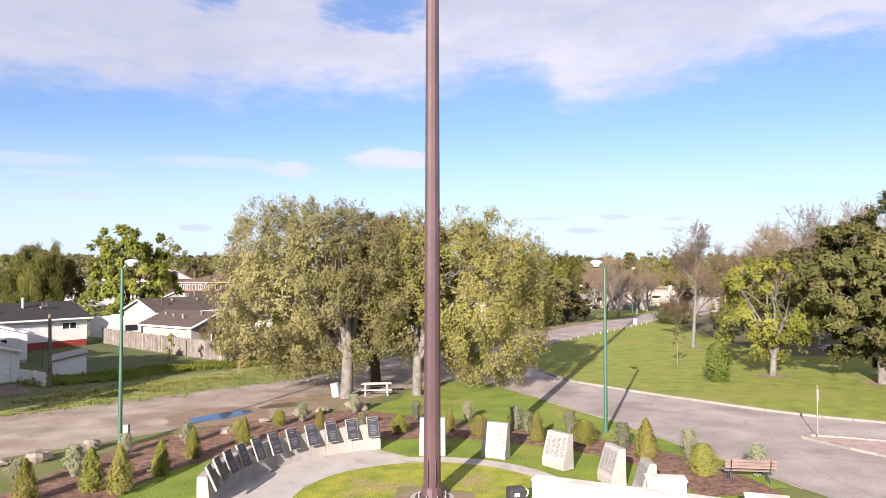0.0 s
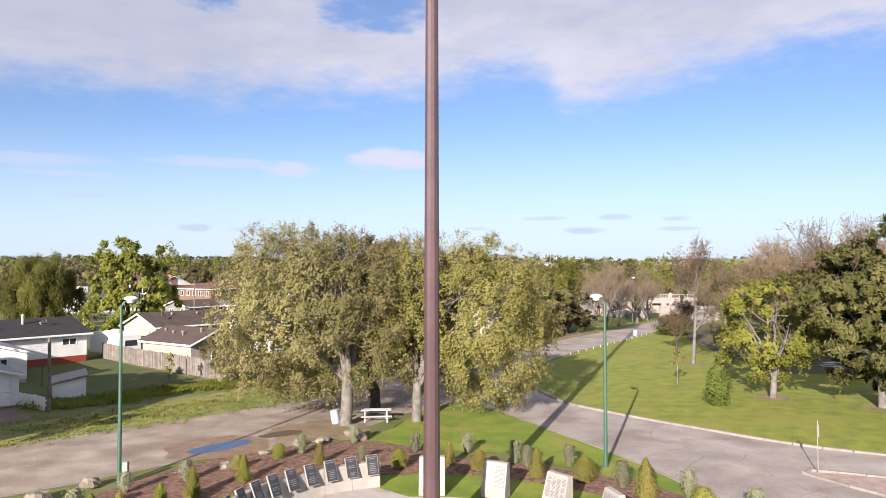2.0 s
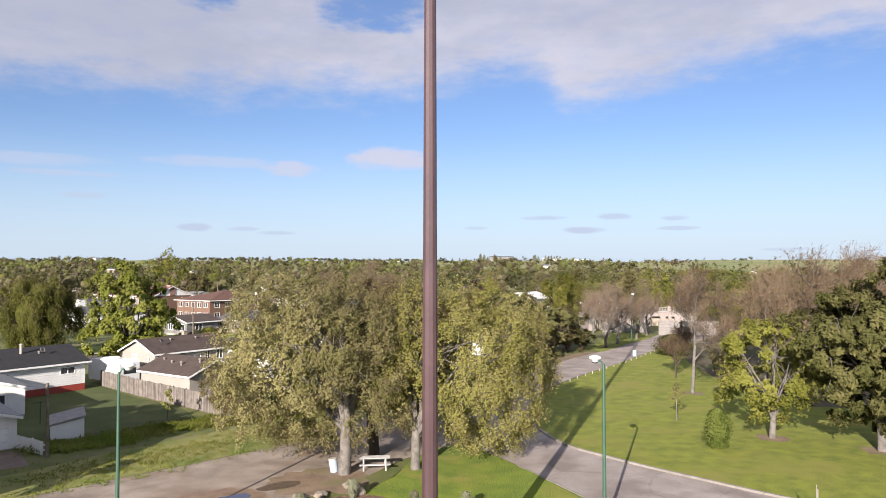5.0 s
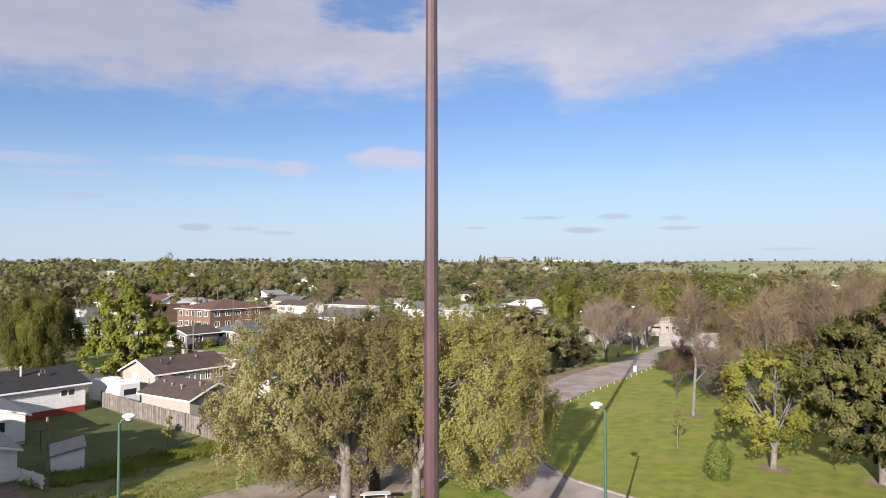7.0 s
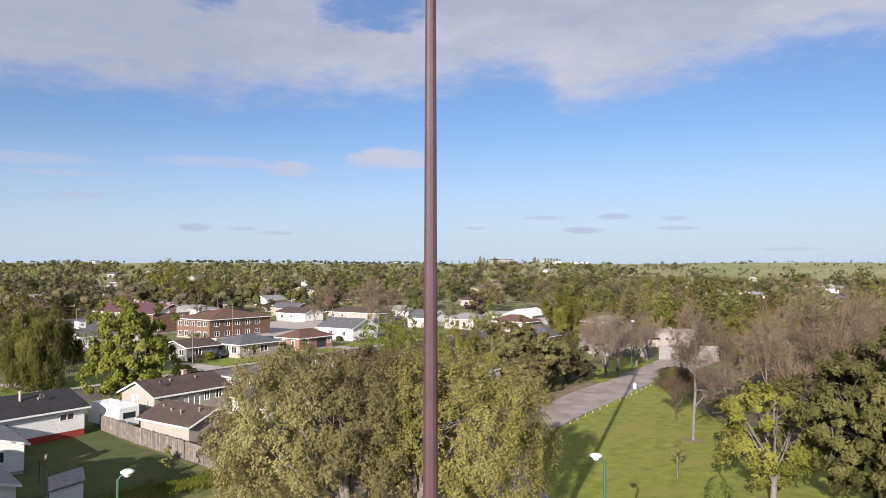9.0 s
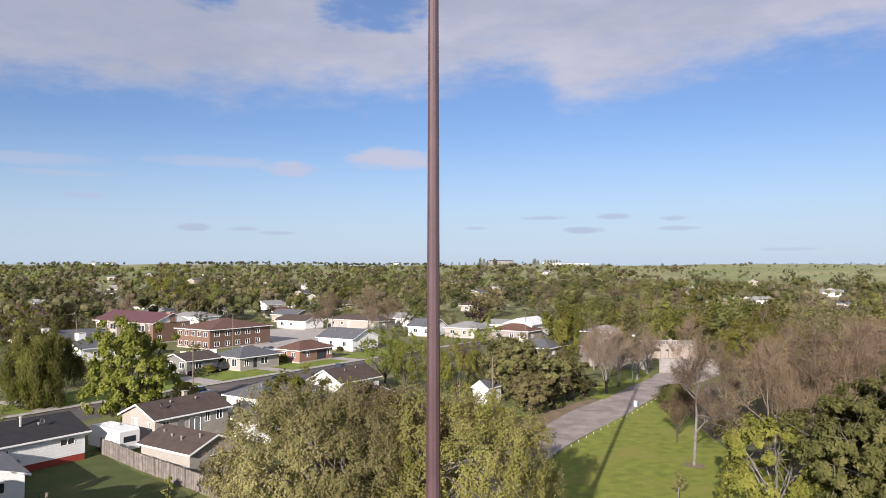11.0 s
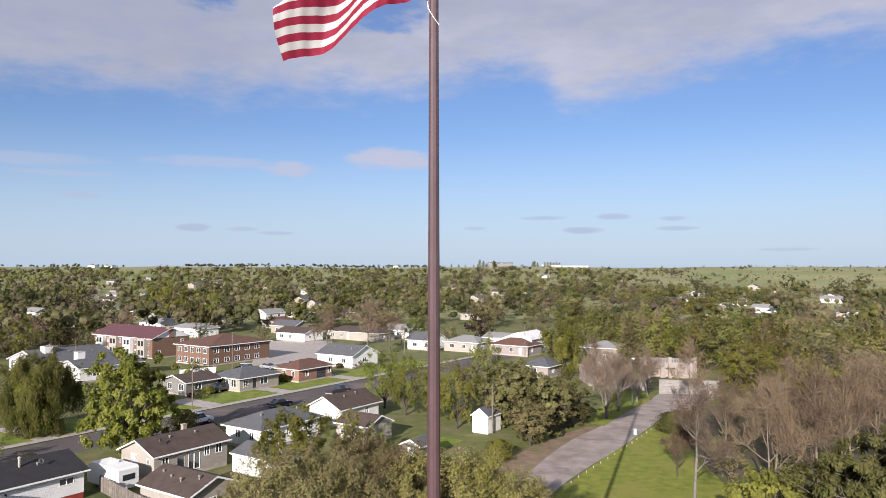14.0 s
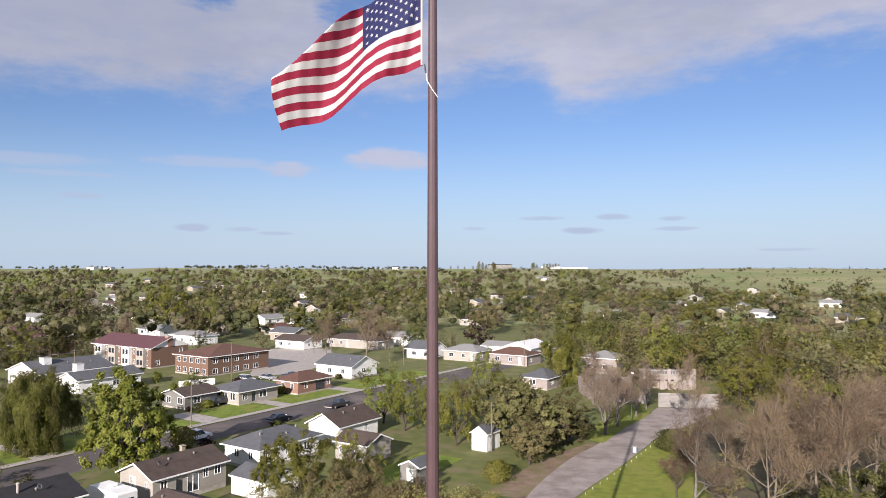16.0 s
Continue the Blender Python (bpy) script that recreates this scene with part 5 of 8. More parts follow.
for x, y, rot, L, W, e, pit, st, wl, rf, lb in (
        (-102.3, 268, ROT_V, 16, 9, 3.4, 0.36, "hip", "white", "light", "white house with pale hip roof"), (-59, 252, ROT_V, 14, 9, 3.0, 0.36, "gable", "white", "brown", "white ranch house with brown roof"),
        (-42, 258, ROT_V, 24, 9, 3.0, 0.34, "hip", "cream", "brown", "long cream ranch house with brown roof"), (-22, 262, ROT_V, 12, 8, 3.2, 0.4, "gable", "white", "light", "white house behind bare trees"),
        (0.5, 219, ROT_V, 12, 9, 3.1, 0.34, "hip", "cream", "light", "cream house with light grey hip roof"), (13.9, 210, ROT_V, 12.5, 9, 3.1, 0.36, "hip", "pink", "red", "pink brick house with red hip roof"),
        (13.0, 228, ROT_V, 13, 8, 3.4, 0.3, "gable", "white", "light", "white house with pale roof"), (26, 208, ROT_U, 12, 9, 4.6, 0.36, "gable", "white", "white", "tall white gabled house with white roof"),
        (-11, 223, ROT_V, 9, 8, 3.2, 0.5, "gable", "white", "grey", "white gabled house with grey roof"), (18.6, 166, ROT_V, 6.5, 9, 2.8, 0.36, "hip", "pink", "grey", "small pink brick house with blue-grey hip roof"),
        (-128, 300, ROT_V, 15, 9, 3, 0.36, "gable", "white", "light", "white house among trees"), (-70, 300, ROT_U, 13, 9, 3, 0.36, "hip", "cream", "red", "cream house among trees")):
    house(x, y, rot, L, W, e, pit, st, wl, rf, lb, openings=[o for o in ranch_w if o[1] + o[3] < (L if o[0] in "sn" else W) - 0.3], over=0.5)

# far roofs in the trees, three plain kinds
far_kinds = []
for i, (wl, rf, lb) in enumerate((("white", "light", "small white house far off among trees"), ("cream", "brown", "small cream house with brown roof far off"), ("tan", "grey", "small tan house with grey roof far off among trees"))):
    far_kinds.append(house(-300 - 30 * i, 420, ROT_V, 13, 8.5, 3.2, 0.42, "gable", wl, rf, lb, openings=[("s", 2.5, 1.1, 1.8, 1.2, "window"), ("s", 8, 1.1, 1.8, 1.2, "window")], over=0.5, group="far houses"))
# sight gaps: direction and distance of far houses as the camera sees them
FAR_SPOTS, SIGHT_GAPS = [], []
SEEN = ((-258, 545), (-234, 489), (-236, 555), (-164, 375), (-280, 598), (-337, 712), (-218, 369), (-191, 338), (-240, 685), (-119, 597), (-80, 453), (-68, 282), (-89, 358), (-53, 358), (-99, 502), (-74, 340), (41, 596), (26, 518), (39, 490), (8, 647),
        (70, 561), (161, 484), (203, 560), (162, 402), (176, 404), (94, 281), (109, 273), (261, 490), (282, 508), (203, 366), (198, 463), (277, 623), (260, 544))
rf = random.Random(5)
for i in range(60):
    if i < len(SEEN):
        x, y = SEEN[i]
        SIGHT_GAPS.append((math.degrees(math.atan2(x, y)), math.hypot(x, y), 0.7))
    else:
        d = rf.uniform(290, 900)
        a = radians(rf.uniform(-36, 14))
        x, y = d * math.sin(a), d * math.cos(a)
        if any(math.hypot(x - q, y - w) < 24 for q, w in FAR_SPOTS) or (y < 310 and -110 < x < 40):
            continue
    FAR_SPOTS.append((x, y))
    copy_thing(far_kinds[i % 3], pose(x, y, rise(x, y) - 0.1, 0, 0, rf.choice((ROT_U, ROT_V, ROT_V))))

# ---------------------------------------------------------------- trees


def quads_mesh(name, quads, mats, slots=None):
    """Loose four-sided blades, given as an array of n x 4 corners, as one mesh."""
    n = len(quads)
    me = bpy.data.meshes.new(name)
    me.vertices.add(4 * n)
    me.vertices.foreach_set("co", np.ascontiguousarray(quads, dtype=np.float32).ravel())
    me.loops.add(4 * n)
    me.loops.foreach_set("vertex_index", np.arange(4 * n))
    me.polygons.add(n)
    me.polygons.foreach_set("loop_start", np.arange(0, 4 * n, 4))
    if slots is not None:
        me.polygons.foreach_set("material_index", np.asarray(slots, dtype=np.int32))
    me.update(calc_edges=True)
    for m in mats:
        me.materials.append(m)
    return me


def leaf_quads(centres, normals, size, rng, stretch=1.0, hang=0.0):
    """A bent four-sided blade for each leaf or sprig, facing roughly along its normal."""
    n = len(centres)
    size = np.broadcast_to(size, (n,))[:, None] * rng.uniform(0.6, 1.35, (n, 1))
    up = rng.normal(size=(n, 3))
    up[:, 2] -= hang
    nm = normals / np.maximum(np.linalg.norm(normals, axis=1, keepdims=True), 1e-6)
    a = np.cross(nm, up)
    a /= np.maximum(np.linalg.norm(a, axis=1, keepdims=True), 1e-6)
    c = np.cross(a, nm) * stretch
    return np.stack([centres - c * size * 0.5, centres + a * size * 0.42 + nm * size * 0.1, centres + c * size * 0.5, centres - a * size * 0.42 + nm * size * 0.1], 1)


def twig_quads(start, end, width, rng):
    """Fine twigs: long thin blades from start to end."""
    d = end - start
    side = np.cross(d, rng.normal(size=d.shape))
    side /= np.maximum(np.linalg.norm(side, axis=1, keepdims=True), 1e-6)
    w = np.broadcast_to(width, (len(d),))[:, None]
    mid = (start + end) / 2 + rng.normal(size=d.shape) * np.linalg.norm(d, axis=1, keepdims=True) * 0.05
    return np.stack([start - side * w * 0.5, mid - side * w * 0.4, end, mid + side * w * 0.4], 1)


def leaf_mesh(name, centres, normals, size, mat, rng, stretch=1.0, hang=0.0):
    return quads_mesh(name, leaf_quads(centres, normals, size, rng, stretch, hang), [mat])


def clump_points(rng, blobs, per, shell=0.55, jitter=0.3):
    """Points scattered in the outer parts of many overlapping clumps; normals point out of the clump and up."""
    pts, nrm = [], []
    tot = sum(r ** 2 for *_, r in blobs)
    for x, y, z, r in blobs:
        n = max(4, int(per * r * r / tot))
        d = rng.normal(size=(n, 3))
        d /= np.linalg.norm(d, axis=1, keepdims=True)
        rad = r * (shell + (1 - shell) * rng.random((n, 1)) ** 0.6) * np.array([1, 1, 0.82])
        pts.append(np.array([x, y, z]) + d * rad)
        nrm.append(d + rng.normal(size=(n, 3)) * jitter + np.array([0, 0, 0.2]))
    return np.concatenate(pts), np.concatenate(nrm)


CUBE = [(x, y, z) for x in (-1, 0, 1) for y in (-1, 0, 1) for z in (-1, 0, 1) if (x, y, z) != (0, 0, 0)]
CUBE_FACES = []
for ax in range(3):
    for sd in (-1, 1):
        for u_ in (-1, 0):
            for v_ in (-1, 0):
                q_ = []
                for du, dv in ((0, 0), (1, 0), (1, 1), (0, 1)):
                    c_ = [0, 0, 0]
                    c_[ax], c_[(ax + 1) % 3], c_[(ax + 2) % 3] = sd, u_ + du, v_ + dv
                    q_.append(CUBE.index(tuple(c_)))
                CUBE_FACES.append(q_ if sd > 0 else q_[::-1])
CUBE_DIR = np.array(CUBE, float) / np.linalg.norm(np.array(CUBE, float), axis=1, keepdims=True)


def core_quads(rng, blobs, k=0.8):
    """The dense inside of leaf clumps: a lumpy hull in each, which the leaves stand out of."""
    out = []
    for x, y, z, r in blobs:
        p = np.array([x, y, z]) + CUBE_DIR * r * k * rng.uniform(0.75, 1.15, (len(CUBE_DIR), 1)) * np.array([1, 1, 0.85])
        out.append(p[np.array(CUBE_FACES)])
    return np.concatenate(out)


def limb(b, rng, start, way, length, r0, r1, bend=0.25, steps=5, sides=6, sag=0.0):
    p, d = np.array(start, float), np.array(way, float)
    d /= np.linalg.norm(d)
    pts, rad = [p.copy()], [r0]
    for i in range(steps):
        d = d + rng.normal(size=3) * bend * 0.4 + np.array([0, 0, -sag])
        d /= np.linalg.norm(d)
        p = p + d * length / steps
        pts.append(p.copy())
        rad.append(r0 + (r1 - r0) * (i + 1) / steps)
    b.tube(pts, rad, sides, caps=False)
    return pts


def waves(rng, n, scale):
    """A smooth random field, made of a few crossing waves."""
    K, ph = rng.normal(size=(n, 3)) * scale, rng.uniform(0, 2 * math.pi, n)
    return lambda P: np.sin(P @ K.T + ph).sum(1) / math.sqrt(n / 2)


def dome_meshes(seed, h, r, leaf, bark, sprays=2000, per=8, size=0.12, low=0.2, base=0.2, trunk=0.3, centre=(0, 0), flat=1.0, stretch=1.5, droop=0.0, lumps=0.12, holes=1.1, limbs=9,
                reach=0.15, depth=0.4, core=0.0, twig=0.02, shape=2.0, grain=1.0, hang=0.3, tuft=26, clump=0.115):
    """A full crown: lumpy dome of short leafy sprays with darker hollows between them, on a forked trunk whose limbs show in the gaps."""
    rng = np.random.default_rng(seed)
    b = Build()
    root = np.array(limb(b, rng, (0, 0, -0.1), (0.03, 0.0, 1), h * base, trunk, trunk * 0.82, 0.08, 4, 9)[-1])
    mid_z, half = h * (1 + low) / 2, h * (1 - low) / 2
    big, small, hole = waves(rng, 7, 2.3), waves(rng, 9, 5.5), waves(rng, 12, grain)
    size3 = np.array([r, r * flat, half])
    mid = np.array([centre[0], centre[1], mid_z])

    def hull(D):
        k = 1 + lumps * (0.62 * big(D) + 0.38 * small(D))
        wide = (np.abs(D[:, 0]) ** shape + np.abs(D[:, 1]) ** shape + np.abs(D[:, 2]) ** shape) ** (-1 / shape)
        return D * (np.clip(k, 0.6, 1.3) * wide)[:, None] * size3

    K = max(12, sprays // tuft)                               # leaf clumps over the dome, each of many sprays
    D = rng.normal(size=(K, 3))
    D /= np.linalg.norm(D, axis=1, keepdims=True)
    C = mid + hull(D) * (1 - depth * rng.random((K, 1)) ** 1.6)
    keep = (hole(C) > -holes) & (C[:, 2] > 0.3)
    D, C = D[keep], C[keep]
    rad = r * clump * rng.uniform(0.6, 1.3, (len(C), 1))
    pick = rng.integers(0, len(C), sprays)
    B = rng.normal(size=(sprays, 3))
    B /= np.linalg.norm(B, axis=1, keepdims=True)
    B *= rng.random((sprays, 1)) ** 0.45
    P = C[pick] + B * rad[pick] * np.array([1, 1, 1 + 0.5 * droop])
    D = D[pick] * 0.7 + B * 0.75
    D /= np.maximum(np.linalg.norm(D, axis=1, keepdims=True), 1e-6)
    n = len(P)
    way = D * 0.75 + rng.normal(size=(n, 3)) * 0.5
    way[:, 2] += 0.35 - droop * np.clip(0.75 - D[:, 2], 0, 1.4)
    way /= np.linalg.norm(way, axis=1, keepdims=True)
    length = r * reach * 0.6 * rng.uniform(0.55, 1.35, (n, 1))
    t = (np.arange(per) + 0.5) / per
    Q = P[:, None, :] + way[:, None, :] * (length * (t[None] - 0.35))[:, :, None]
    Q[:, :, 2] -= droop * 0.5 * length * t[None] ** 2
    Q = Q.reshape(-1, 3) + rng.normal(size=(n * per, 3)) * np.repeat(length, per, 0) * 0.16
    Q[:, 2] = np.maximum(Q[:, 2], 0.12)
    N = np.repeat(D, per, 0) * 1.1 + rng.normal(size=Q.shape) * 0.45 + np.array([0, 0, 0.25])
    quads, slots = [leaf_quads(Q, N, size, rng, stretch, hang)], [np.zeros(len(Q), int)]
    if core:
        W, Z = np.meshgrid(np.linspace(0, 2 * math.pi, 15), np.linspace(-0.97, 0.97, 9))
        c = np.sqrt(1 - Z * Z)
        G = np.stack([c * np.cos(W), c * np.sin(W), Z], 2)
        G = (mid + hull(G.reshape(-1, 3)) * core).reshape(G.shape)
        F = np.stack([G[:-1, :-1], G[:-1, 1:], G[1:, 1:], G[1:, :-1]], 2).reshape(-1, 4, 3)
        quads.append(F)
        slots.append(np.zeros(len(F), int))
    if twig:
        quads.append(twig_quads(P - way * length * 0.5, P + way * length * 0.75, twig, rng))
        slots.append(np.ones(n, int))
    for i in range(limbs):
        w = 2.4 * i + rng.uniform(-0.4, 0.4)
        d = np.array([[math.cos(w), math.sin(w), rng.uniform(-0.15, 0.95)]])
        d /= np.linalg.norm(d)
        e = mid + hull(d)[0] * rng.uniform(0.68, 0.86)
        m_ = root * 0.5 + e * 0.5 + np.array([0, 0, 0.06 * h]) + rng.normal(size=3) * 0.04 * r
        b.tube([root - np.array([0, 0, 0.3]), root * 0.78 + m_ * 0.22, root * 0.4 + m_ * 0.6 + rng.normal(size=3) * 0.03 * r, m_, e], [trunk * 0.62, trunk * 0.46, trunk * 0.32, trunk * 0.2, trunk * 0.05], 7, caps=False)
        for k in range(4):
            f_ = m_ + (e - m_) * rng.uniform(-0.3, 0.8)
            d2 = d + rng.normal(size=(1, 3)) * 0.45
            d2 /= np.linalg.norm(d2)
            g_ = mid + hull(d2)[0] * rng.uniform(0.75, 0.97)
            b.tube([f_, (f_ + g_) / 2 + rng.normal(size=3) * 0.03 * r, g_], [trunk * 0.13, trunk * 0.07, 0.012], 4, caps=False)
    return b.mesh("trunk", bark, True), quads_mesh("crown", np.concatenate(quads), [leaf, M["twig"]], np.concatenate(slots))


def bare_meshes(name, seed, h, r, leaf, bark, n_bud=900, size=0.13, base=0.3, trunk=0.25, levels=3, split=4, lean=(0, 0), twigs=2600, width=0.03, up=0.3):
    """A tree hardly in leaf: limbs that fork, a haze of fine twigs at their ends, and few buds."""
    rng = np.random.default_rng(seed)
    b = Build()
    limbs = []

    def grow(p, d, length, rad, level):
        pts = limb(b, rng, p, d, length, rad, rad * 0.6, 0.3 if level else 0.1, 4 if level < 2 else 3, (8, 5, 4, 3)[min(level, 3)])
        if level:
            limbs.append((pts, level))
        if level >= levels:
            return
        last = (pts[-1] - pts[-2]) / np.linalg.norm(pts[-1] - pts[-2])
        for i in range(split if level else split + 1):
            w = 2 * math.pi * (i + rng.uniform(0, 0.8)) / split
            side = np.array([math.cos(w), math.sin(w), rng.uniform(-0.2, 0.4)])
            spread_ = rng.uniform(0.4, 0.95)
            at_ = pts[-1] if i < 2 else pts[-1 - int(rng.integers(0, 3))]
            if level == 0 and i == 0:                         # the leader goes on upwards
                grow(pts[-1], last + side * 0.12, h * (1 - base) * 0.48, rad * 0.72, 1)
                continue
            keep = 0.8 if level else 0.45
            grow(at_, last * keep + side * spread_ + np.array([0, 0, up]), length * rng.uniform(0.55, 0.8) if level else h * (1 - base) * rng.uniform(0.38, 0.5), max(rad * rng.uniform(0.42, 0.6), 0.012), level + 1)

    grow(np.array([0, 0, -0.1]), np.array([lean[0], lean[1], 1.0]), h * base, trunk, 0)
    fork = h * base
    V2 = np.array(b.v)
    top = V2[:, 2].max()
    wide = np.percentile(np.hypot(V2[:, 0], V2[:, 1]), 97)

    def shape(P):
        P = np.array(P, float)
        g = np.clip((P[:, 2] - fork * 0.7) / (h * 0.25), 0, 1)[:, None]
        P[:, :2] *= 1 + (r * 0.86 / wide - 1) * g
        P[:, 2] = np.where(P[:, 2] > fork, fork + (P[:, 2] - fork) * (h * 0.94 - fork) / max(top - fork, 0.1), P[:, 2])
        return P

    b.v = [tuple(p) for p in shape(V2)]
    fine = [l for l in limbs if l[1] >= levels - 1]
    k = rng.integers(0, len(fine), twigs)
    st = np.empty((twigs, 3))
    dr = np.empty((twigs, 3))
    for i, q in enumerate(k):
        pts = shape(fine[q][0])
        j = rng.integers(1, len(pts))
        st[i] = pts[j - 1] + (pts[j] - pts[j - 1]) * rng.random()
        dr[i] = (pts[j] - pts[j - 1]) / max(np.linalg.norm(pts[j] - pts[j - 1]), 1e-6)
    dr = dr * 0.7 + rng.normal(size=(twigs, 3)) * 0.55 + np.array([0, 0, 0.25])
    dr /= np.linalg.norm(dr, axis=1, keepdims=True)
    en = st + dr * (r * 0.16 + rng.random((twigs, 1)) * r * 0.22)
    en[:, 2] = np.minimum(en[:, 2], h)
    half = twigs // 2
    dr2 = dr[:half] + rng.normal(size=(half, 3)) * 0.6
    st2 = (st[:half] + en[:half]) / 2
    en2 = st2 + dr2 * r * 0.12
    S, E = np.concatenate([st, st2]), np.concatenate([en, en2])
    tq = twig_quads(S, E, width, rng)
    kk = rng.integers(0, len(E), n_bud)
    bud = E[kk] + (S[kk] - E[kk]) * rng.random((n_bud, 1)) * 0.6 + rng.normal(size=(n_bud, 3)) * 0.08
    bq = leaf_quads(bud, rng.normal(size=(n_bud, 3)) + np.array([-0.2, -0.5, 0.4]), size, rng, 1.3)
    return b.mesh("trunk", bark, True), quads_mesh("crown", np.concatenate([bq, tq]), [leaf, M["twig"]], np.concatenate([np.zeros(len(bq), int), np.ones(len(tq), int)]))


def conifer_meshes(name, seed, h, r, leaf, bark, n_bough=260, per=14, size=0.32, low=0.05, trunk=0.2, shape=0.9, droop=0.25, thick=0.3):
    """A spruce or pine: boughs round a straight stem, each a fan of needle sprays that point outwards and up at the tip."""
    rng = np.random.default_rng(seed)
    b = Build()
    b.tube([(0, 0, -0.1), (0.05, 0, h * 0.4), (0, 0, h * 0.97)], [trunk, trunk * 0.7, 0.02], 7, caps=False)
    start, end = [], []
    for i in range(n_bough):
        t = low + (1 - low) * (i + rng.random()) / n_bough
        reach = r * (1 - t) ** shape * rng.uniform(0.55, 1.1) + 0.12
        if t < low + 0.1:
            reach *= 0.6 + 4 * (t - low)
        w = rng.uniform(0, 2 * math.pi)
        k = rng.random(per) ** 0.6
        side = rng.normal(size=per) * 0.15 * reach * (0.35 + k)
        x = np.cos(w) * reach * k - np.sin(w) * side
        y = np.sin(w) * reach * k + np.cos(w) * side
        z = h * t + reach * (0.2 * k - droop * k * k) + rng.normal(size=per) * 0.05 * reach
        p = np.stack([x, y, z], 1)
        d = np.stack([np.cos(w) - np.sin(w) * side / reach * 2, np.sin(w) + np.cos(w) * side / reach * 2, 0.8 + 0 * k], 1) + rng.normal(size=(per, 3)) * 0.5
        d /= np.linalg.norm(d, axis=1, keepdims=True)
        start.append(p)
        end.append(p + d * size * rng.uniform(0.7, 1.4, (per, 1)))
        if i % 3 == 0:
            b.tube([(0, 0, h * t), (np.cos(w) * reach * 0.8, np.sin(w) * reach * 0.8, h * t - droop * 0.3 * reach)], [0.04, 0.01], 3, caps=False)
    return b.mesh("trunk", bark, True), quads_mesh("crown", twig_quads(np.concatenate(start), np.concatenate(end), size * thick, rng), [leaf])


def shrub_meshes(seed, h, r, leaf, n_leaf=700, size=0.12, kind="cone"):
    """A garden shrub: stems, and sprays that stand up in a cone, a fountain or a mound."""
    rng = np.random.default_rng(seed)
    b = Build()
    pts, nrm = [], []
    for i in range(16):
        w, k = rng.uniform(0, 2 * math.pi), rng.uniform(0.2, 0.8)
        b.tube([(0, 0, -0.03), (r * k * 0.5 * math.cos(w), r * k * 0.5 * math.sin(w), h * 0.4), (r * k * math.cos(w) * 0.8, r * k * math.sin(w) * 0.8, h * rng.uniform(0.55, 0.85))],
               [0.02, 0.012, 0.004], 3, caps=False)
    t = rng.random(n_leaf) ** (1.25 if kind == "cone" else 0.9)
    w = rng.uniform(0, 2 * math.pi, n_leaf)
    lump = 1 + 0.26 * np.sin(w * 3 + seed) * np.sin(t * 9 + seed) + 0.14 * np.sin(w * 7 + t * 14 + seed) + rng.normal(size=n_leaf) * 0.2
    if kind == "cone":
        rad = r * np.minimum(1, 0.62 + t * 2.2) * np.clip(1 - t, 0, 1) ** 0.62 * lump
    elif kind == "fountain":
        rad = r * (0.35 + 0.75 * np.sin(np.clip(t * 1.15, 0, 1) * math.pi * 0.75)) * lump * rng.uniform(0.35, 1.1, n_leaf)
    else:
        rad = r * np.sqrt(np.clip(1 - (t * 2 - 0.9) ** 2 * 0.82, 0.02, 1)) * lump
    rad = rad * rng.uniform(0.4, 1.0, n_leaf) ** 0.45
    pts = np.stack([rad * np.cos(w), rad * np.sin(w), h * (0.03 + 0.97 * t)], 1)
    nrm = np.stack([np.cos(w), np.sin(w), 0.35 + 0.5 * t], 1) + rng.normal(size=(n_leaf, 3)) * 0.4
    return b.mesh("stem", M["twig"], True), leaf_mesh("foliage", pts, nrm, size, leaf, rng, 2.6 if kind != "mound" else 1.2, -1.6 if kind != "mound" else 0)


def plant(name, meshes, x, y, label, category="tree", group="", turn=0.0, scale=(1, 1, 1), z=0.0, parts=("trunk", "crown")):
    m = pose(x, y, z, 0, 0, turn) @ Matrix.Diagonal((*scale, 1))
    ob = thing(name, m, label, category, group)
    for nm, me in zip(parts, meshes):
        part(nm, me, None, ob)
    return ob

# ---------------------------------------------------------------- planting
# the old trees beside the drive
plant("willow_tree", dome_meshes(3, 12.4, 6.1, M["leaf_olive"], M["bark_pale"], 11500, 8, 0.11, 0.11, 0.26, 0.42, (-2.2, 2.2), 0.85, 1.4, 0.5, 0.09, 1.15, 12, 0.16, 0.38, 0, 0.034, 2.6, 0.75, 0.3, 24, 0.105), -6.3, 45.75,
      "broad old willow with olive-green twigs and pale trunk", turn=0)
plant("willow_tree", dome_meshes(8, 12.5, 5.2, M["leaf_olive"], M["bark_dark"], 6400, 8, 0.11, 0.28, 0.24, 0.45, (0.4, 1.2), 0.9, 1.4, 0.5, 0.10, 1.1, 12, 0.16, 0.38, 0, 0.034, 2.4, 0.75, 0.3, 24, 0.115), -4.8, 50.0,
      "tall willow with dark trunk and olive twigs")
plant("willow_tree", dome_meshes(5, 12.1, 6.0, M["leaf_willow"], M["bark_pale"], 11500, 8, 0.112, 0.085, 0.22, 0.34, (2.7, 2.8), 0.85, 1.4, 0.6, 0.10, 1.2, 11, 0.17, 0.38, 0, 0.03, 2.4, 0.75, 0.3, 24, 0.105), -1.75, 46.8,
      "leaning willow with yellow-green leaves reaching the lawn")
plant("tree", dome_meshes(15, 4.9, 3.5, M["leaf_olive"], M["bark_dark"], 2250, 9, 0.1, 0.06, 0.12, 0.16, (0, 0), 1, 1.4, 0.4, 0.14, 1.2, 6, 0.15, 0.6, 0), -18.2, 64.2, "rounded flowering shrub tree beside the drive")
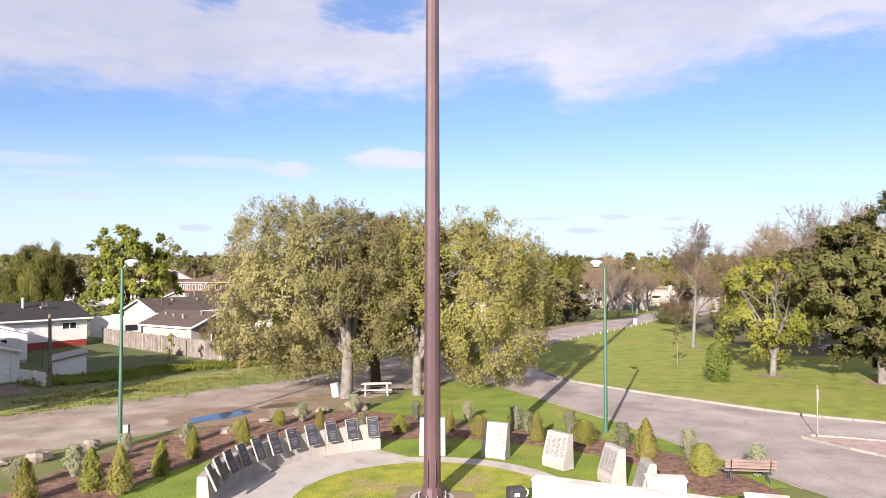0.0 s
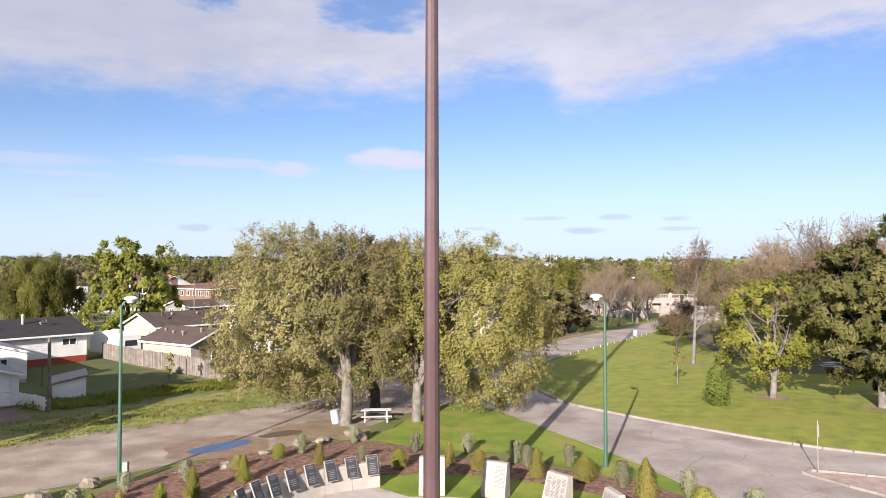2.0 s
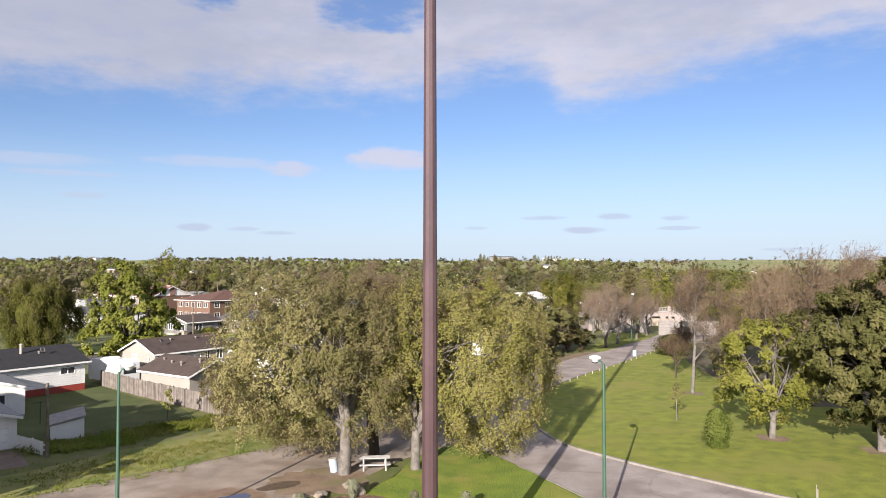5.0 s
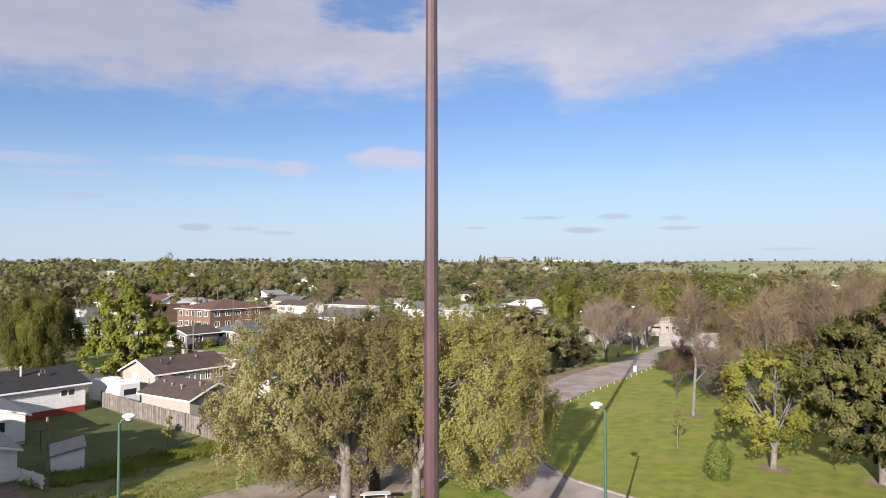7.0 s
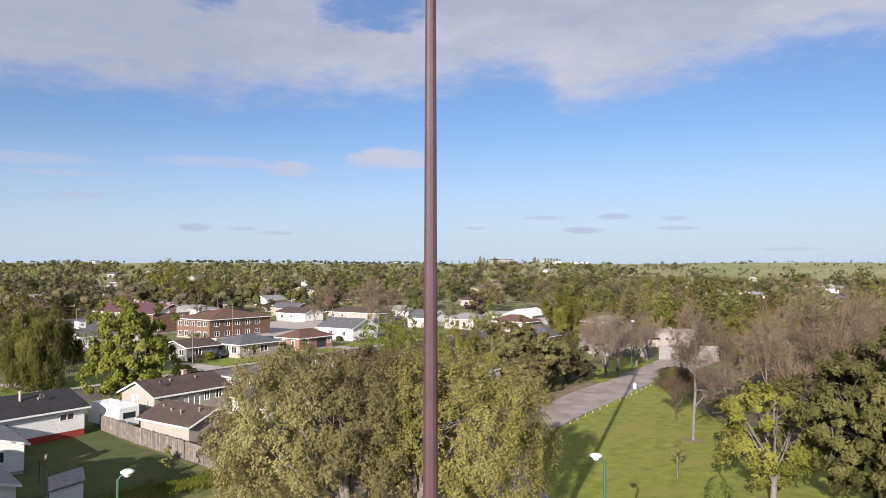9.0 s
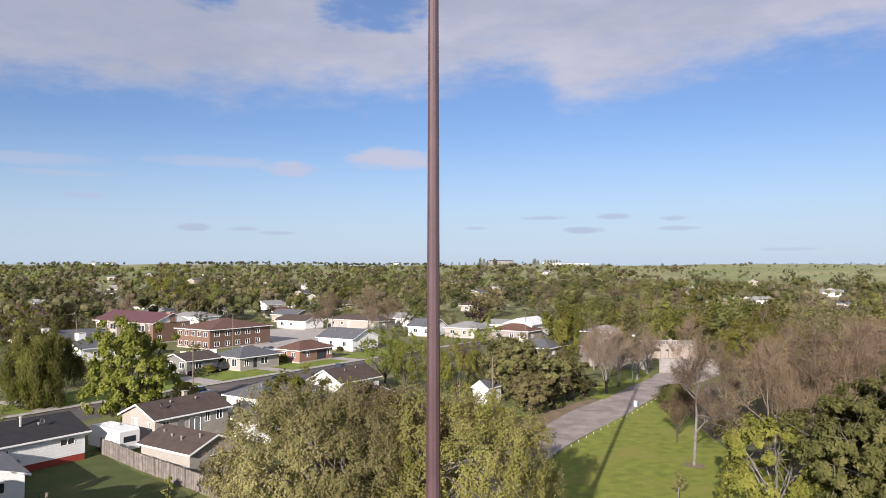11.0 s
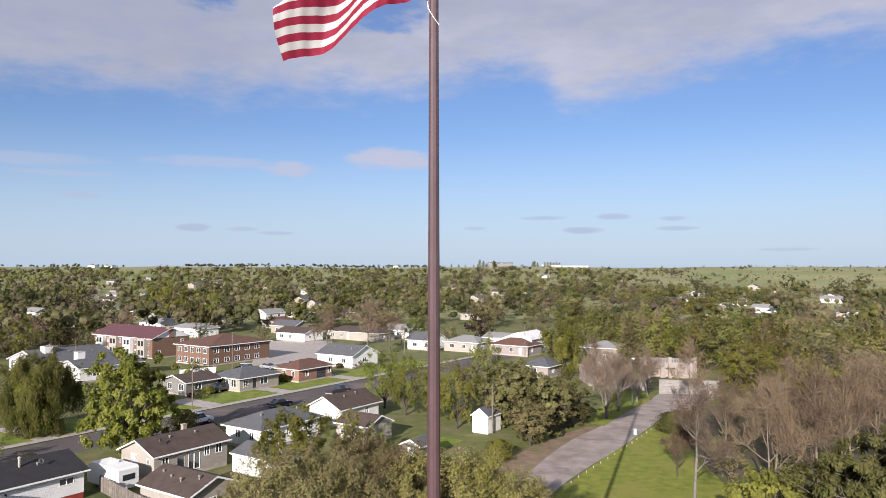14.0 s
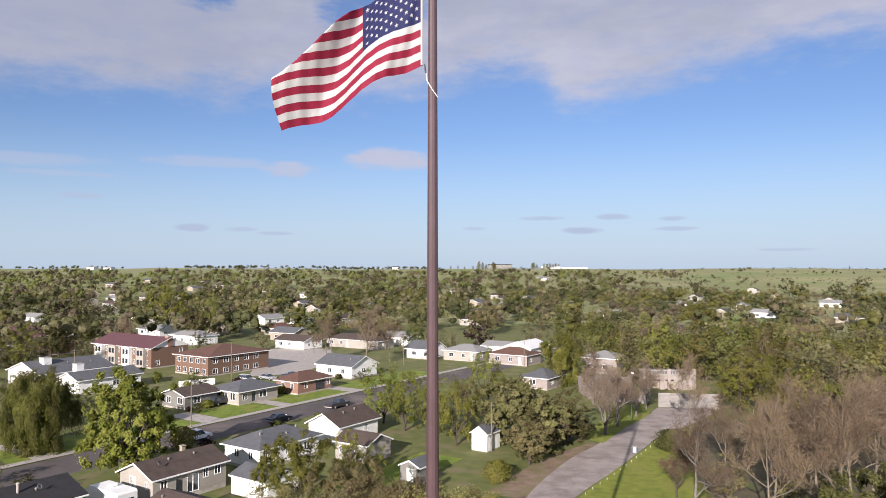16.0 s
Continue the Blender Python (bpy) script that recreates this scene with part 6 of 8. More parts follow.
plant("tree", dome_meshes(16, 10.2, 4.4, M["leaf_lime"], M["bark_dark"], 3450, 9, 0.13, 0.1, 0.15, 0.2, (0, 0), 1, 1.4, 0.4, 0.15, 1.1, 7, 0.15, 0.6, 0), -16.2, 77.0, "yellow-green tree behind the drive")
plant("tree", dome_meshes(17, 9.2, 4.2, M["leaf_olive"], M["bark_dark"], 3150, 9, 0.13, 0.1, 0.15, 0.2, (0, 0), 1, 1.4, 0.4, 0.15, 1.1, 7, 0.15, 0.6, 0), -9.5, 73.0, "olive-green tree behind the drive")
# the lawn's trees
plant("tree", dome_meshes(21, 9.0, 3.9, M["leaf_park"], M["bark_pale"], 3000, 8, 0.165, 0.22, 0.2, 0.27, (0, 0), 1, 1.2, 0.25, 0.13, 1.2, 10, 0.15, 0.45, 0, 0.02, 2.2, 1.0, 0.3, 28, 0.15), 25.55, 55.3, "leafy green tree with pale forked trunk on the lawn")
plant("pine_tree", dome_meshes(22, 13.2, 6.4, M["pine_needle"], M["bark_pale"], 9000, 9, 0.155, 0.12, 0.3, 0.34, (0, 0), 1, 2.4, -0.1, 0.14, 1.9, 14, 0.1, 0.62, 0, 0.0, 1.9, 0.9, -0.8, 26, 0.085), 31.6, 51.3, "large dark green pine with pale trunk on the lawn", "pine tree")
plant("bush", shrub_meshes(31, 2.9, 0.82, M["leaf_bush"], 4600, 0.12, "mound"), 20.15, 52.3, "dense egg-shaped green bush on the lawn", "bush", parts=("stem", "foliage"))
plant("sapling", dome_meshes(23, 3.6, 0.95, M["leaf_olive"], M["bark_pale"], 90, 6, 0.11, 0.4, 0.55, 0.05, (0, 0), 1, 1.3, 0.1, 0.2, 1.3, 0, 0.3, 0.7, 0, 0.014, 2.0, 1.6, 0.3, 6, 0.26), 20.25, 61.7, "thin staked young tree on the lawn", "tree")
plant("tree", bare_meshes("g", 24, 14.2, 2.9, M["leaf_brown"], M["bark_pale"], 2200, 0.12, 0.5, 0.2, 3, 5, twigs=3200, up=0.12), 26.4, 75.3, "tall pale-trunked tree hardly in leaf")
plant("tree", bare_meshes("g2", 25, 7.0, 2.6, M["leaf_brown"], M["bark_dark"], 2200, 0.13, 0.3, 0.12, 3, 4, twigs=1800), 28.0, 85.5, "small bare brown tree")
plant("bush", shrub_meshes(32, 3.2, 2.6, M["leaf_dark"], 4600, 0.2, "mound"), 35.2, 108.5, "low round dark green bush beside the road", "bush", parts=("stem", "foliage"))
plant("bush", shrub_meshes(33, 2.7, 1.7, M["leaf_green"], 3600, 0.18, "mound"), 7.2, 93.0, "round green bush by the road", "bush", parts=("stem", "foliage"))
plant("bush", shrub_meshes(34, 3.0, 1.4, M["leaf_green"], 2600, 0.18, "mound"), -13.7, 65, "green bush at the drive's far side", "bush", parts=("stem", "foliage"))
plant("sapling", dome_meshes(35, 2.9, 0.62, M["leaf_willow"], M["bark_mid"], 130, 6, 0.1, 0.28, 0.6, 0.05, (0, 0), 1, 1.4, 0.1, 0.15, 1.2, 0, 0.3, 0.6, 0, 0.012, 1.7, 2.0, 0.3, 8, 0.28), -24.0, 62.2, "slim yellow-green young tree by the fence", "tree")

KIND = ("leaf_green", "leaf_olive", "leaf_bright", "leaf_lime", "leaf_dark", "leaf_olive")
BARE = [bare_meshes("h%d" % i, 40 + i, 15.0, 4.3, M["leaf_brown"], M["bark_mid"], 1700, 0.12, 0.42, 0.17, 3, 4, twigs=2000, width=0.048, up=0.12) for i in range(3)]
BARE_M = [bare_meshes("hm%d" % i, 50 + i, 11.5, 4.6, M["leaf_mauve"], M["bark_pale"], 1500, 0.1, 0.26, 0.3, 3, 4, twigs=2600) for i in range(2)]
BROAD = [dome_meshes(60 + i, 11.0, 4.5, M[lf if lf != "leaf_bright" else "leaf_cotton"], M["bark_dark"], 1150, 7, 0.2, 0.1, 0.14, 0.25, (0, 0), 1, 1.2, 0.3, 0.17, 1.3, 7, 0.15, 0.6, 0, 0.03, 2.1, 0.9, 0.3, 14, 0.16) for i, lf in enumerate(KIND)]
FIR = [dome_meshes(70 + i, 10.0, 3.7, M["needle"], M["bark_dark"], 1900, 8, 0.165, 0.02, 0.1, 0.2, (0, 0), 1, 2.2, 0.1, 0.2, 1.2, 10, 0.14, 0.7, 0, 0, 1.5, 1.1, -0.5, 18, 0.15) for i in range(3)]
# lighter ones for the town beyond the street
BARE_FAR = [bare_meshes("hf%d" % i, 140 + i, 13.0, 4.4, M["leaf_brown"], M["bark_mid"], 500, 0.26, 0.24, 0.18, 2, 5, twigs=620, width=0.05) for i in range(3)]
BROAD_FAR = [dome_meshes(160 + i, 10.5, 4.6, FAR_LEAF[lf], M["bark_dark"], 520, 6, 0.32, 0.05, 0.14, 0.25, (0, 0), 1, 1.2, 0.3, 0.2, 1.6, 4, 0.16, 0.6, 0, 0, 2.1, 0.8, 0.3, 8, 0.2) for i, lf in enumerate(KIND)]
FIR_FAR = [conifer_meshes("pf%d" % i, 170 + i, 10.0, 3.4, M["needle"], M["bark_dark"], 90, 18, 0.7, 0.02, 0.2, 0.8, 0.14, 0.34) for i in range(2)]
PURPLE = dome_meshes(80, 9, 4.2, M["leaf_purple"], M["bark_dark"], 430, 6, 0.32, 0.06, 0.16, 0.22, (0, 0), 1, 1.2, 0.2, 0.17, 1.3, 4, 0.16, 0.55, 0, 0, tuft=8, clump=0.2)
WEEP = dome_meshes(82, 11.6, 5.3, M["leaf_shade"], M["bark_dark"], 5200, 11, 0.12, 0.03, 0.2, 0.4, (0, 0), 1, 3.4, 2.2, 0.15, 1.1, 9, 0.4, 0.42, 0.5, 0.02, 2.5, 0.8, 2.6, 22, 0.085)
WEEP_L = dome_meshes(83, 13.0, 4.9, M["leaf_green"], M["bark_dark"], 1000, 10, 0.2, 0.03, 0.2, 0.35, (0, 0), 1, 3.0, 2.0, 0.18, 1.1, 6, 0.4, 0.42, 0.4, 0, 2.3, 0.9, 0.9, 14, 0.12)
POPLAR = dome_meshes(84, 13.4, 5.2, M["leaf_cotton"], M["bark_dark"], 6000, 8, 0.25, 0.05, 0.12, 0.35, (0, 0), 1, 1.2, 0.15, 0.11, 1.8, 12, 0.13, 0.5, 0, 0.025, 2.7, 0.85, 0.3, 22, 0.105)


def tree_at(meshes, x, y, s, turn, label, group="", wide=1.0, category="tree"):
    return plant("tree", meshes, x, y, label, category, group, turn, (s * wide, s * wide, s), rise(x, y))


# leafless grove to the right of the lawn
for i, (x, y, s, w) in enumerate(((34.9, 76.5, 0.92, 1.0), (36.0, 77.6, 0.95, 1.0), (41.0, 78.0, 1.08, 1.05), (42.8, 76.2, 1.0, 0.95), (44.6, 77.8, 1.1, 1.0), (49.5, 82.5, 1.05, 1.1), (35.8, 91, 0.82, 1.0), (46.5, 93, 0.95, 1.1),
                                  (54, 86, 1.0, 1.1), (42.5, 122, 0.92, 0.9), (51, 74, 0.95, 1.0), (40.5, 88, 0.85, 1.1), (57, 96, 1.0, 1.1), (62, 88, 1.0, 1.2))):
    tree_at(BARE[i % 3], x, y, s, i * 77, "leafless brownish park tree with pale trunk", "leafless park trees", w)
for i, (x, y, s) in enumerate(((27.3, 119.2, 1.0), (30.8, 125.5, 0.98), (36.5, 134, 0.85), (33, 141, 0.8), (40.5, 141.5, 0.9), (31, 146.5, 0.8))):
    tree_at(BARE_M[i % 2], x, y, s, i * 130, "grey-mauve leafless tree with white trunk beside the road", "pale trees by the gate")
for i, (x, y, s, w) in enumerate(((12.3, 101.0, 0.74, 1.45), (16.2, 107.0, 0.86, 1.3), (19.4, 111.6, 0.74, 1.45), (15.0, 112.5, 0.95, 1.2), (9.4, 113.0, 1.12, 1.25), (13, 124, 0.95, 1.25), (20.5, 119, 0.8, 1.2), (22.2, 114.2, 0.42, 1.6))):
    tree_at(FIR[i % 3], x, y, s, i * 50, "olive-green spreading spruce with boughs to the ground", "spruces by the park road", w, "spruce")
for i, (k, x, y, s, w) in enumerate(((2, 2.2, 112, 0.9, 0.85), (2, -6.5, 122, 0.95, 1.0), (2, -10.5, 128, 0.92, 1.0), (2, 9.0, 142, 1.05, 0.75), (0, -1.5, 118, 0.85, 1), (3, -12.5, 93, 0.62, 0.9), (3, -9.0, 90.5, 0.5, 0.9), (5, 4.5, 128, 0.8, 1),
                                     (0, 52, 108, 0.9, 1.2), (3, 60, 124, 1.05, 1.2), (3, 66, 112, 1.0, 1.2), (1, 33.5, 84, 0.5, 1.0), (4, 50, 100, 0.7, 1.2), (3, 57, 136, 1.0, 1.2), (4, 46, 84, 0.42, 1.3), (1, 40, 83, 0.4, 1.3), (4, 60, 82, 0.5, 1.4))):
    tree_at(BROAD[k], x, y, s, i * 61, "leafy tree between the road and the houses" if x < 30 else "leafy tree of the park's edge", "trees by the houses" if x < 30 else "park trees in leaf", w)
tree_at(WEEP, -61.5, 108, 1.0, 0, "dark weeping willow by the street")
tree_at(POPLAR, -41.9, 95.5, 1.03, 0, "large bright green cottonwood by the street")
tree_at(WEEP_L, 28.3, 168, 0.95, 30, "light green weeping willow")
plant("bush", shrub_meshes(36, 3.2, 2.0, M["leaf_gold"], 1800, 0.25, "mound"), -40.2, 110.5, "yellow-green bush at the kerb", "bush", parts=("stem", "foliage"))

# trees of the town, near to far
rt = random.Random(9)
HOUSES = [(o.matrix_basis.translation.x, o.matrix_basis.translation.y) for o in scene.objects if o.parent is None and o.name.split(".")[0] in ("house", "apartment_block", "townhouse", "garage", "shed")]


def clear_of(x, y, gap):
    a = (Vector((x, y)) - Vector((-45.8, 120.0))).dot(U)
    c = (Vector((x, y)) - Vector((-45.8, 120.0))).dot(V)
    if -12 < c < 13 and y < 235:
        return False
    return all(math.hypot(x - hx - 3, y - hy - 3) > gap for hx, hy in HOUSES)


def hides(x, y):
    """Whether a tall tree here would hide a far house from the camera's view."""
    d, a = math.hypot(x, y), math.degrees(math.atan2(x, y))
    return any(abs(a - qa) < qw and 0.8 * qd < d < qd + 6 for qa, qd, qw in SIGHT_GAPS)


count = 0
for i in range(1600):
    d = 135 + 125 * rt.random() ** 0.8
    a = radians(rt.uniform(-36, 36))
    x, y = d * math.sin(a), d * math.cos(a)
    right = x > 30 and y > 100
    if not clear_of(x, y, 11) or (not right and rt.random() < 0.3) or (10 < x < 62 and y < 175) or (-4 < x < 37 and 138 < y < 236):
        continue
    if -112 < x < 2 and 132 < y < 262 and not (y > 236 and rt.random() < 0.35):
        continue
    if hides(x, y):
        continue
    count += 1
    if count > 135:
        break
    k = rt.random()
    s, tn = rt.uniform(0.62, 1.1), rt.uniform(0, 360)
    if right:
        s *= 1.15
    if right:
        if k < 0.30:
            tree_at(BARE_FAR[i % 3], x, y, s * 0.9, tn, "brownish tree hardly in leaf in the park", "park woods", 1.2)
        elif k < 0.45:
            tree_at(FIR_FAR[i % 2], x, y, s * 1.1, tn, "dark conifer in the park woods", "park woods", 1.2)
        else:
            tree_at(BROAD_FAR[rt.choice((0, 2, 3, 3, 1, 1))], x, y, s * 1.05, tn, "leafy green tree of the park woods", "park woods", 1.15)
    else:
        if k < 0.22:
            tree_at(BARE_FAR[i % 3], x, y, s * 0.78, tn, "bare brownish street tree", "town trees", 1.2)
        elif k < 0.34:
            tree_at(FIR_FAR[i % 2], x, y, s * 1.1, tn, "dark conifer between houses", "town trees", 1.15)
        elif k < 0.38:
            tree_at(PURPLE, x, y, s, tn, "dark purple-leaved tree between houses", "town trees")
        else:
            tree_at(BROAD_FAR[rt.choice((0, 1, 2, 4, 3, 5, 1))], x, y, s, tn, "leafy tree between houses", "town trees", 1.1)
# trees that stand out in the town
for k, x, y, s, w, lb in ((FIR[0], -92, 268, 1.5, 0.9, "tall dark spruce before a pale house"), (BARE[0], -34.5, 214, 1.0, 1.3, "bare brown tree by the paved lot"), (BARE[1], -22, 208, 1.1, 1.35, "bare brown tree by the paved lot"),
                          (BARE[2], -15.8, 214, 0.9, 1.1, "bare brown tree by the paved lot"), (BROAD[4], -121, 225, 0.95, 1.1, "dark rounded tree before the townhouses"), (BARE[0], -104, 236, 0.8, 1.2, "bare brown tree behind the townhouses"),
                          (BROAD[3], 84, 181, 1.0, 1.3, "yellow-green park tree in new leaf"), (BROAD[3], 100, 176, 0.95, 1.4, "yellow-green park tree in new leaf"), (BROAD[3], 70, 160, 0.95, 1.3, "yellow-green park tree in new leaf"),
                          (BROAD[0], 62, 141, 0.9, 1.3, "green park tree in new leaf"), (BROAD[3], 80, 146, 0.85, 1.3, "yellow-green park tree in new leaf"), (BROAD[0], 92, 158, 0.9, 1.3, "green park tree in new leaf"),
                          (BROAD[2], -124, 322, 1.95, 1.0, "tall bright green tree rising over the town"), (BROAD[2], -96, 300, 1.3, 1.1, "bright green tree in the town"), (BROAD[1], -6, 330, 1.5, 1.2, "pale olive tree in the town"), (BROAD[1], 18, 300, 1.35, 1.2, "pale olive tree in the town"), (FIR[0], -48, 300, 1.7, 1.1, "tall dark spruce in the town"), (PURPLE, -181, 337, 1.3, 1.3, "dark purple-leaved tree in the town"), (BROAD[3], 108, 297, 1.35, 1.2, "large yellow-green tree in the town"), (FIR[1], 76, 130, 0.8, 1.3, "dark conifer of the park")):
    tree_at(k, x, y, s, x * 13, lb, "", w)
for k, x, y, s, w in ((4, 214, 597, 1.5, 1.1), (4, 291, 594, 1.4, 1.1), (3, 116, 318, 1.15, 1.25), (4, 197, 418, 1.0, 1.0), (3, 83, 178, 1.05, 1.25), (4, 384, 648, 1.2, 1.2), (4, 316, 566, 1.2, 1.3), (3, 103, 196, 1.0, 1.3), (3, 120, 205, 1.0, 1.3), (0, 70, 186, 0.95, 1.2),
                      (4, -178, 345, 1.2, 1.2), (4, -154, 322, 1.15, 1.2), (4, -165, 330, 1.0, 1.2)):
    tree_at(BROAD_FAR[k], x, y, s, x * 17, "rounded dark tree at the edge of the town" if k == 4 else "leafy yellow-green park tree", "single far trees", w)


for k, x, y, s, w, lb in ((1, -108, 216, 0.7, 1.0, "brownish-olive tree beside the townhouses"), (4, -103, 207, 0.55, 1.3, "dark rounded tree beside the townhouses"), (5, -82, 210, 0.42, 1.3, "low olive tree by the apartment block"),
                          (4, -74, 144, 0.26, 2.2, "dark hedge-like bush by a driveway"), (4, -69, 141, 0.24, 2.0, "dark hedge-like bush by a driveway"), (2, -46.6, 137, 0.2, 1.5, "small green bush before a bungalow"), (4, -90, 150, 0.5, 1.3, "dark garden tree by a white house"),
                          (4, -58, 168, 0.24, 2.0, "dark bush behind a bungalow"), (0, -62, 178, 0.22, 2.0, "green bush beside the apartment block"), (4, -20, 178, 0.22, 2.2, "dark bush beside a white house"), (2, -8, 172, 0.3, 1.5, "green bush beside a white house"),
                          (4, -3, 216, 0.3, 1.6, "dark bush before a cream house"), (2, 10, 206, 0.32, 1.1, "small green tree before a cream house"), (4, -84, 247, 0.6, 1.2, "dark tree behind the apartment block"), (1, -62, 247, 0.62, 1.2, "olive tree behind the apartment block"),
                          (4, -46, 268, 0.7, 1.2, "dark tree behind a ranch house"), (1, 2, 238, 0.75, 1.2, "olive tree behind a cream house"), (0, -9, 240, 0.8, 1.2, "green tree behind a white house"), (5, 30, 232, 0.9, 1.2, "olive tree behind a white house"),
                          (1, -126, 236, 0.7, 1.1, "olive tree between the townhouses"), (0, -58, 92, 0.3, 1.6, "green bush in a garden"), (4, -50, 86, 0.28, 1.7, "dark bush behind a white house")):
    tree_at(BROAD_FAR[k], x, y, s, x * 29, lb, "garden trees", w)


def far_woods(name, n, d0, d1, a0, a1, leaf, seed, per, size, label, hgt=(5, 10), open_land=-0.12, grain=0.012, edge=0.0, lobes=5, core=0.4):
    """Woods beyond counting, as one mesh: rounded crowns of several lobes, rough with leaf clumps."""
    rng = np.random.default_rng(seed)
    pts, nrm, cores = [], [], []
    for i in range(n):
        d = math.sqrt(rng.uniform(d0 * d0, d1 * d1))
        a = radians(rng.uniform(a0, a1))
        x, y = d * math.sin(a), d * math.cos(a)
        if noise.noise(Vector((x * grain, y * grain, 3.3))) < open_land + edge * max(0.0, (math.degrees(a) - 2) / 14) or any(math.hypot(x - q, y - w) < 12 for q, w in FAR_SPOTS):
            continue
        h = rng.uniform(*hgt) * (0.7 if rng.random() < 0.25 else 1.0)
        if -112 < x < 45 and y < 272:
            continue
        # trees thinned and lowered here to fit the camera's view of far houses
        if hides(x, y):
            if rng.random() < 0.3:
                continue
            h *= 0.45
        r = h * rng.uniform(0.42, 0.62)
        z0 = rise(x, y)
        bl = [(x, y, z0 + h * 0.58, r * 0.8)]
        for j in range(lobes):
            w = rng.uniform(0, 2 * math.pi)
            k = rng.uniform(0.35, 0.68) * r
            bl.append((x + k * math.cos(w), y + k * math.sin(w), z0 + h * rng.uniform(0.32, 0.82), r * rng.uniform(0.42, 0.64)))
        p_, n_ = clump_points(rng, bl, per, 0.55, 0.25)
        pts.append(p_)
        nrm.append(n_ + np.array([0, 0, 0.3]))
        cores.append(core_quads(rng, bl, core))
    me = quads_mesh(name, np.concatenate(cores + [leaf_quads(np.concatenate(pts), np.concatenate(nrm), size, rng)]), [leaf])
    tagged(new(name, me), label, "woods", kind="stuff")


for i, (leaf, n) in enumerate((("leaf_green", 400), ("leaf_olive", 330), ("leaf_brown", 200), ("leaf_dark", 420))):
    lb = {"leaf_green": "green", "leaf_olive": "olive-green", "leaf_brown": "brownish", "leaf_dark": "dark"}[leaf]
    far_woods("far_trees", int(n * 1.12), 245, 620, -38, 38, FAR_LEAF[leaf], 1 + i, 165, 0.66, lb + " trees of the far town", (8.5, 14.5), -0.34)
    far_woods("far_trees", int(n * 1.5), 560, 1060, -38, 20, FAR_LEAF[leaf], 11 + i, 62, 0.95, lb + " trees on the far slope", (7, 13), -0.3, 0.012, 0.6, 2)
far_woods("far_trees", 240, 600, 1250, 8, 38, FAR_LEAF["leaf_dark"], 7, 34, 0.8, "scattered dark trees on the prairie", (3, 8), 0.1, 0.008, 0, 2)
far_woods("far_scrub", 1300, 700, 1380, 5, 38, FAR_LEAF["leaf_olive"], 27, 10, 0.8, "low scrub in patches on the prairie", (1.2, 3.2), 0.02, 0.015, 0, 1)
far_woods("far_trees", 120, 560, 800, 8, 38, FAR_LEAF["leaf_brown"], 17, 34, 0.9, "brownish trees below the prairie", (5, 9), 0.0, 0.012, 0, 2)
far_woods("ridge_trees", 260, 1330, 1480, -20, -1, M["leaf_dark"], 8, 40, 1.6, "dark row of trees on the ridge", (4, 8), lobes=2)
far_woods("ridge_trees", 110, 1330, 1500, -38, -24, M["leaf_dark"], 9, 40, 1.6, "dark trees on the ridge", (3, 6.5), lobes=2)

# long buildings and firs on the ridge
for x0, x1, y, h, wl, rf, lb in ((92, 139, 1400, 8.0, "grey", "black", "long dark building on the ridge"), (196, 232, 1390, 3.6, "white", "white", "long white building on the ridge"), (236, 286, 1390, 2.4, "white", "white", "low white sheds on the ridge"),
                                 (-96, -84, 1380, 5, "white", "black", "white house on the ridge"), (-575, -564, 1150, 4, "white", "light", "white house on the far slope"), (-548, -536, 1150, 4, "white", "light", "white house on the far slope")):
    ob = house(x0, y, 0, x1 - x0, 14, h, 0.2, "gable", wl, rf, lb, openings=[("s", 3 + 5 * i, 1, 2, 1.4, "window") for i in range(int((x1 - x0 - 4) / 5))], over=0.6, name="ridge_building", category="building")
    ob.location.z = rise((x0 + x1) / 2, y) - 0.3
for x, s in ((74, 1.5), (80, 1.25), (88, 0.9), (97, 1.0), (101, 1.3), (105, 1.1), (178, 1.1), (182, 1.2), (186, 0.9), (200, 1.0), (206, 0.95), (212, 1.0), (218, 0.9), (224, 1.0), (230, 0.9), (-8, 0.5), (18, 0.6), (32, 0.6), (45, 0.5), (62, 0.6)):
    tree_at(FIR_FAR[0], x, 1385 + (x * 7) % 20, s, x * 31, "dark fir on the ridge", "firs on the ridge", 1.2, "fir")

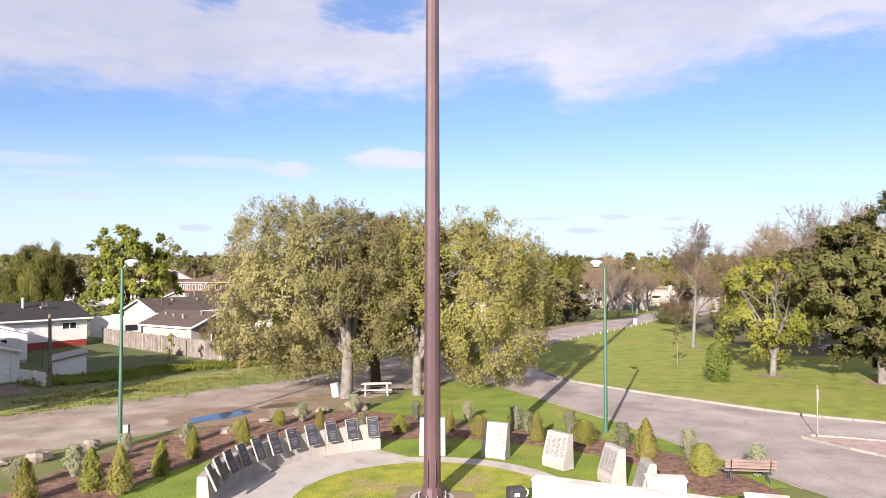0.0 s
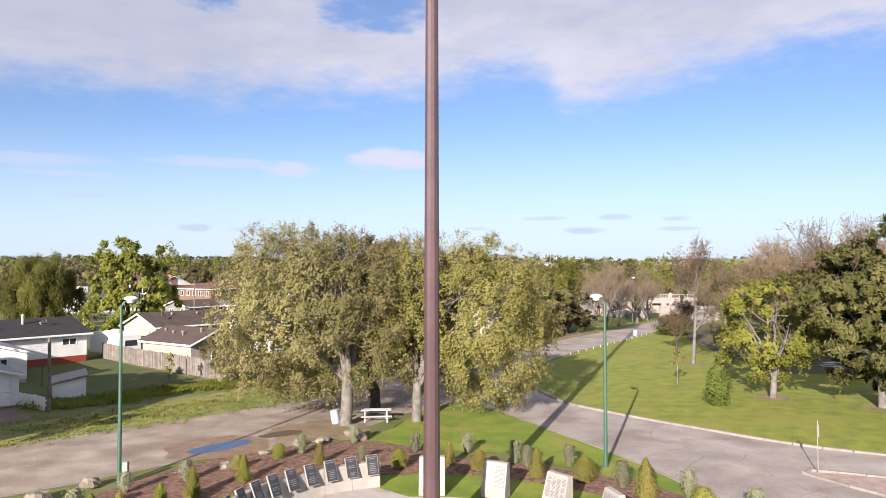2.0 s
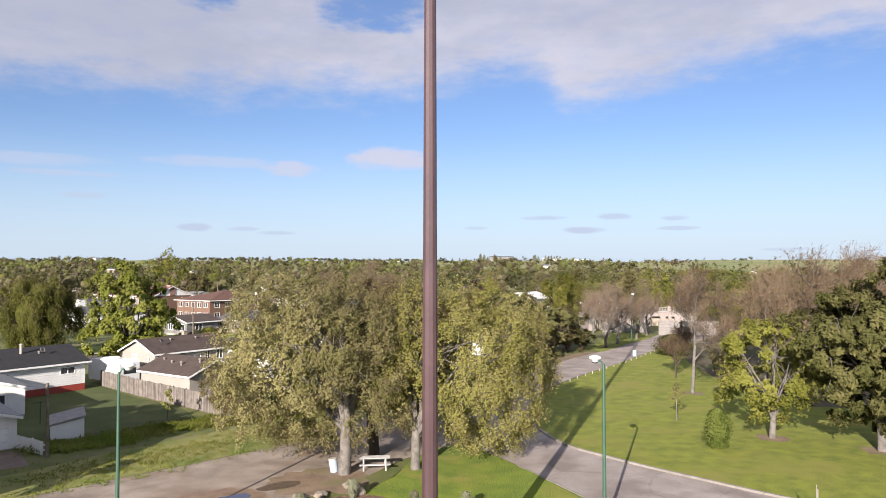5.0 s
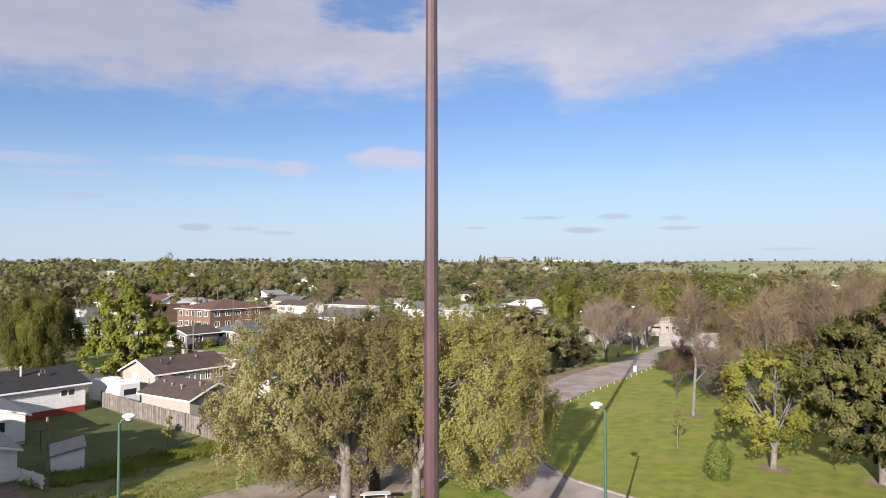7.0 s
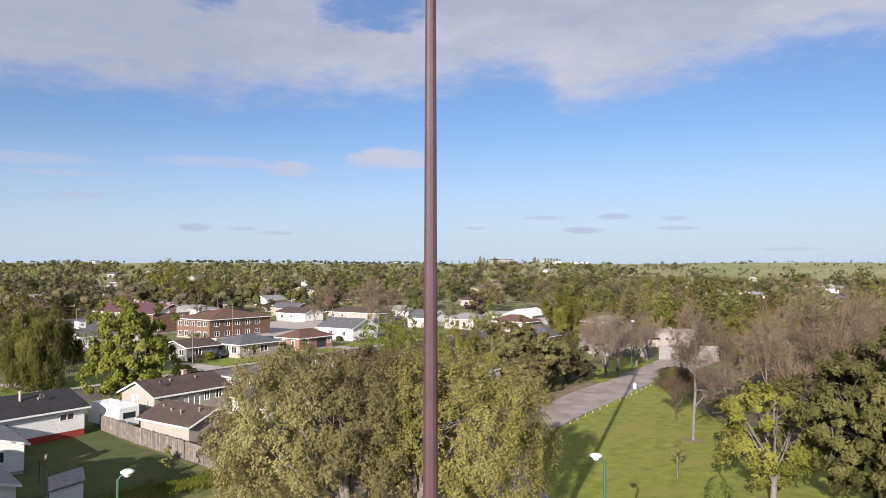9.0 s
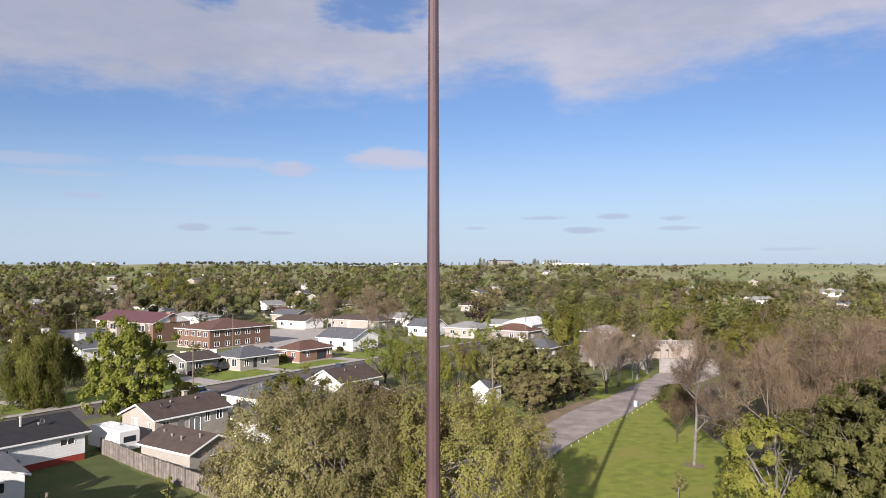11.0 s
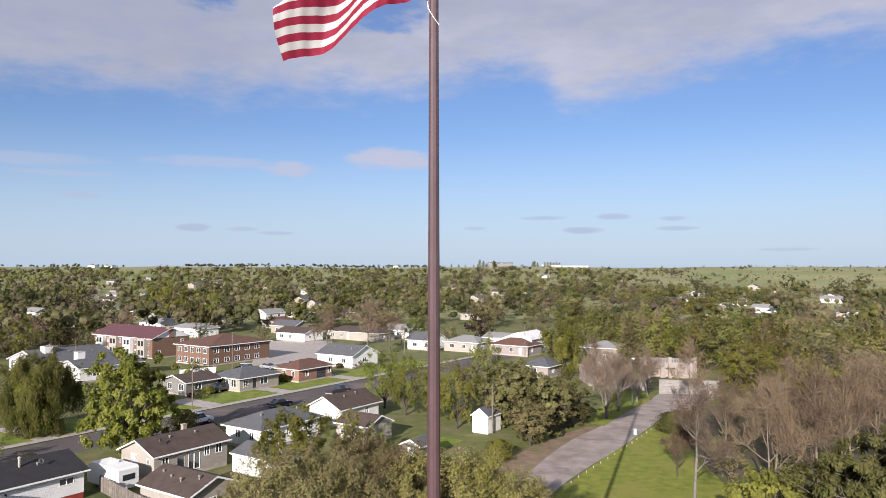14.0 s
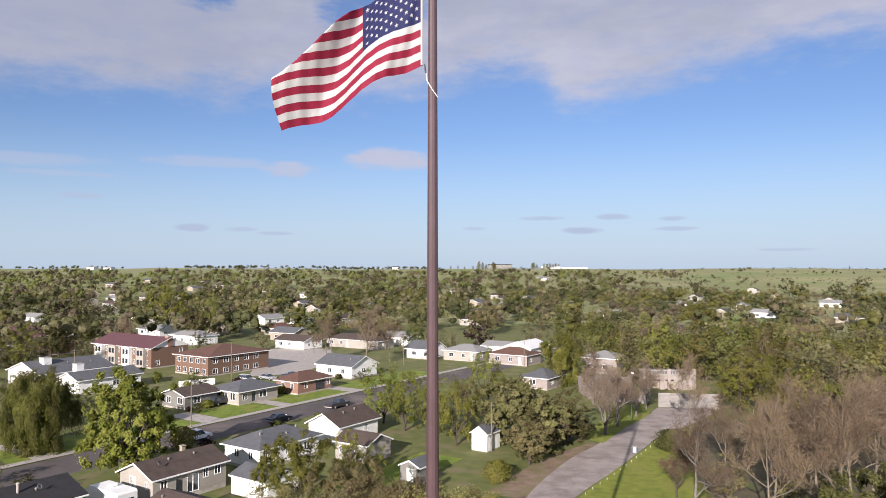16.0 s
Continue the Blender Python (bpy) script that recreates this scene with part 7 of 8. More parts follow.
# garden shrubs of the planting bed
SHRUB = {
    "gold": [shrub_meshes(90 + i, 1.6, 0.46, M["leaf_gold"], 3400, 0.045, "cone") for i in range(3)],
    "blue": [shrub_meshes(95 + i, 1.15, 0.33, M["leaf_blue"], 1700, 0.05, "fountain") for i in range(3)],
    "round": [shrub_meshes(99 + i, 1.15, 0.48, M["leaf_gold"], 4200, 0.05, "mound") for i in range(2)],
}
for i, (kind, x, y, s) in enumerate((("gold", -13.0, 26.4, 1.15), ("gold", -11.85, 26.2, 1.25), ("gold", -11.3, 28.6, 0.98), ("blue", -14.6, 28.3, 1.2), ("gold", -10.85, 31.0, 0.95), ("blue", -12.0, 33.4, 1.0), ("gold", -9.3, 33.4, 0.9),
                                     ("round", -8.6, 37.4, 0.8), ("blue", -7.6, 38.4, 1.0), ("blue", -5.1, 40.8, 1.05), ("round", -2.2, 35.6, 0.95), ("blue", -1.5, 38.8, 1.0), ("gold", 0.3, 36.2, 0.85), ("blue", 1.3, 38.7, 1.0),
                                     ("round", 1.75, 35.2, 0.98), ("blue", 3.7, 36.5, 1.15), ("blue", 4.2, 36.0, 1.0), ("gold", 4.45, 34.1, 1.0), ("blue", 6.35, 36.0, 1.05), ("round", 6.6, 33.4, 1.15), ("blue", 8.1, 32.4, 1.2), ("gold", 8.75, 30.9, 1.25),
                                     ("blue", 10.6, 30.9, 1.2), ("round", 10.3, 28.4, 1.25), ("blue", 12.4, 28.3, 1.2), ("blue", -15.8, 26.6, 1.1), ("blue", -14.1, 31.7, 0.9), ("gold", -6.3, 36.4, 0.8), ("gold", -14.6, 25.0, 1.1), ("round", -10.2, 35.4, 0.7), ("blue", -4.2, 37.0, 0.8))):
    lb = {"gold": "upright yellow-green arborvitae shrub in mulch", "blue": "feathery blue-grey juniper in mulch", "round": "rounded yellow-green shrub in mulch"}[kind]
    plant("shrub", SHRUB[kind][i % len(SHRUB[kind])], x, y, lb, "shrub", "shrubs of the planting bed", i * 47, (s * 0.88, s * 0.88, s * 0.88), 0.06, ("stem", "foliage"))

# ---------------------------------------------------------------- fences, poles and yard things
plank = surface("weathered fence wood", (0.105, 0.09, 0.08), (0.2, 0.174, 0.155), 2.0, 0.9, 0.3, 10, spread=0.3)


def board_fence(pts, h, label, width=0.145, mat=None, gap=0.012):
    ob = thing("fence", Matrix.Identity(4), label, "fence")
    rl = random.Random(4)
    for (x0, y0), (x1, y1) in zip(pts, pts[1:]):
        L, ang = math.hypot(x1 - x0, y1 - y0), math.degrees(math.atan2(y1 - y0, x1 - x0))
        base = pose(x0, y0, 0, 0, 0, ang)
        for z in (0.35, h - 0.3):
            b = Build()
            b.box(0, 0.03, z, L, 0.08, z + 0.09)
            part("rail", b, mat or plank, ob).matrix_basis = base
        for i in range(int(L / 2.4) + 1):
            b = Build()
            b.box(i * 2.4 - 0.05, 0.03, -0.1, i * 2.4 + 0.05, 0.13, h + 0.03)
            part("post", b, mat or plank, ob).matrix_basis = base
        me = None
        n = int(L / width)
        for i in range(n):
            if me is None:
                b = Build()
                b.box(0, -0.012, 0.03, width - gap, 0.012, h - 0.06)
                k = len(b.v)
                b.v.extend([(0, -0.012, h - 0.06), (width - gap, -0.012, h - 0.06), (width - gap, 0.012, h - 0.06), (0, 0.012, h - 0.06), (0.03, -0.012, h), (width - gap - 0.03, -0.012, h), (width - gap - 0.03, 0.012, h), (0.03, 0.012, h)])
                for f in ((0, 1, 5, 4), (1, 2, 6, 5), (2, 3, 7, 6), (3, 0, 4, 7), (4, 5, 6, 7)):
                    b.f.append(tuple(k + q for q in f))
                    b.m.append(0)
                me = b.mesh("board", mat or plank)
            part("board", me, None, ob).matrix_basis = base @ pose(i * width, rl.uniform(-0.006, 0.006), rl.uniform(-0.04, 0.02), 0, rl.uniform(-1.2, 1.2), 0)


board_fence([(-38.6, 80.4), (-31.8, 74.0), (-24.5, 67.9), (-18.6, 62.6)], 1.75, "weathered grey wooden board fence round a back yard")
board_fence([(-31.4, 52.4), (-28.0, 50.2)], 1.0, "low white painted picket fence beside the garage", 0.2, M["white_paint"], 0.03)


board_fence([(-61.2, 166.0), (-54.4, 171.2)], 1.6, "white painted board fence behind a bungalow", 0.5, M["white_paint"], 0.03)


def wood_pole(x, y, h, label, arm=False, r=0.14):
    ob = thing("utility_pole", pose(x, y, 0, 0.6, -0.5, 30), label, "utility pole", "wooden poles")
    b = Build()
    b.tube([(0, 0, -0.2), (0.02, 0, h * 0.5), (0, 0, h)], [r, r * 0.9, r * 0.72], 9)
    part("pole", b, M["bark_mid"], ob)
    if arm:
        b = Build()
        b.box(-0.9, -0.06, h - 0.6, 0.9, 0.06, h - 0.47, bevel=0.01)
        bar_ob = part("cross_arm", b, M["bark_dark"], ob)
        for x0 in (-0.75, -0.35, 0.35, 0.75):
            b = Build()
            b.lathe([(0.03, h - 0.47), (0.05, h - 0.42), (0.03, h - 0.38), (0.05, h - 0.34), (0.02, h - 0.3)], 8, (x0, 0, 0))
            part("insulator", b, M["concrete"], bar_ob)


wood_pole(-27.55, 49.8, 5.15, "short weathered wooden pole at the yard's corner")
for x, y, h, a in ((-43.8, 124.7, 8.2, False), (7.5, 108.2, 7.4, False), (-86.0, 167, 9, True), (-52, 176, 9.5, False), (-11, 205, 9.5, True), (23, 199, 9.5, False), (-66, 208, 9.5, False), (-35, 225, 9, True)):
    wood_pole(x, y, h, "grey wooden utility pole beside the houses" if h < 9 else "tall wooden utility pole in the town", a, 0.11)


def vehicle(x, y, rot, kind, paint, label, name="car", category="car"):
    """A parked car or pickup: body shell, cabin glass, wheels with rims, bumpers and lamps."""
    ob = thing(name, pose(x, y, 0.02, 0, 0, rot), label, category, "parked vehicles")
    L, W, wh = (5.4, 1.95, 0.38) if kind == "pickup" else (4.7, 1.8, 0.33)
    mat = surface(name + " paint " + paint[0], paint[1], tuple(c * 1.1 for c in paint[1]), 1, 0.3, 0.0)
    if kind == "pickup":
        low = [(-L / 2, 0.5), (-L / 2, 1.05), (0.05, 1.08), (0.05, 1.08), (1.35, 1.1), (L / 2 - 0.1, 1.0), (L / 2, 0.85), (L / 2, 0.5)]
        cab = [(-0.35, 1.08), (-0.2, 1.78), (0.75, 1.8), (1.4, 1.1)]
    elif kind == "suv":
        low = [(-L / 2, 0.45), (-L / 2, 1.0), (1.0, 1.02), (L / 2 - 0.15, 0.92), (L / 2, 0.75), (L / 2, 0.45)]
        cab = [(-L / 2 + 0.05, 1.0), (-L / 2 + 0.3, 1.66), (0.55, 1.68), (1.15, 1.02)]
    else:
        low = [(-L / 2, 0.4), (-L / 2, 0.85), (-1.5, 0.92), (1.0, 0.92), (L / 2 - 0.15, 0.78), (L / 2, 0.65), (L / 2, 0.4)]
        cab = [(-1.65, 0.92), (-1.0, 1.4), (0.35, 1.42), (1.1, 0.92)]

    def shell(prof, w0, w1):
        b = Build()
        n = len(prof)
        zmin, zmax = min(z for _, z in prof), max(z for _, z in prof)
        for s in (-1, 1):
            for px_, z in prof:
                w = w0 + (w1 - w0) * (z - zmin) / (zmax - zmin)
                b.v.append((px_, s * w / 2, z))
        b.f.append(tuple(range(n)))
        b.f.append(tuple(range(2 * n - 1, n - 1, -1)))
        for i in range(n):
            b.f.append((i, n + i, n + (i + 1) % n, (i + 1) % n))
        b.m = [0] * len(b.f)
        return b

    part("body", shell(low, W, W * 0.95), mat, ob)
    part("cabin", shell(cab, W * 0.93, W * 0.74), M["glass"], ob, "dark cabin glass")
    b = Build()
    xs = [c for c in cab if c[1] > cab[0][1] + 0.3]
    b.box(xs[0][0] - 0.03, -W * 0.375, xs[0][1] - 0.02, xs[1][0] + 0.03, W * 0.375, xs[0][1] + 0.05, bevel=0.02)
    part("cabin_roof", b, mat, ob)
    if kind == "pickup":
        b = Build()
        b.box(-L / 2 + 0.12, -W / 2 + 0.14, 1.0, -0.4, W / 2 - 0.14, 1.085)
        part("load_bed", b, M["granite"], ob)
    for sx in (-L * 0.31, L * 0.33):
        for sy in (-1, 1):
            b = Build()
            b.tube([(sx, sy * (W / 2 - 0.2), wh), (sx, sy * (W / 2 + 0.02), wh)], [wh, wh], 16)
            t = part("wheel", b, M["granite"], ob)
            b = Build()
            b.tube([(sx, sy * (W / 2 + 0.015), wh), (sx, sy * (W / 2 + 0.03), wh)], [wh * 0.6, wh * 0.55], 12)
            part("rim", b, M["concrete"], t)
    for sy in (-0.7, 0.7):
        b = Build()
        b.box(L / 2 - 0.03, sy * W / 2 - 0.18, 0.66, L / 2 + 0.02, sy * W / 2 + 0.18, 0.8, bevel=0.01)
        part("headlight", b, M["white_paint"], ob)
    for sx in (-L / 2 - 0.06, L / 2 - 0.04):
        b = Build()
        b.box(sx, -W * 0.48, 0.4, sx + 0.12, W * 0.48, 0.56, bevel=0.03)
        part("bumper", b, M["concrete"], ob)


near_lane, far_lane = 8.1, 1.3
for a, c, kind, paint, lb, nm in ((-1.0, near_lane, "pickup", ("white", (0.72, 0.73, 0.75)), "white pickup truck parked at the kerb", "pickup_truck"),
                                  (17.0, near_lane, "car", ("blue", (0.02, 0.025, 0.045)), "dark blue car parked on the street", "car"), (32.6, near_lane, "pickup", ("dark", (0.035, 0.03, 0.035)), "dark pickup truck parked on the street", "pickup_truck"),
                                  (22.0, -14, "suv", ("black", (0.03, 0.03, 0.035)), "dark car in a driveway", "car"), (45.0, -33, "suv", ("silver", (0.5, 0.5, 0.52)), "silver car parked by the flats", "car"),
                                  (50.0, -31, "car", ("grey2", (0.25, 0.26, 0.28)), "grey car parked by the flats", "car"), (54.0, -27, "pickup", ("black2", (0.05, 0.05, 0.06)), "black pickup parked by the flats", "pickup_truck"),
                                  (88.0, -42, "suv", ("black3", (0.02, 0.025, 0.02)), "black car on a paved lot", "car")):
    x, y = town(a, c)
    vehicle(x, y, ROT_U if c > -20 else ROT_V, kind, paint, lb, nm, "pickup truck" if kind == "pickup" else "car")


def camper(x, y, rot, L, h, label):
    ob = thing("camper_trailer", pose(x, y, 0.0, 0, 0, rot), label, "camper trailer")
    prof = [(0, 0.55), (0, h - 0.25), (0.2, h), (L - 0.8, h), (L - 0.15, h - 0.6), (L, h - 1.2), (L - 0.2, 0.55)]
    b = Build()
    n = len(prof)
    for s in (-1.2, 1.2):
        b.v.extend((px_, s, z) for px_, z in prof)
    b.f = [tuple(range(n)), tuple(range(2 * n - 1, n - 1, -1))] + [(i, n + i, n + (i + 1) % n, (i + 1) % n) for i in range(n)]
    b.m = [0] * len(b.f)
    body = part("body", b, WALLS["white"], ob)
    for sx in (1.2, 3.4):
        b = Build()
        b.box(sx, -1.22, 1.5, sx + 0.9, -1.201, 2.05, bevel=0.005)
        part("window", b, M["glass"], body)
    b = Build()
    b.box(-0.015, -0.75, 1.45, -0.002, 0.75, 2.1, bevel=0.004)
    part("window", b, M["glass"], body)
    b = Build()
    b.box(2.4, -1.23, 0.6, 3.05, -1.201, 2.4, bevel=0.005)
    part("door", b, M["concrete"], body)
    b = Build()
    b.box(L * 0.4, -0.4, h, L * 0.4 + 0.8, 0.4, h + 0.28, bevel=0.08)
    part("roof_unit", b, M["white_paint"], body)
    for sx in (L * 0.42, L * 0.56):
        for s in (-1, 1):
            b = Build()
            b.tube([(sx, s * 0.95, 0.33), (sx, s * 1.18, 0.33)], [0.33, 0.33], 14)
            part("wheel", b, M["granite"], ob)
    b = Build()
    b.tube([(L - 0.3, 0, 0.5), (L + 0.9, 0, 0.48)], [0.06, 0.05], 6)
    part("tow_bar", b, M["granite"], ob)


camper(-35.0, 79.7, 146.15, 6.4, 2.9, "white camper trailer parked between two houses")

# unseen trees, added out of view to cast the shade over the yard
SHADE = dome_meshes(190, 11.6, 4.9, M["leaf_green"], M["bark_dark"], 420, 8, 0.3, 0.12, 0.2, 0.34, (0, 0), 1, 1.2, 0.2, 0.15, 1.0, 6, 0.2, 0.4, 0.7, 0)
for i, (x, y, s) in enumerate(((-34.6, 40.0, 0.93), (-39.5, 41.0, 0.95), (-44.5, 41.5, 0.93), (-49.5, 42.5, 0.9), (-36.5, 36.0, 1.05), (-42.0, 36.0, 1.08), (-31.5, 34.0, 0.9), (-29.6, 37.6, 0.66))):
    tree_at(SHADE, x, y, s, 20 + i * 63, "leafy tree added out of view to shade the yard", "trees beside the cottages", 1.15)
sheet_between("grove_floor", [(33.5, 68), (32.5, 80), (33.5, 92), (35.5, 104), (41, 118), (48, 130)], [(75, 62), (80, 80), (84, 95), (88, 108), (92, 120), (96, 132)], 0.064, M["litter"], "brown leaf litter under the bare trees", "ground")



def satellite_dish(house_ob, x, y, z, turn):
    ob = thing("satellite_dish", house_ob.matrix_basis @ pose(x, y, z, 0, 0, turn), "small grey satellite dish on a house roof", "satellite dish", "satellite dishes")
    b = Build()
    b.tube([(0, 0, -0.12), (0, 0, 0.35), (0, -0.1, 0.5)], [0.022] * 3, 6)
    part("mast", b, M["granite"], ob)
    b = Build()
    ring_ = [(0.02, -0.1), (0.16, -0.075), (0.27, -0.02), (0.31, 0.03), (0.29, 0.045), (0.15, -0.05), (0.02, -0.075)]
    b.lathe(ring_, 14, (0, 0, 0))
    dish = part("dish", b, M["kerb"], ob)
    dish.matrix_basis = pose(0, -0.15, 0.55, 62, 0, 0)
    b = Build()
    b.tube([(0, -0.05, 0.34), (0, -0.42, 0.5), (0, -0.5, 0.58)], [0.014, 0.014, 0.035], 5)
    part("feed_arm", b, M["granite"], ob)


satellite_dish(white_house, 13.3, 2.0, 4.0, 20)
satellite_dish(cream_house, 1.6, 1.4, 4.1, 30)


def wall_cooler(house_ob, x, z):
    ob = thing("air_conditioner", house_ob.matrix_basis @ pose(x, -0.02, z), "grey air conditioner on a house wall", "air conditioner")
    b = Build()
    b.box(-0.45, -0.42, 0, 0.45, 0, 0.5, bevel=0.03)
    part("case", b, M["concrete"], ob)
    for i in range(5):
        b = Build()
        b.box(-0.38, -0.435, 0.08 + i * 0.075, 0.38, -0.421, 0.11 + i * 0.075)
        part("louvre", b, M["granite"], ob)


wall_cooler(white_house, 9.6, 1.05)


def clothes_pole(x, y):
    ob = thing("clothes_pole", pose(x, y, 0, 0, 0, 40), "dark T-shaped metal clothes pole on the back lawn", "clothes pole", "clothes poles")
    b = Build()
    b.tube([(0, 0, -0.1), (0, 0, 1.9)], [0.035, 0.035], 8)
    part("post", b, M["granite"], ob)
    b = Build()
    b.tube([(-0.6, 0, 1.86), (0.6, 0, 1.86)], [0.028, 0.028], 8)
    part("arm", b, M["granite"], ob)


clothes_pole(-34.0, 60.3)

# rough growth along the yard and drive


def weeds(name, pts, n, spread, h, mat, seed, label, size=0.11):
    rng = np.random.default_rng(seed)
    line_ = curve_through(pts, 8)
    P, N = [], []
    for i in range(n):
        k = int(rng.integers(len(line_) - 1))
        q = line_[k].lerp(line_[k + 1], rng.random())
        x, y = q.x + rng.normal() * spread, q.y + rng.normal() * spread
        hh = h * (0.45 + 0.9 * max(0.0, noise.noise(Vector((x * 0.5, y * 0.5, seed))) + 0.35)) * rng.uniform(0.5, 1.2)
        m_ = 7
        t = rng.random(m_)
        P.append(np.stack([x + rng.normal(size=m_) * 0.16, y + rng.normal(size=m_) * 0.16, 0.03 + hh * t], 1))
        N.append(rng.normal(size=(m_, 3)) + np.array([-0.2, -0.5, 0.5]))
    me = leaf_mesh(name, np.concatenate(P), np.concatenate(N), size, mat, rng, 3.2, -2.5)
    tagged(new(name, me), label, "weeds", kind="stuff")


weeds("weeds", [(-18.5, 61), (-20.5, 60.2), (-23, 58.4), (-25, 56.0)], 1900, 0.85, 0.24, M["weed"], 3, "tall green weeds along the yard's edge", 0.09)
weeds("weeds", [(-29, 52.0), (-27.0, 53.0), (-24.5, 54.5)], 1300, 0.8, 0.4, M["weed"], 4, "weeds in the shade of the yard", 0.09)
weeds("weeds", [(-20, 61.5), (-14, 64.5), (-9, 70)], 1500, 1.2, 0.22, M["weed"], 5, "rough weeds behind the drive", 0.08)
weeds("weeds", [(-25, 45), (-21, 49), (-17, 53.5), (-12, 60)], 700, 1.5, 0.05, M["weed"], 6, "short tufts of grass on the dry verge", 0.06)
weeds("weeds", [(-36, 29.4), (-24.9, 40.2), (-20.6, 44.6), (-17.5, 47.6), (-14.3, 51), (-11, 55)], 160, 0.7, 0.06, M["weed"], 7, "grass tufts along the drive's edge", 0.07)
sheet_between("dry_verge", [(-46, 29), (-36, 38), (-27.5, 45.5), (-23.8, 51.0), (-20.2, 55.0), (-17, 59.2), (-9, 69)], [(-44, 21.2), (-34, 31.2), (-24.7, 40.4), (-20.4, 44.7), (-14.1, 51.1), (-10.8, 55), (-5, 67)], 0.016, M["dry_grass"],
              "dry yellowish verge of grass beside the drive", "verge")
sheet_between("dirt_driveway", [(-30.8, 51.8), (-34.5, 48), (-38, 44)], [(-27.5, 47.6), (-31, 44.8), (-35, 41)], 0.021, surface("packed dirt", (0.13, 0.095, 0.075), (0.2, 0.15, 0.12), 0.8, 0.95, 0.4, 12), "packed dark dirt driveway to the garage", "driveway")
sheet_between("back_lawn", [(-30.5, 52.5), (-40, 62), (-46, 73), (-44, 82)], [(-20.5, 60.5), (-24.6, 67.2), (-31.8, 73.4), (-38, 79.8)], 0.014, M["shade_lawn"], "green back-yard lawn with shade put into its colour", "lawn")

# the park gate: stone walls and the pale stone hall behind
stone = WALLS["pink"]
gate_stone = surface("pale lilac-grey concrete", (0.2, 0.186, 0.18), (0.255, 0.238, 0.23), 1.5, 0.9, 0.2, 8, spread=0.05)
for x0, y0, x1, y1, h in ((41.0, 146.5, 42.6, 145.8, 2.2), (43.4, 143.0, 54.8, 141.2, 2.7), (33.5, 148.5, 42.0, 147.8, 1.5)):
    ang = math.degrees(math.atan2(y1 - y0, x1 - x0))
    L = math.hypot(x1 - x0, y1 - y0)
    ob = thing("stone_wall", pose(x0, y0, 0, 0, 0, ang), "pale stone block wall at the park gate", "wall", "gate walls")
    rows_ = int(h / 0.3)
    for r in range(rows_):
        n = max(2, int(L / 0.75))
        for i in range(n):
            w = L / n
            sh = 0.5 * w if r % 2 else 0
            x_a, x_b = max(0, i * w - sh), min(L, (i + 1) * w - sh)
            b = Build()
            b.box(x_a + 0.012, 0, r * 0.3, x_b - 0.012, 0.45, r * 0.3 + 0.285, bevel=0.02)
            part("stone", b, gate_stone, ob)
    b = Build()
    b.box(-0.05, -0.05, rows_ * 0.3, L + 0.05, 0.5, rows_ * 0.3 + 0.12, bevel=0.02)
    part("coping", b, M["white_stone"], ob)


def stone_hall(x, y, rot, L):
    """A low park hall with a balustraded terrace over deep openings."""
    ob = thing("stone_hall", pose(x, y, 0, 0, 0, rot), "pale pinkish stone park hall with balustraded terrace", "building")
    b = Build()
    n = int((L - 2) / 3.2)
    holes = [(1.4 + 3.2 * i, 0.0, 2.0, 2.3) for i in range(n)]
    wall_with_holes(b, L, 0, 3.3, holes, 0.5, lambda a, o, z: (a, -o, z))
    b.face([(0, 0, 0), (0, 9, 0), (0, 9, 3.3), (0, 0, 3.3)])
    b.face([(L, 0, 0), (L, 9, 0), (L, 9, 3.3), (L, 0, 3.3)])
    part("wall", b, stone, ob)
    b = Build()
    b.box(-0.2, -0.2, 3.3, L + 0.2, 9, 3.55, bevel=0.03)
    part("terrace_slab", b, M["white_stone"], ob)
    b = Build()
    b.box(0.3, 1.6, 0, L - 0.3, 8.8, 3.2)
    part("inner_room", b, WALLS["tan"], ob)
    for i in range(int(L / 0.6)):
        b = Build()
        b.lathe([(0.09, 3.55), (0.12, 3.75), (0.07, 4.0), (0.1, 4.2), (0.1, 4.3)], 6, (0.3 + i * 0.6, 0, 0))
        part("baluster", b, M["white_stone"], ob)
    b = Build()
    b.box(-0.1, -0.15, 4.3, L + 0.1, 0.15, 4.45, bevel=0.02)
    part("hand_rail", b, M["white_stone"], ob)
    for px_ in (0, L / 2, L):
        b = Build()
        b.box(px_ - 0.35, -0.35, 0, px_ + 0.35, 0.35, 4.8, bevel=0.03)
        part("pier", b, stone, ob)


stone_hall(46.8, 164.5, -8, 11)
stone_hall(31.5, 152.5, 4, 9)
house(37.5, 192, ROT_V, 10, 9, 4.2, 0.3, "hip", "pink", "light", "pale stone house with light roof behind bare trees", openings=[("s", 2, 1.1, 1.4, 1.4, "window"), ("s", 6, 1.1, 1.4, 1.4, "window")], over=0.5)
picnic_table(38.8, 71.0, 20)
street_lamp(34.6, 130.3, 40)
sheet_between("gate_lawn", [(25.6, 113.4), (32.8, 125.6), (39.2, 135.6), (41.5, 146)], [(22.5, 117), (28, 128), (32, 138), (34, 147)], 0.03, M["lawn"], "small green lawn by the park gate", "lawn")
sheet_between("gate_court", [(37.4, 121.5), (39.8, 135.6), (43.2, 142.6)], [(38.6, 120.8), (48, 131.5), (55.2, 141.2)], 0.018, M["asphalt"], "worn asphalt court at the park gate", "road")
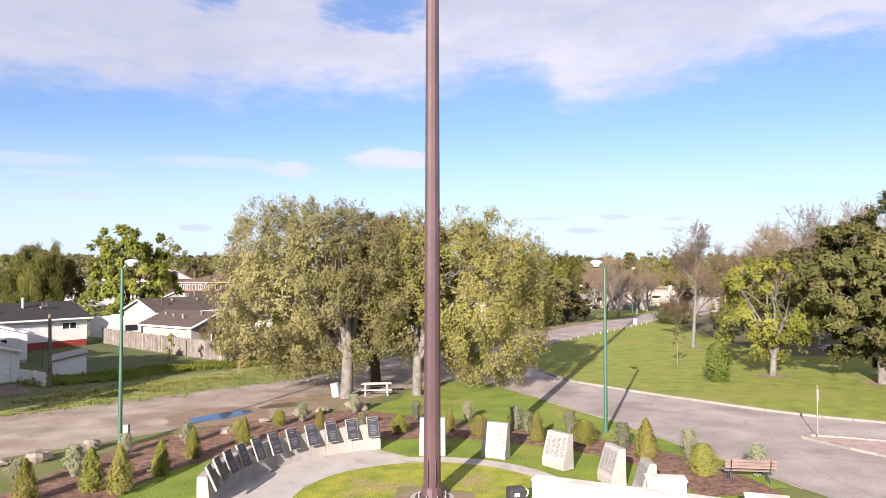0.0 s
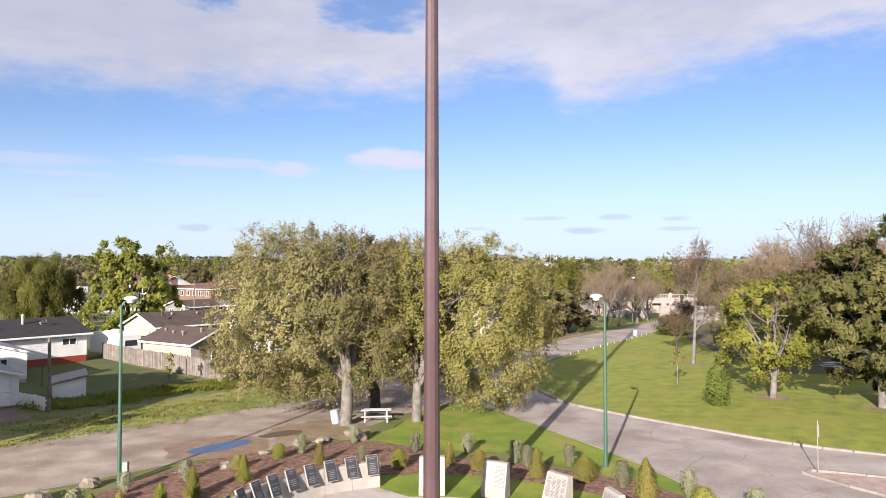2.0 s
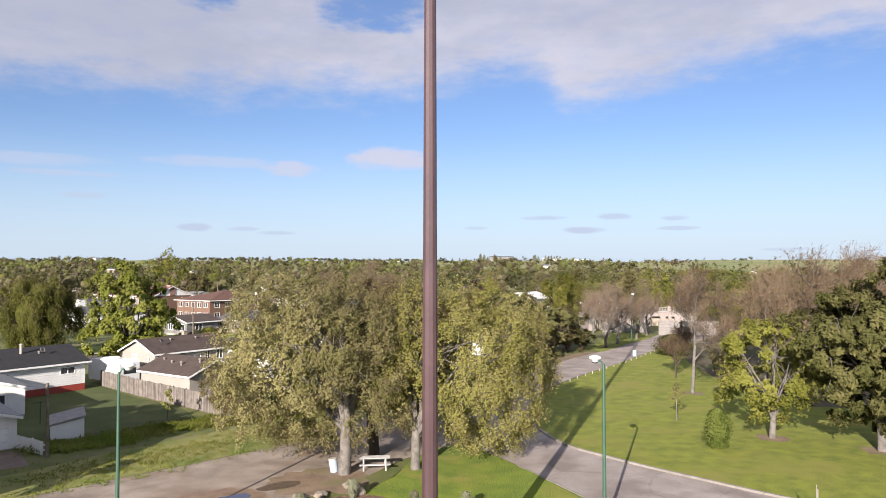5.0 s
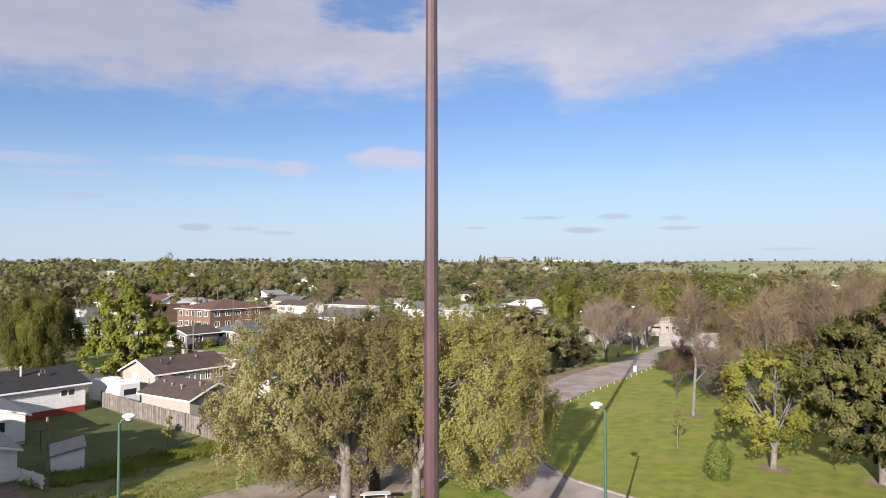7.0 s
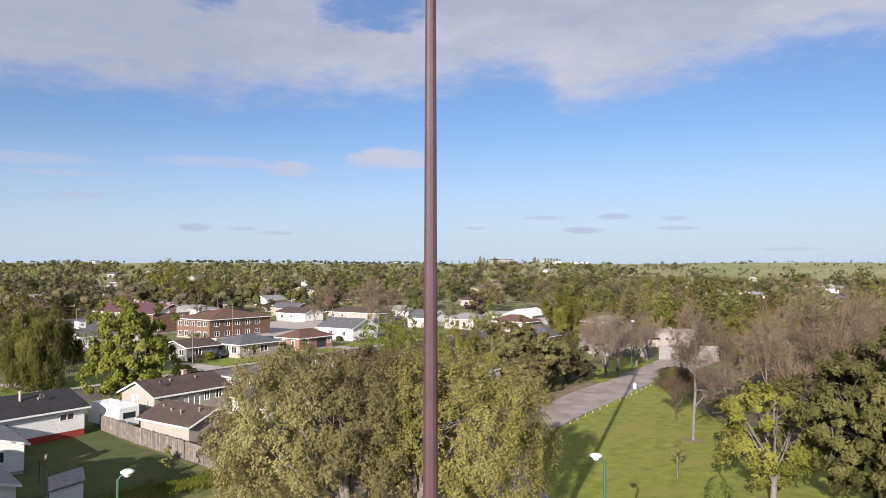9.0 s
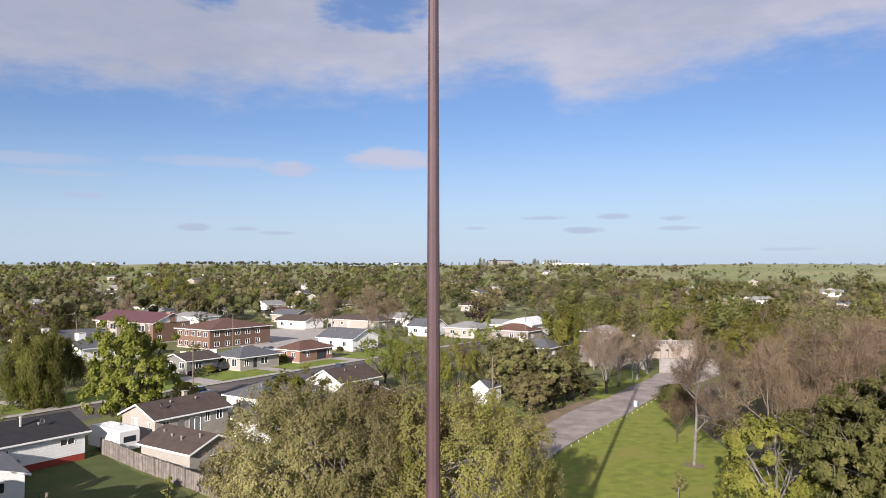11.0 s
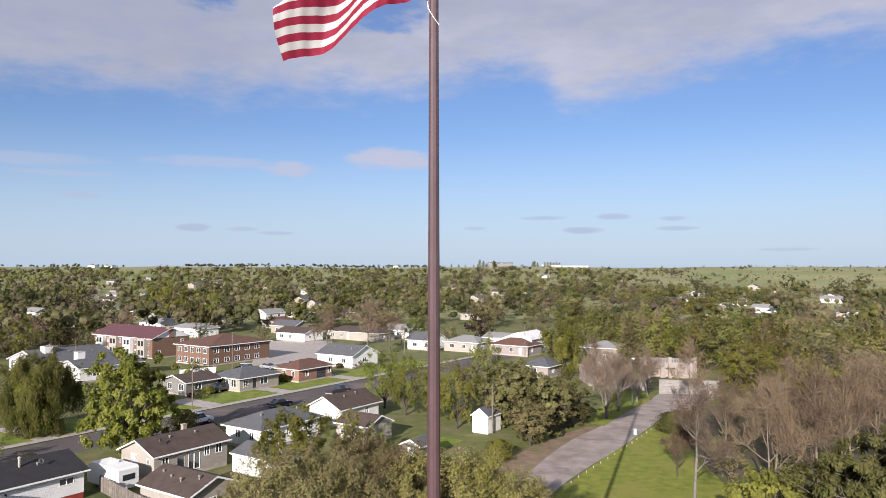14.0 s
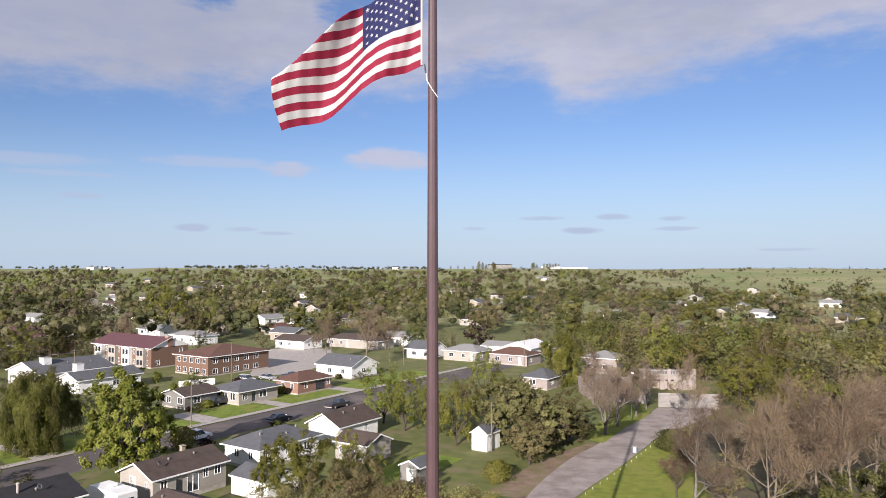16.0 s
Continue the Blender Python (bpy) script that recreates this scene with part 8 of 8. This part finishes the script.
sheet_between("paved_lot", [(-50, 184), (-55, 214), (-60, 249)], [(-39, 189), (-33, 214), (-39, 249)], 0.03, M["concrete"], "pale paved car lot between houses", "pavement")
for a0, c0, c1, wd in ((8.5, -13, -2, 4.5), (-21, -15, -2, 4), (27, -12, -2, 3.5), (48, -14, -2, 4)):
    sheet_between("driveway", [town(a0, c0), town(a0, c1)], [town(a0 + wd, c0), town(a0 + wd, c1)], 0.032, M["concrete"], "pale concrete driveway", "driveway")
for a0, a1 in ((-24, 8.3), (13.3, 26.8), (30.8, 47.8), (52.2, 84)):
    sheet_between("front_lawn", [town(a0, -11.5), town((a0 + a1) / 2, -12), town(a1, -11.5)], [town(a0, -2.1), town((a0 + a1) / 2, -2.1), town(a1, -2.1)], 0.026, M["bed_lawn"], "bright green front lawn along the sidewalk", "lawn")
sheet_between("side_lawn", [(-21, 84), (-14, 92), (-8, 100), (-3, 108)], [(-15, 80), (-8, 87), (-2, 96), (3, 104)], 0.024, M["bed_lawn"], "green lawn behind the houses", "lawn")
# worn soil rings round the lawn trees
for x, y, r in ((25.55, 55.3, 1.15), (31.6, 51.3, 1.3), (26.4, 75.3, 1.1)):
    ring("tree_ring", x, y, 0.0, r, 0, 360, 0.058, M["bare_soil"], "worn ring of bare soil round a tree", "ground", 0.5, 32)
# shrubs along the house fronts
FRONT = [shrub_meshes(120 + i, 1.3, 0.9, M[lf], 500, 0.22, "mound") for i, lf in enumerate(("leaf_green", "leaf_dark", "leaf_purple"))]
rs = random.Random(21)
for i, (a, c) in enumerate(((2, -17), (5, -14), (14, -13), (18, -12.5), (24, -14), (33, -13), (38, -12.5), (46, -15), (52, -16), (-16, -16), (-25, -17), (-30, -14), (-34, -19), (60, -18), (40, -30), (30, -34), (12, 13), (-3, 14), (22, 14.5))):
    x, y = town(a + rs.uniform(-1, 1), c + rs.uniform(-1, 1))
    s = rs.uniform(0.7, 1.5)
    plant("shrub", FRONT[i % 3], x, y, "rounded garden shrub before a house", "shrub", "house-front shrubs", i * 40, (s, s, s * rs.uniform(0.8, 1.2)), 0.0, ("stem", "foliage"))
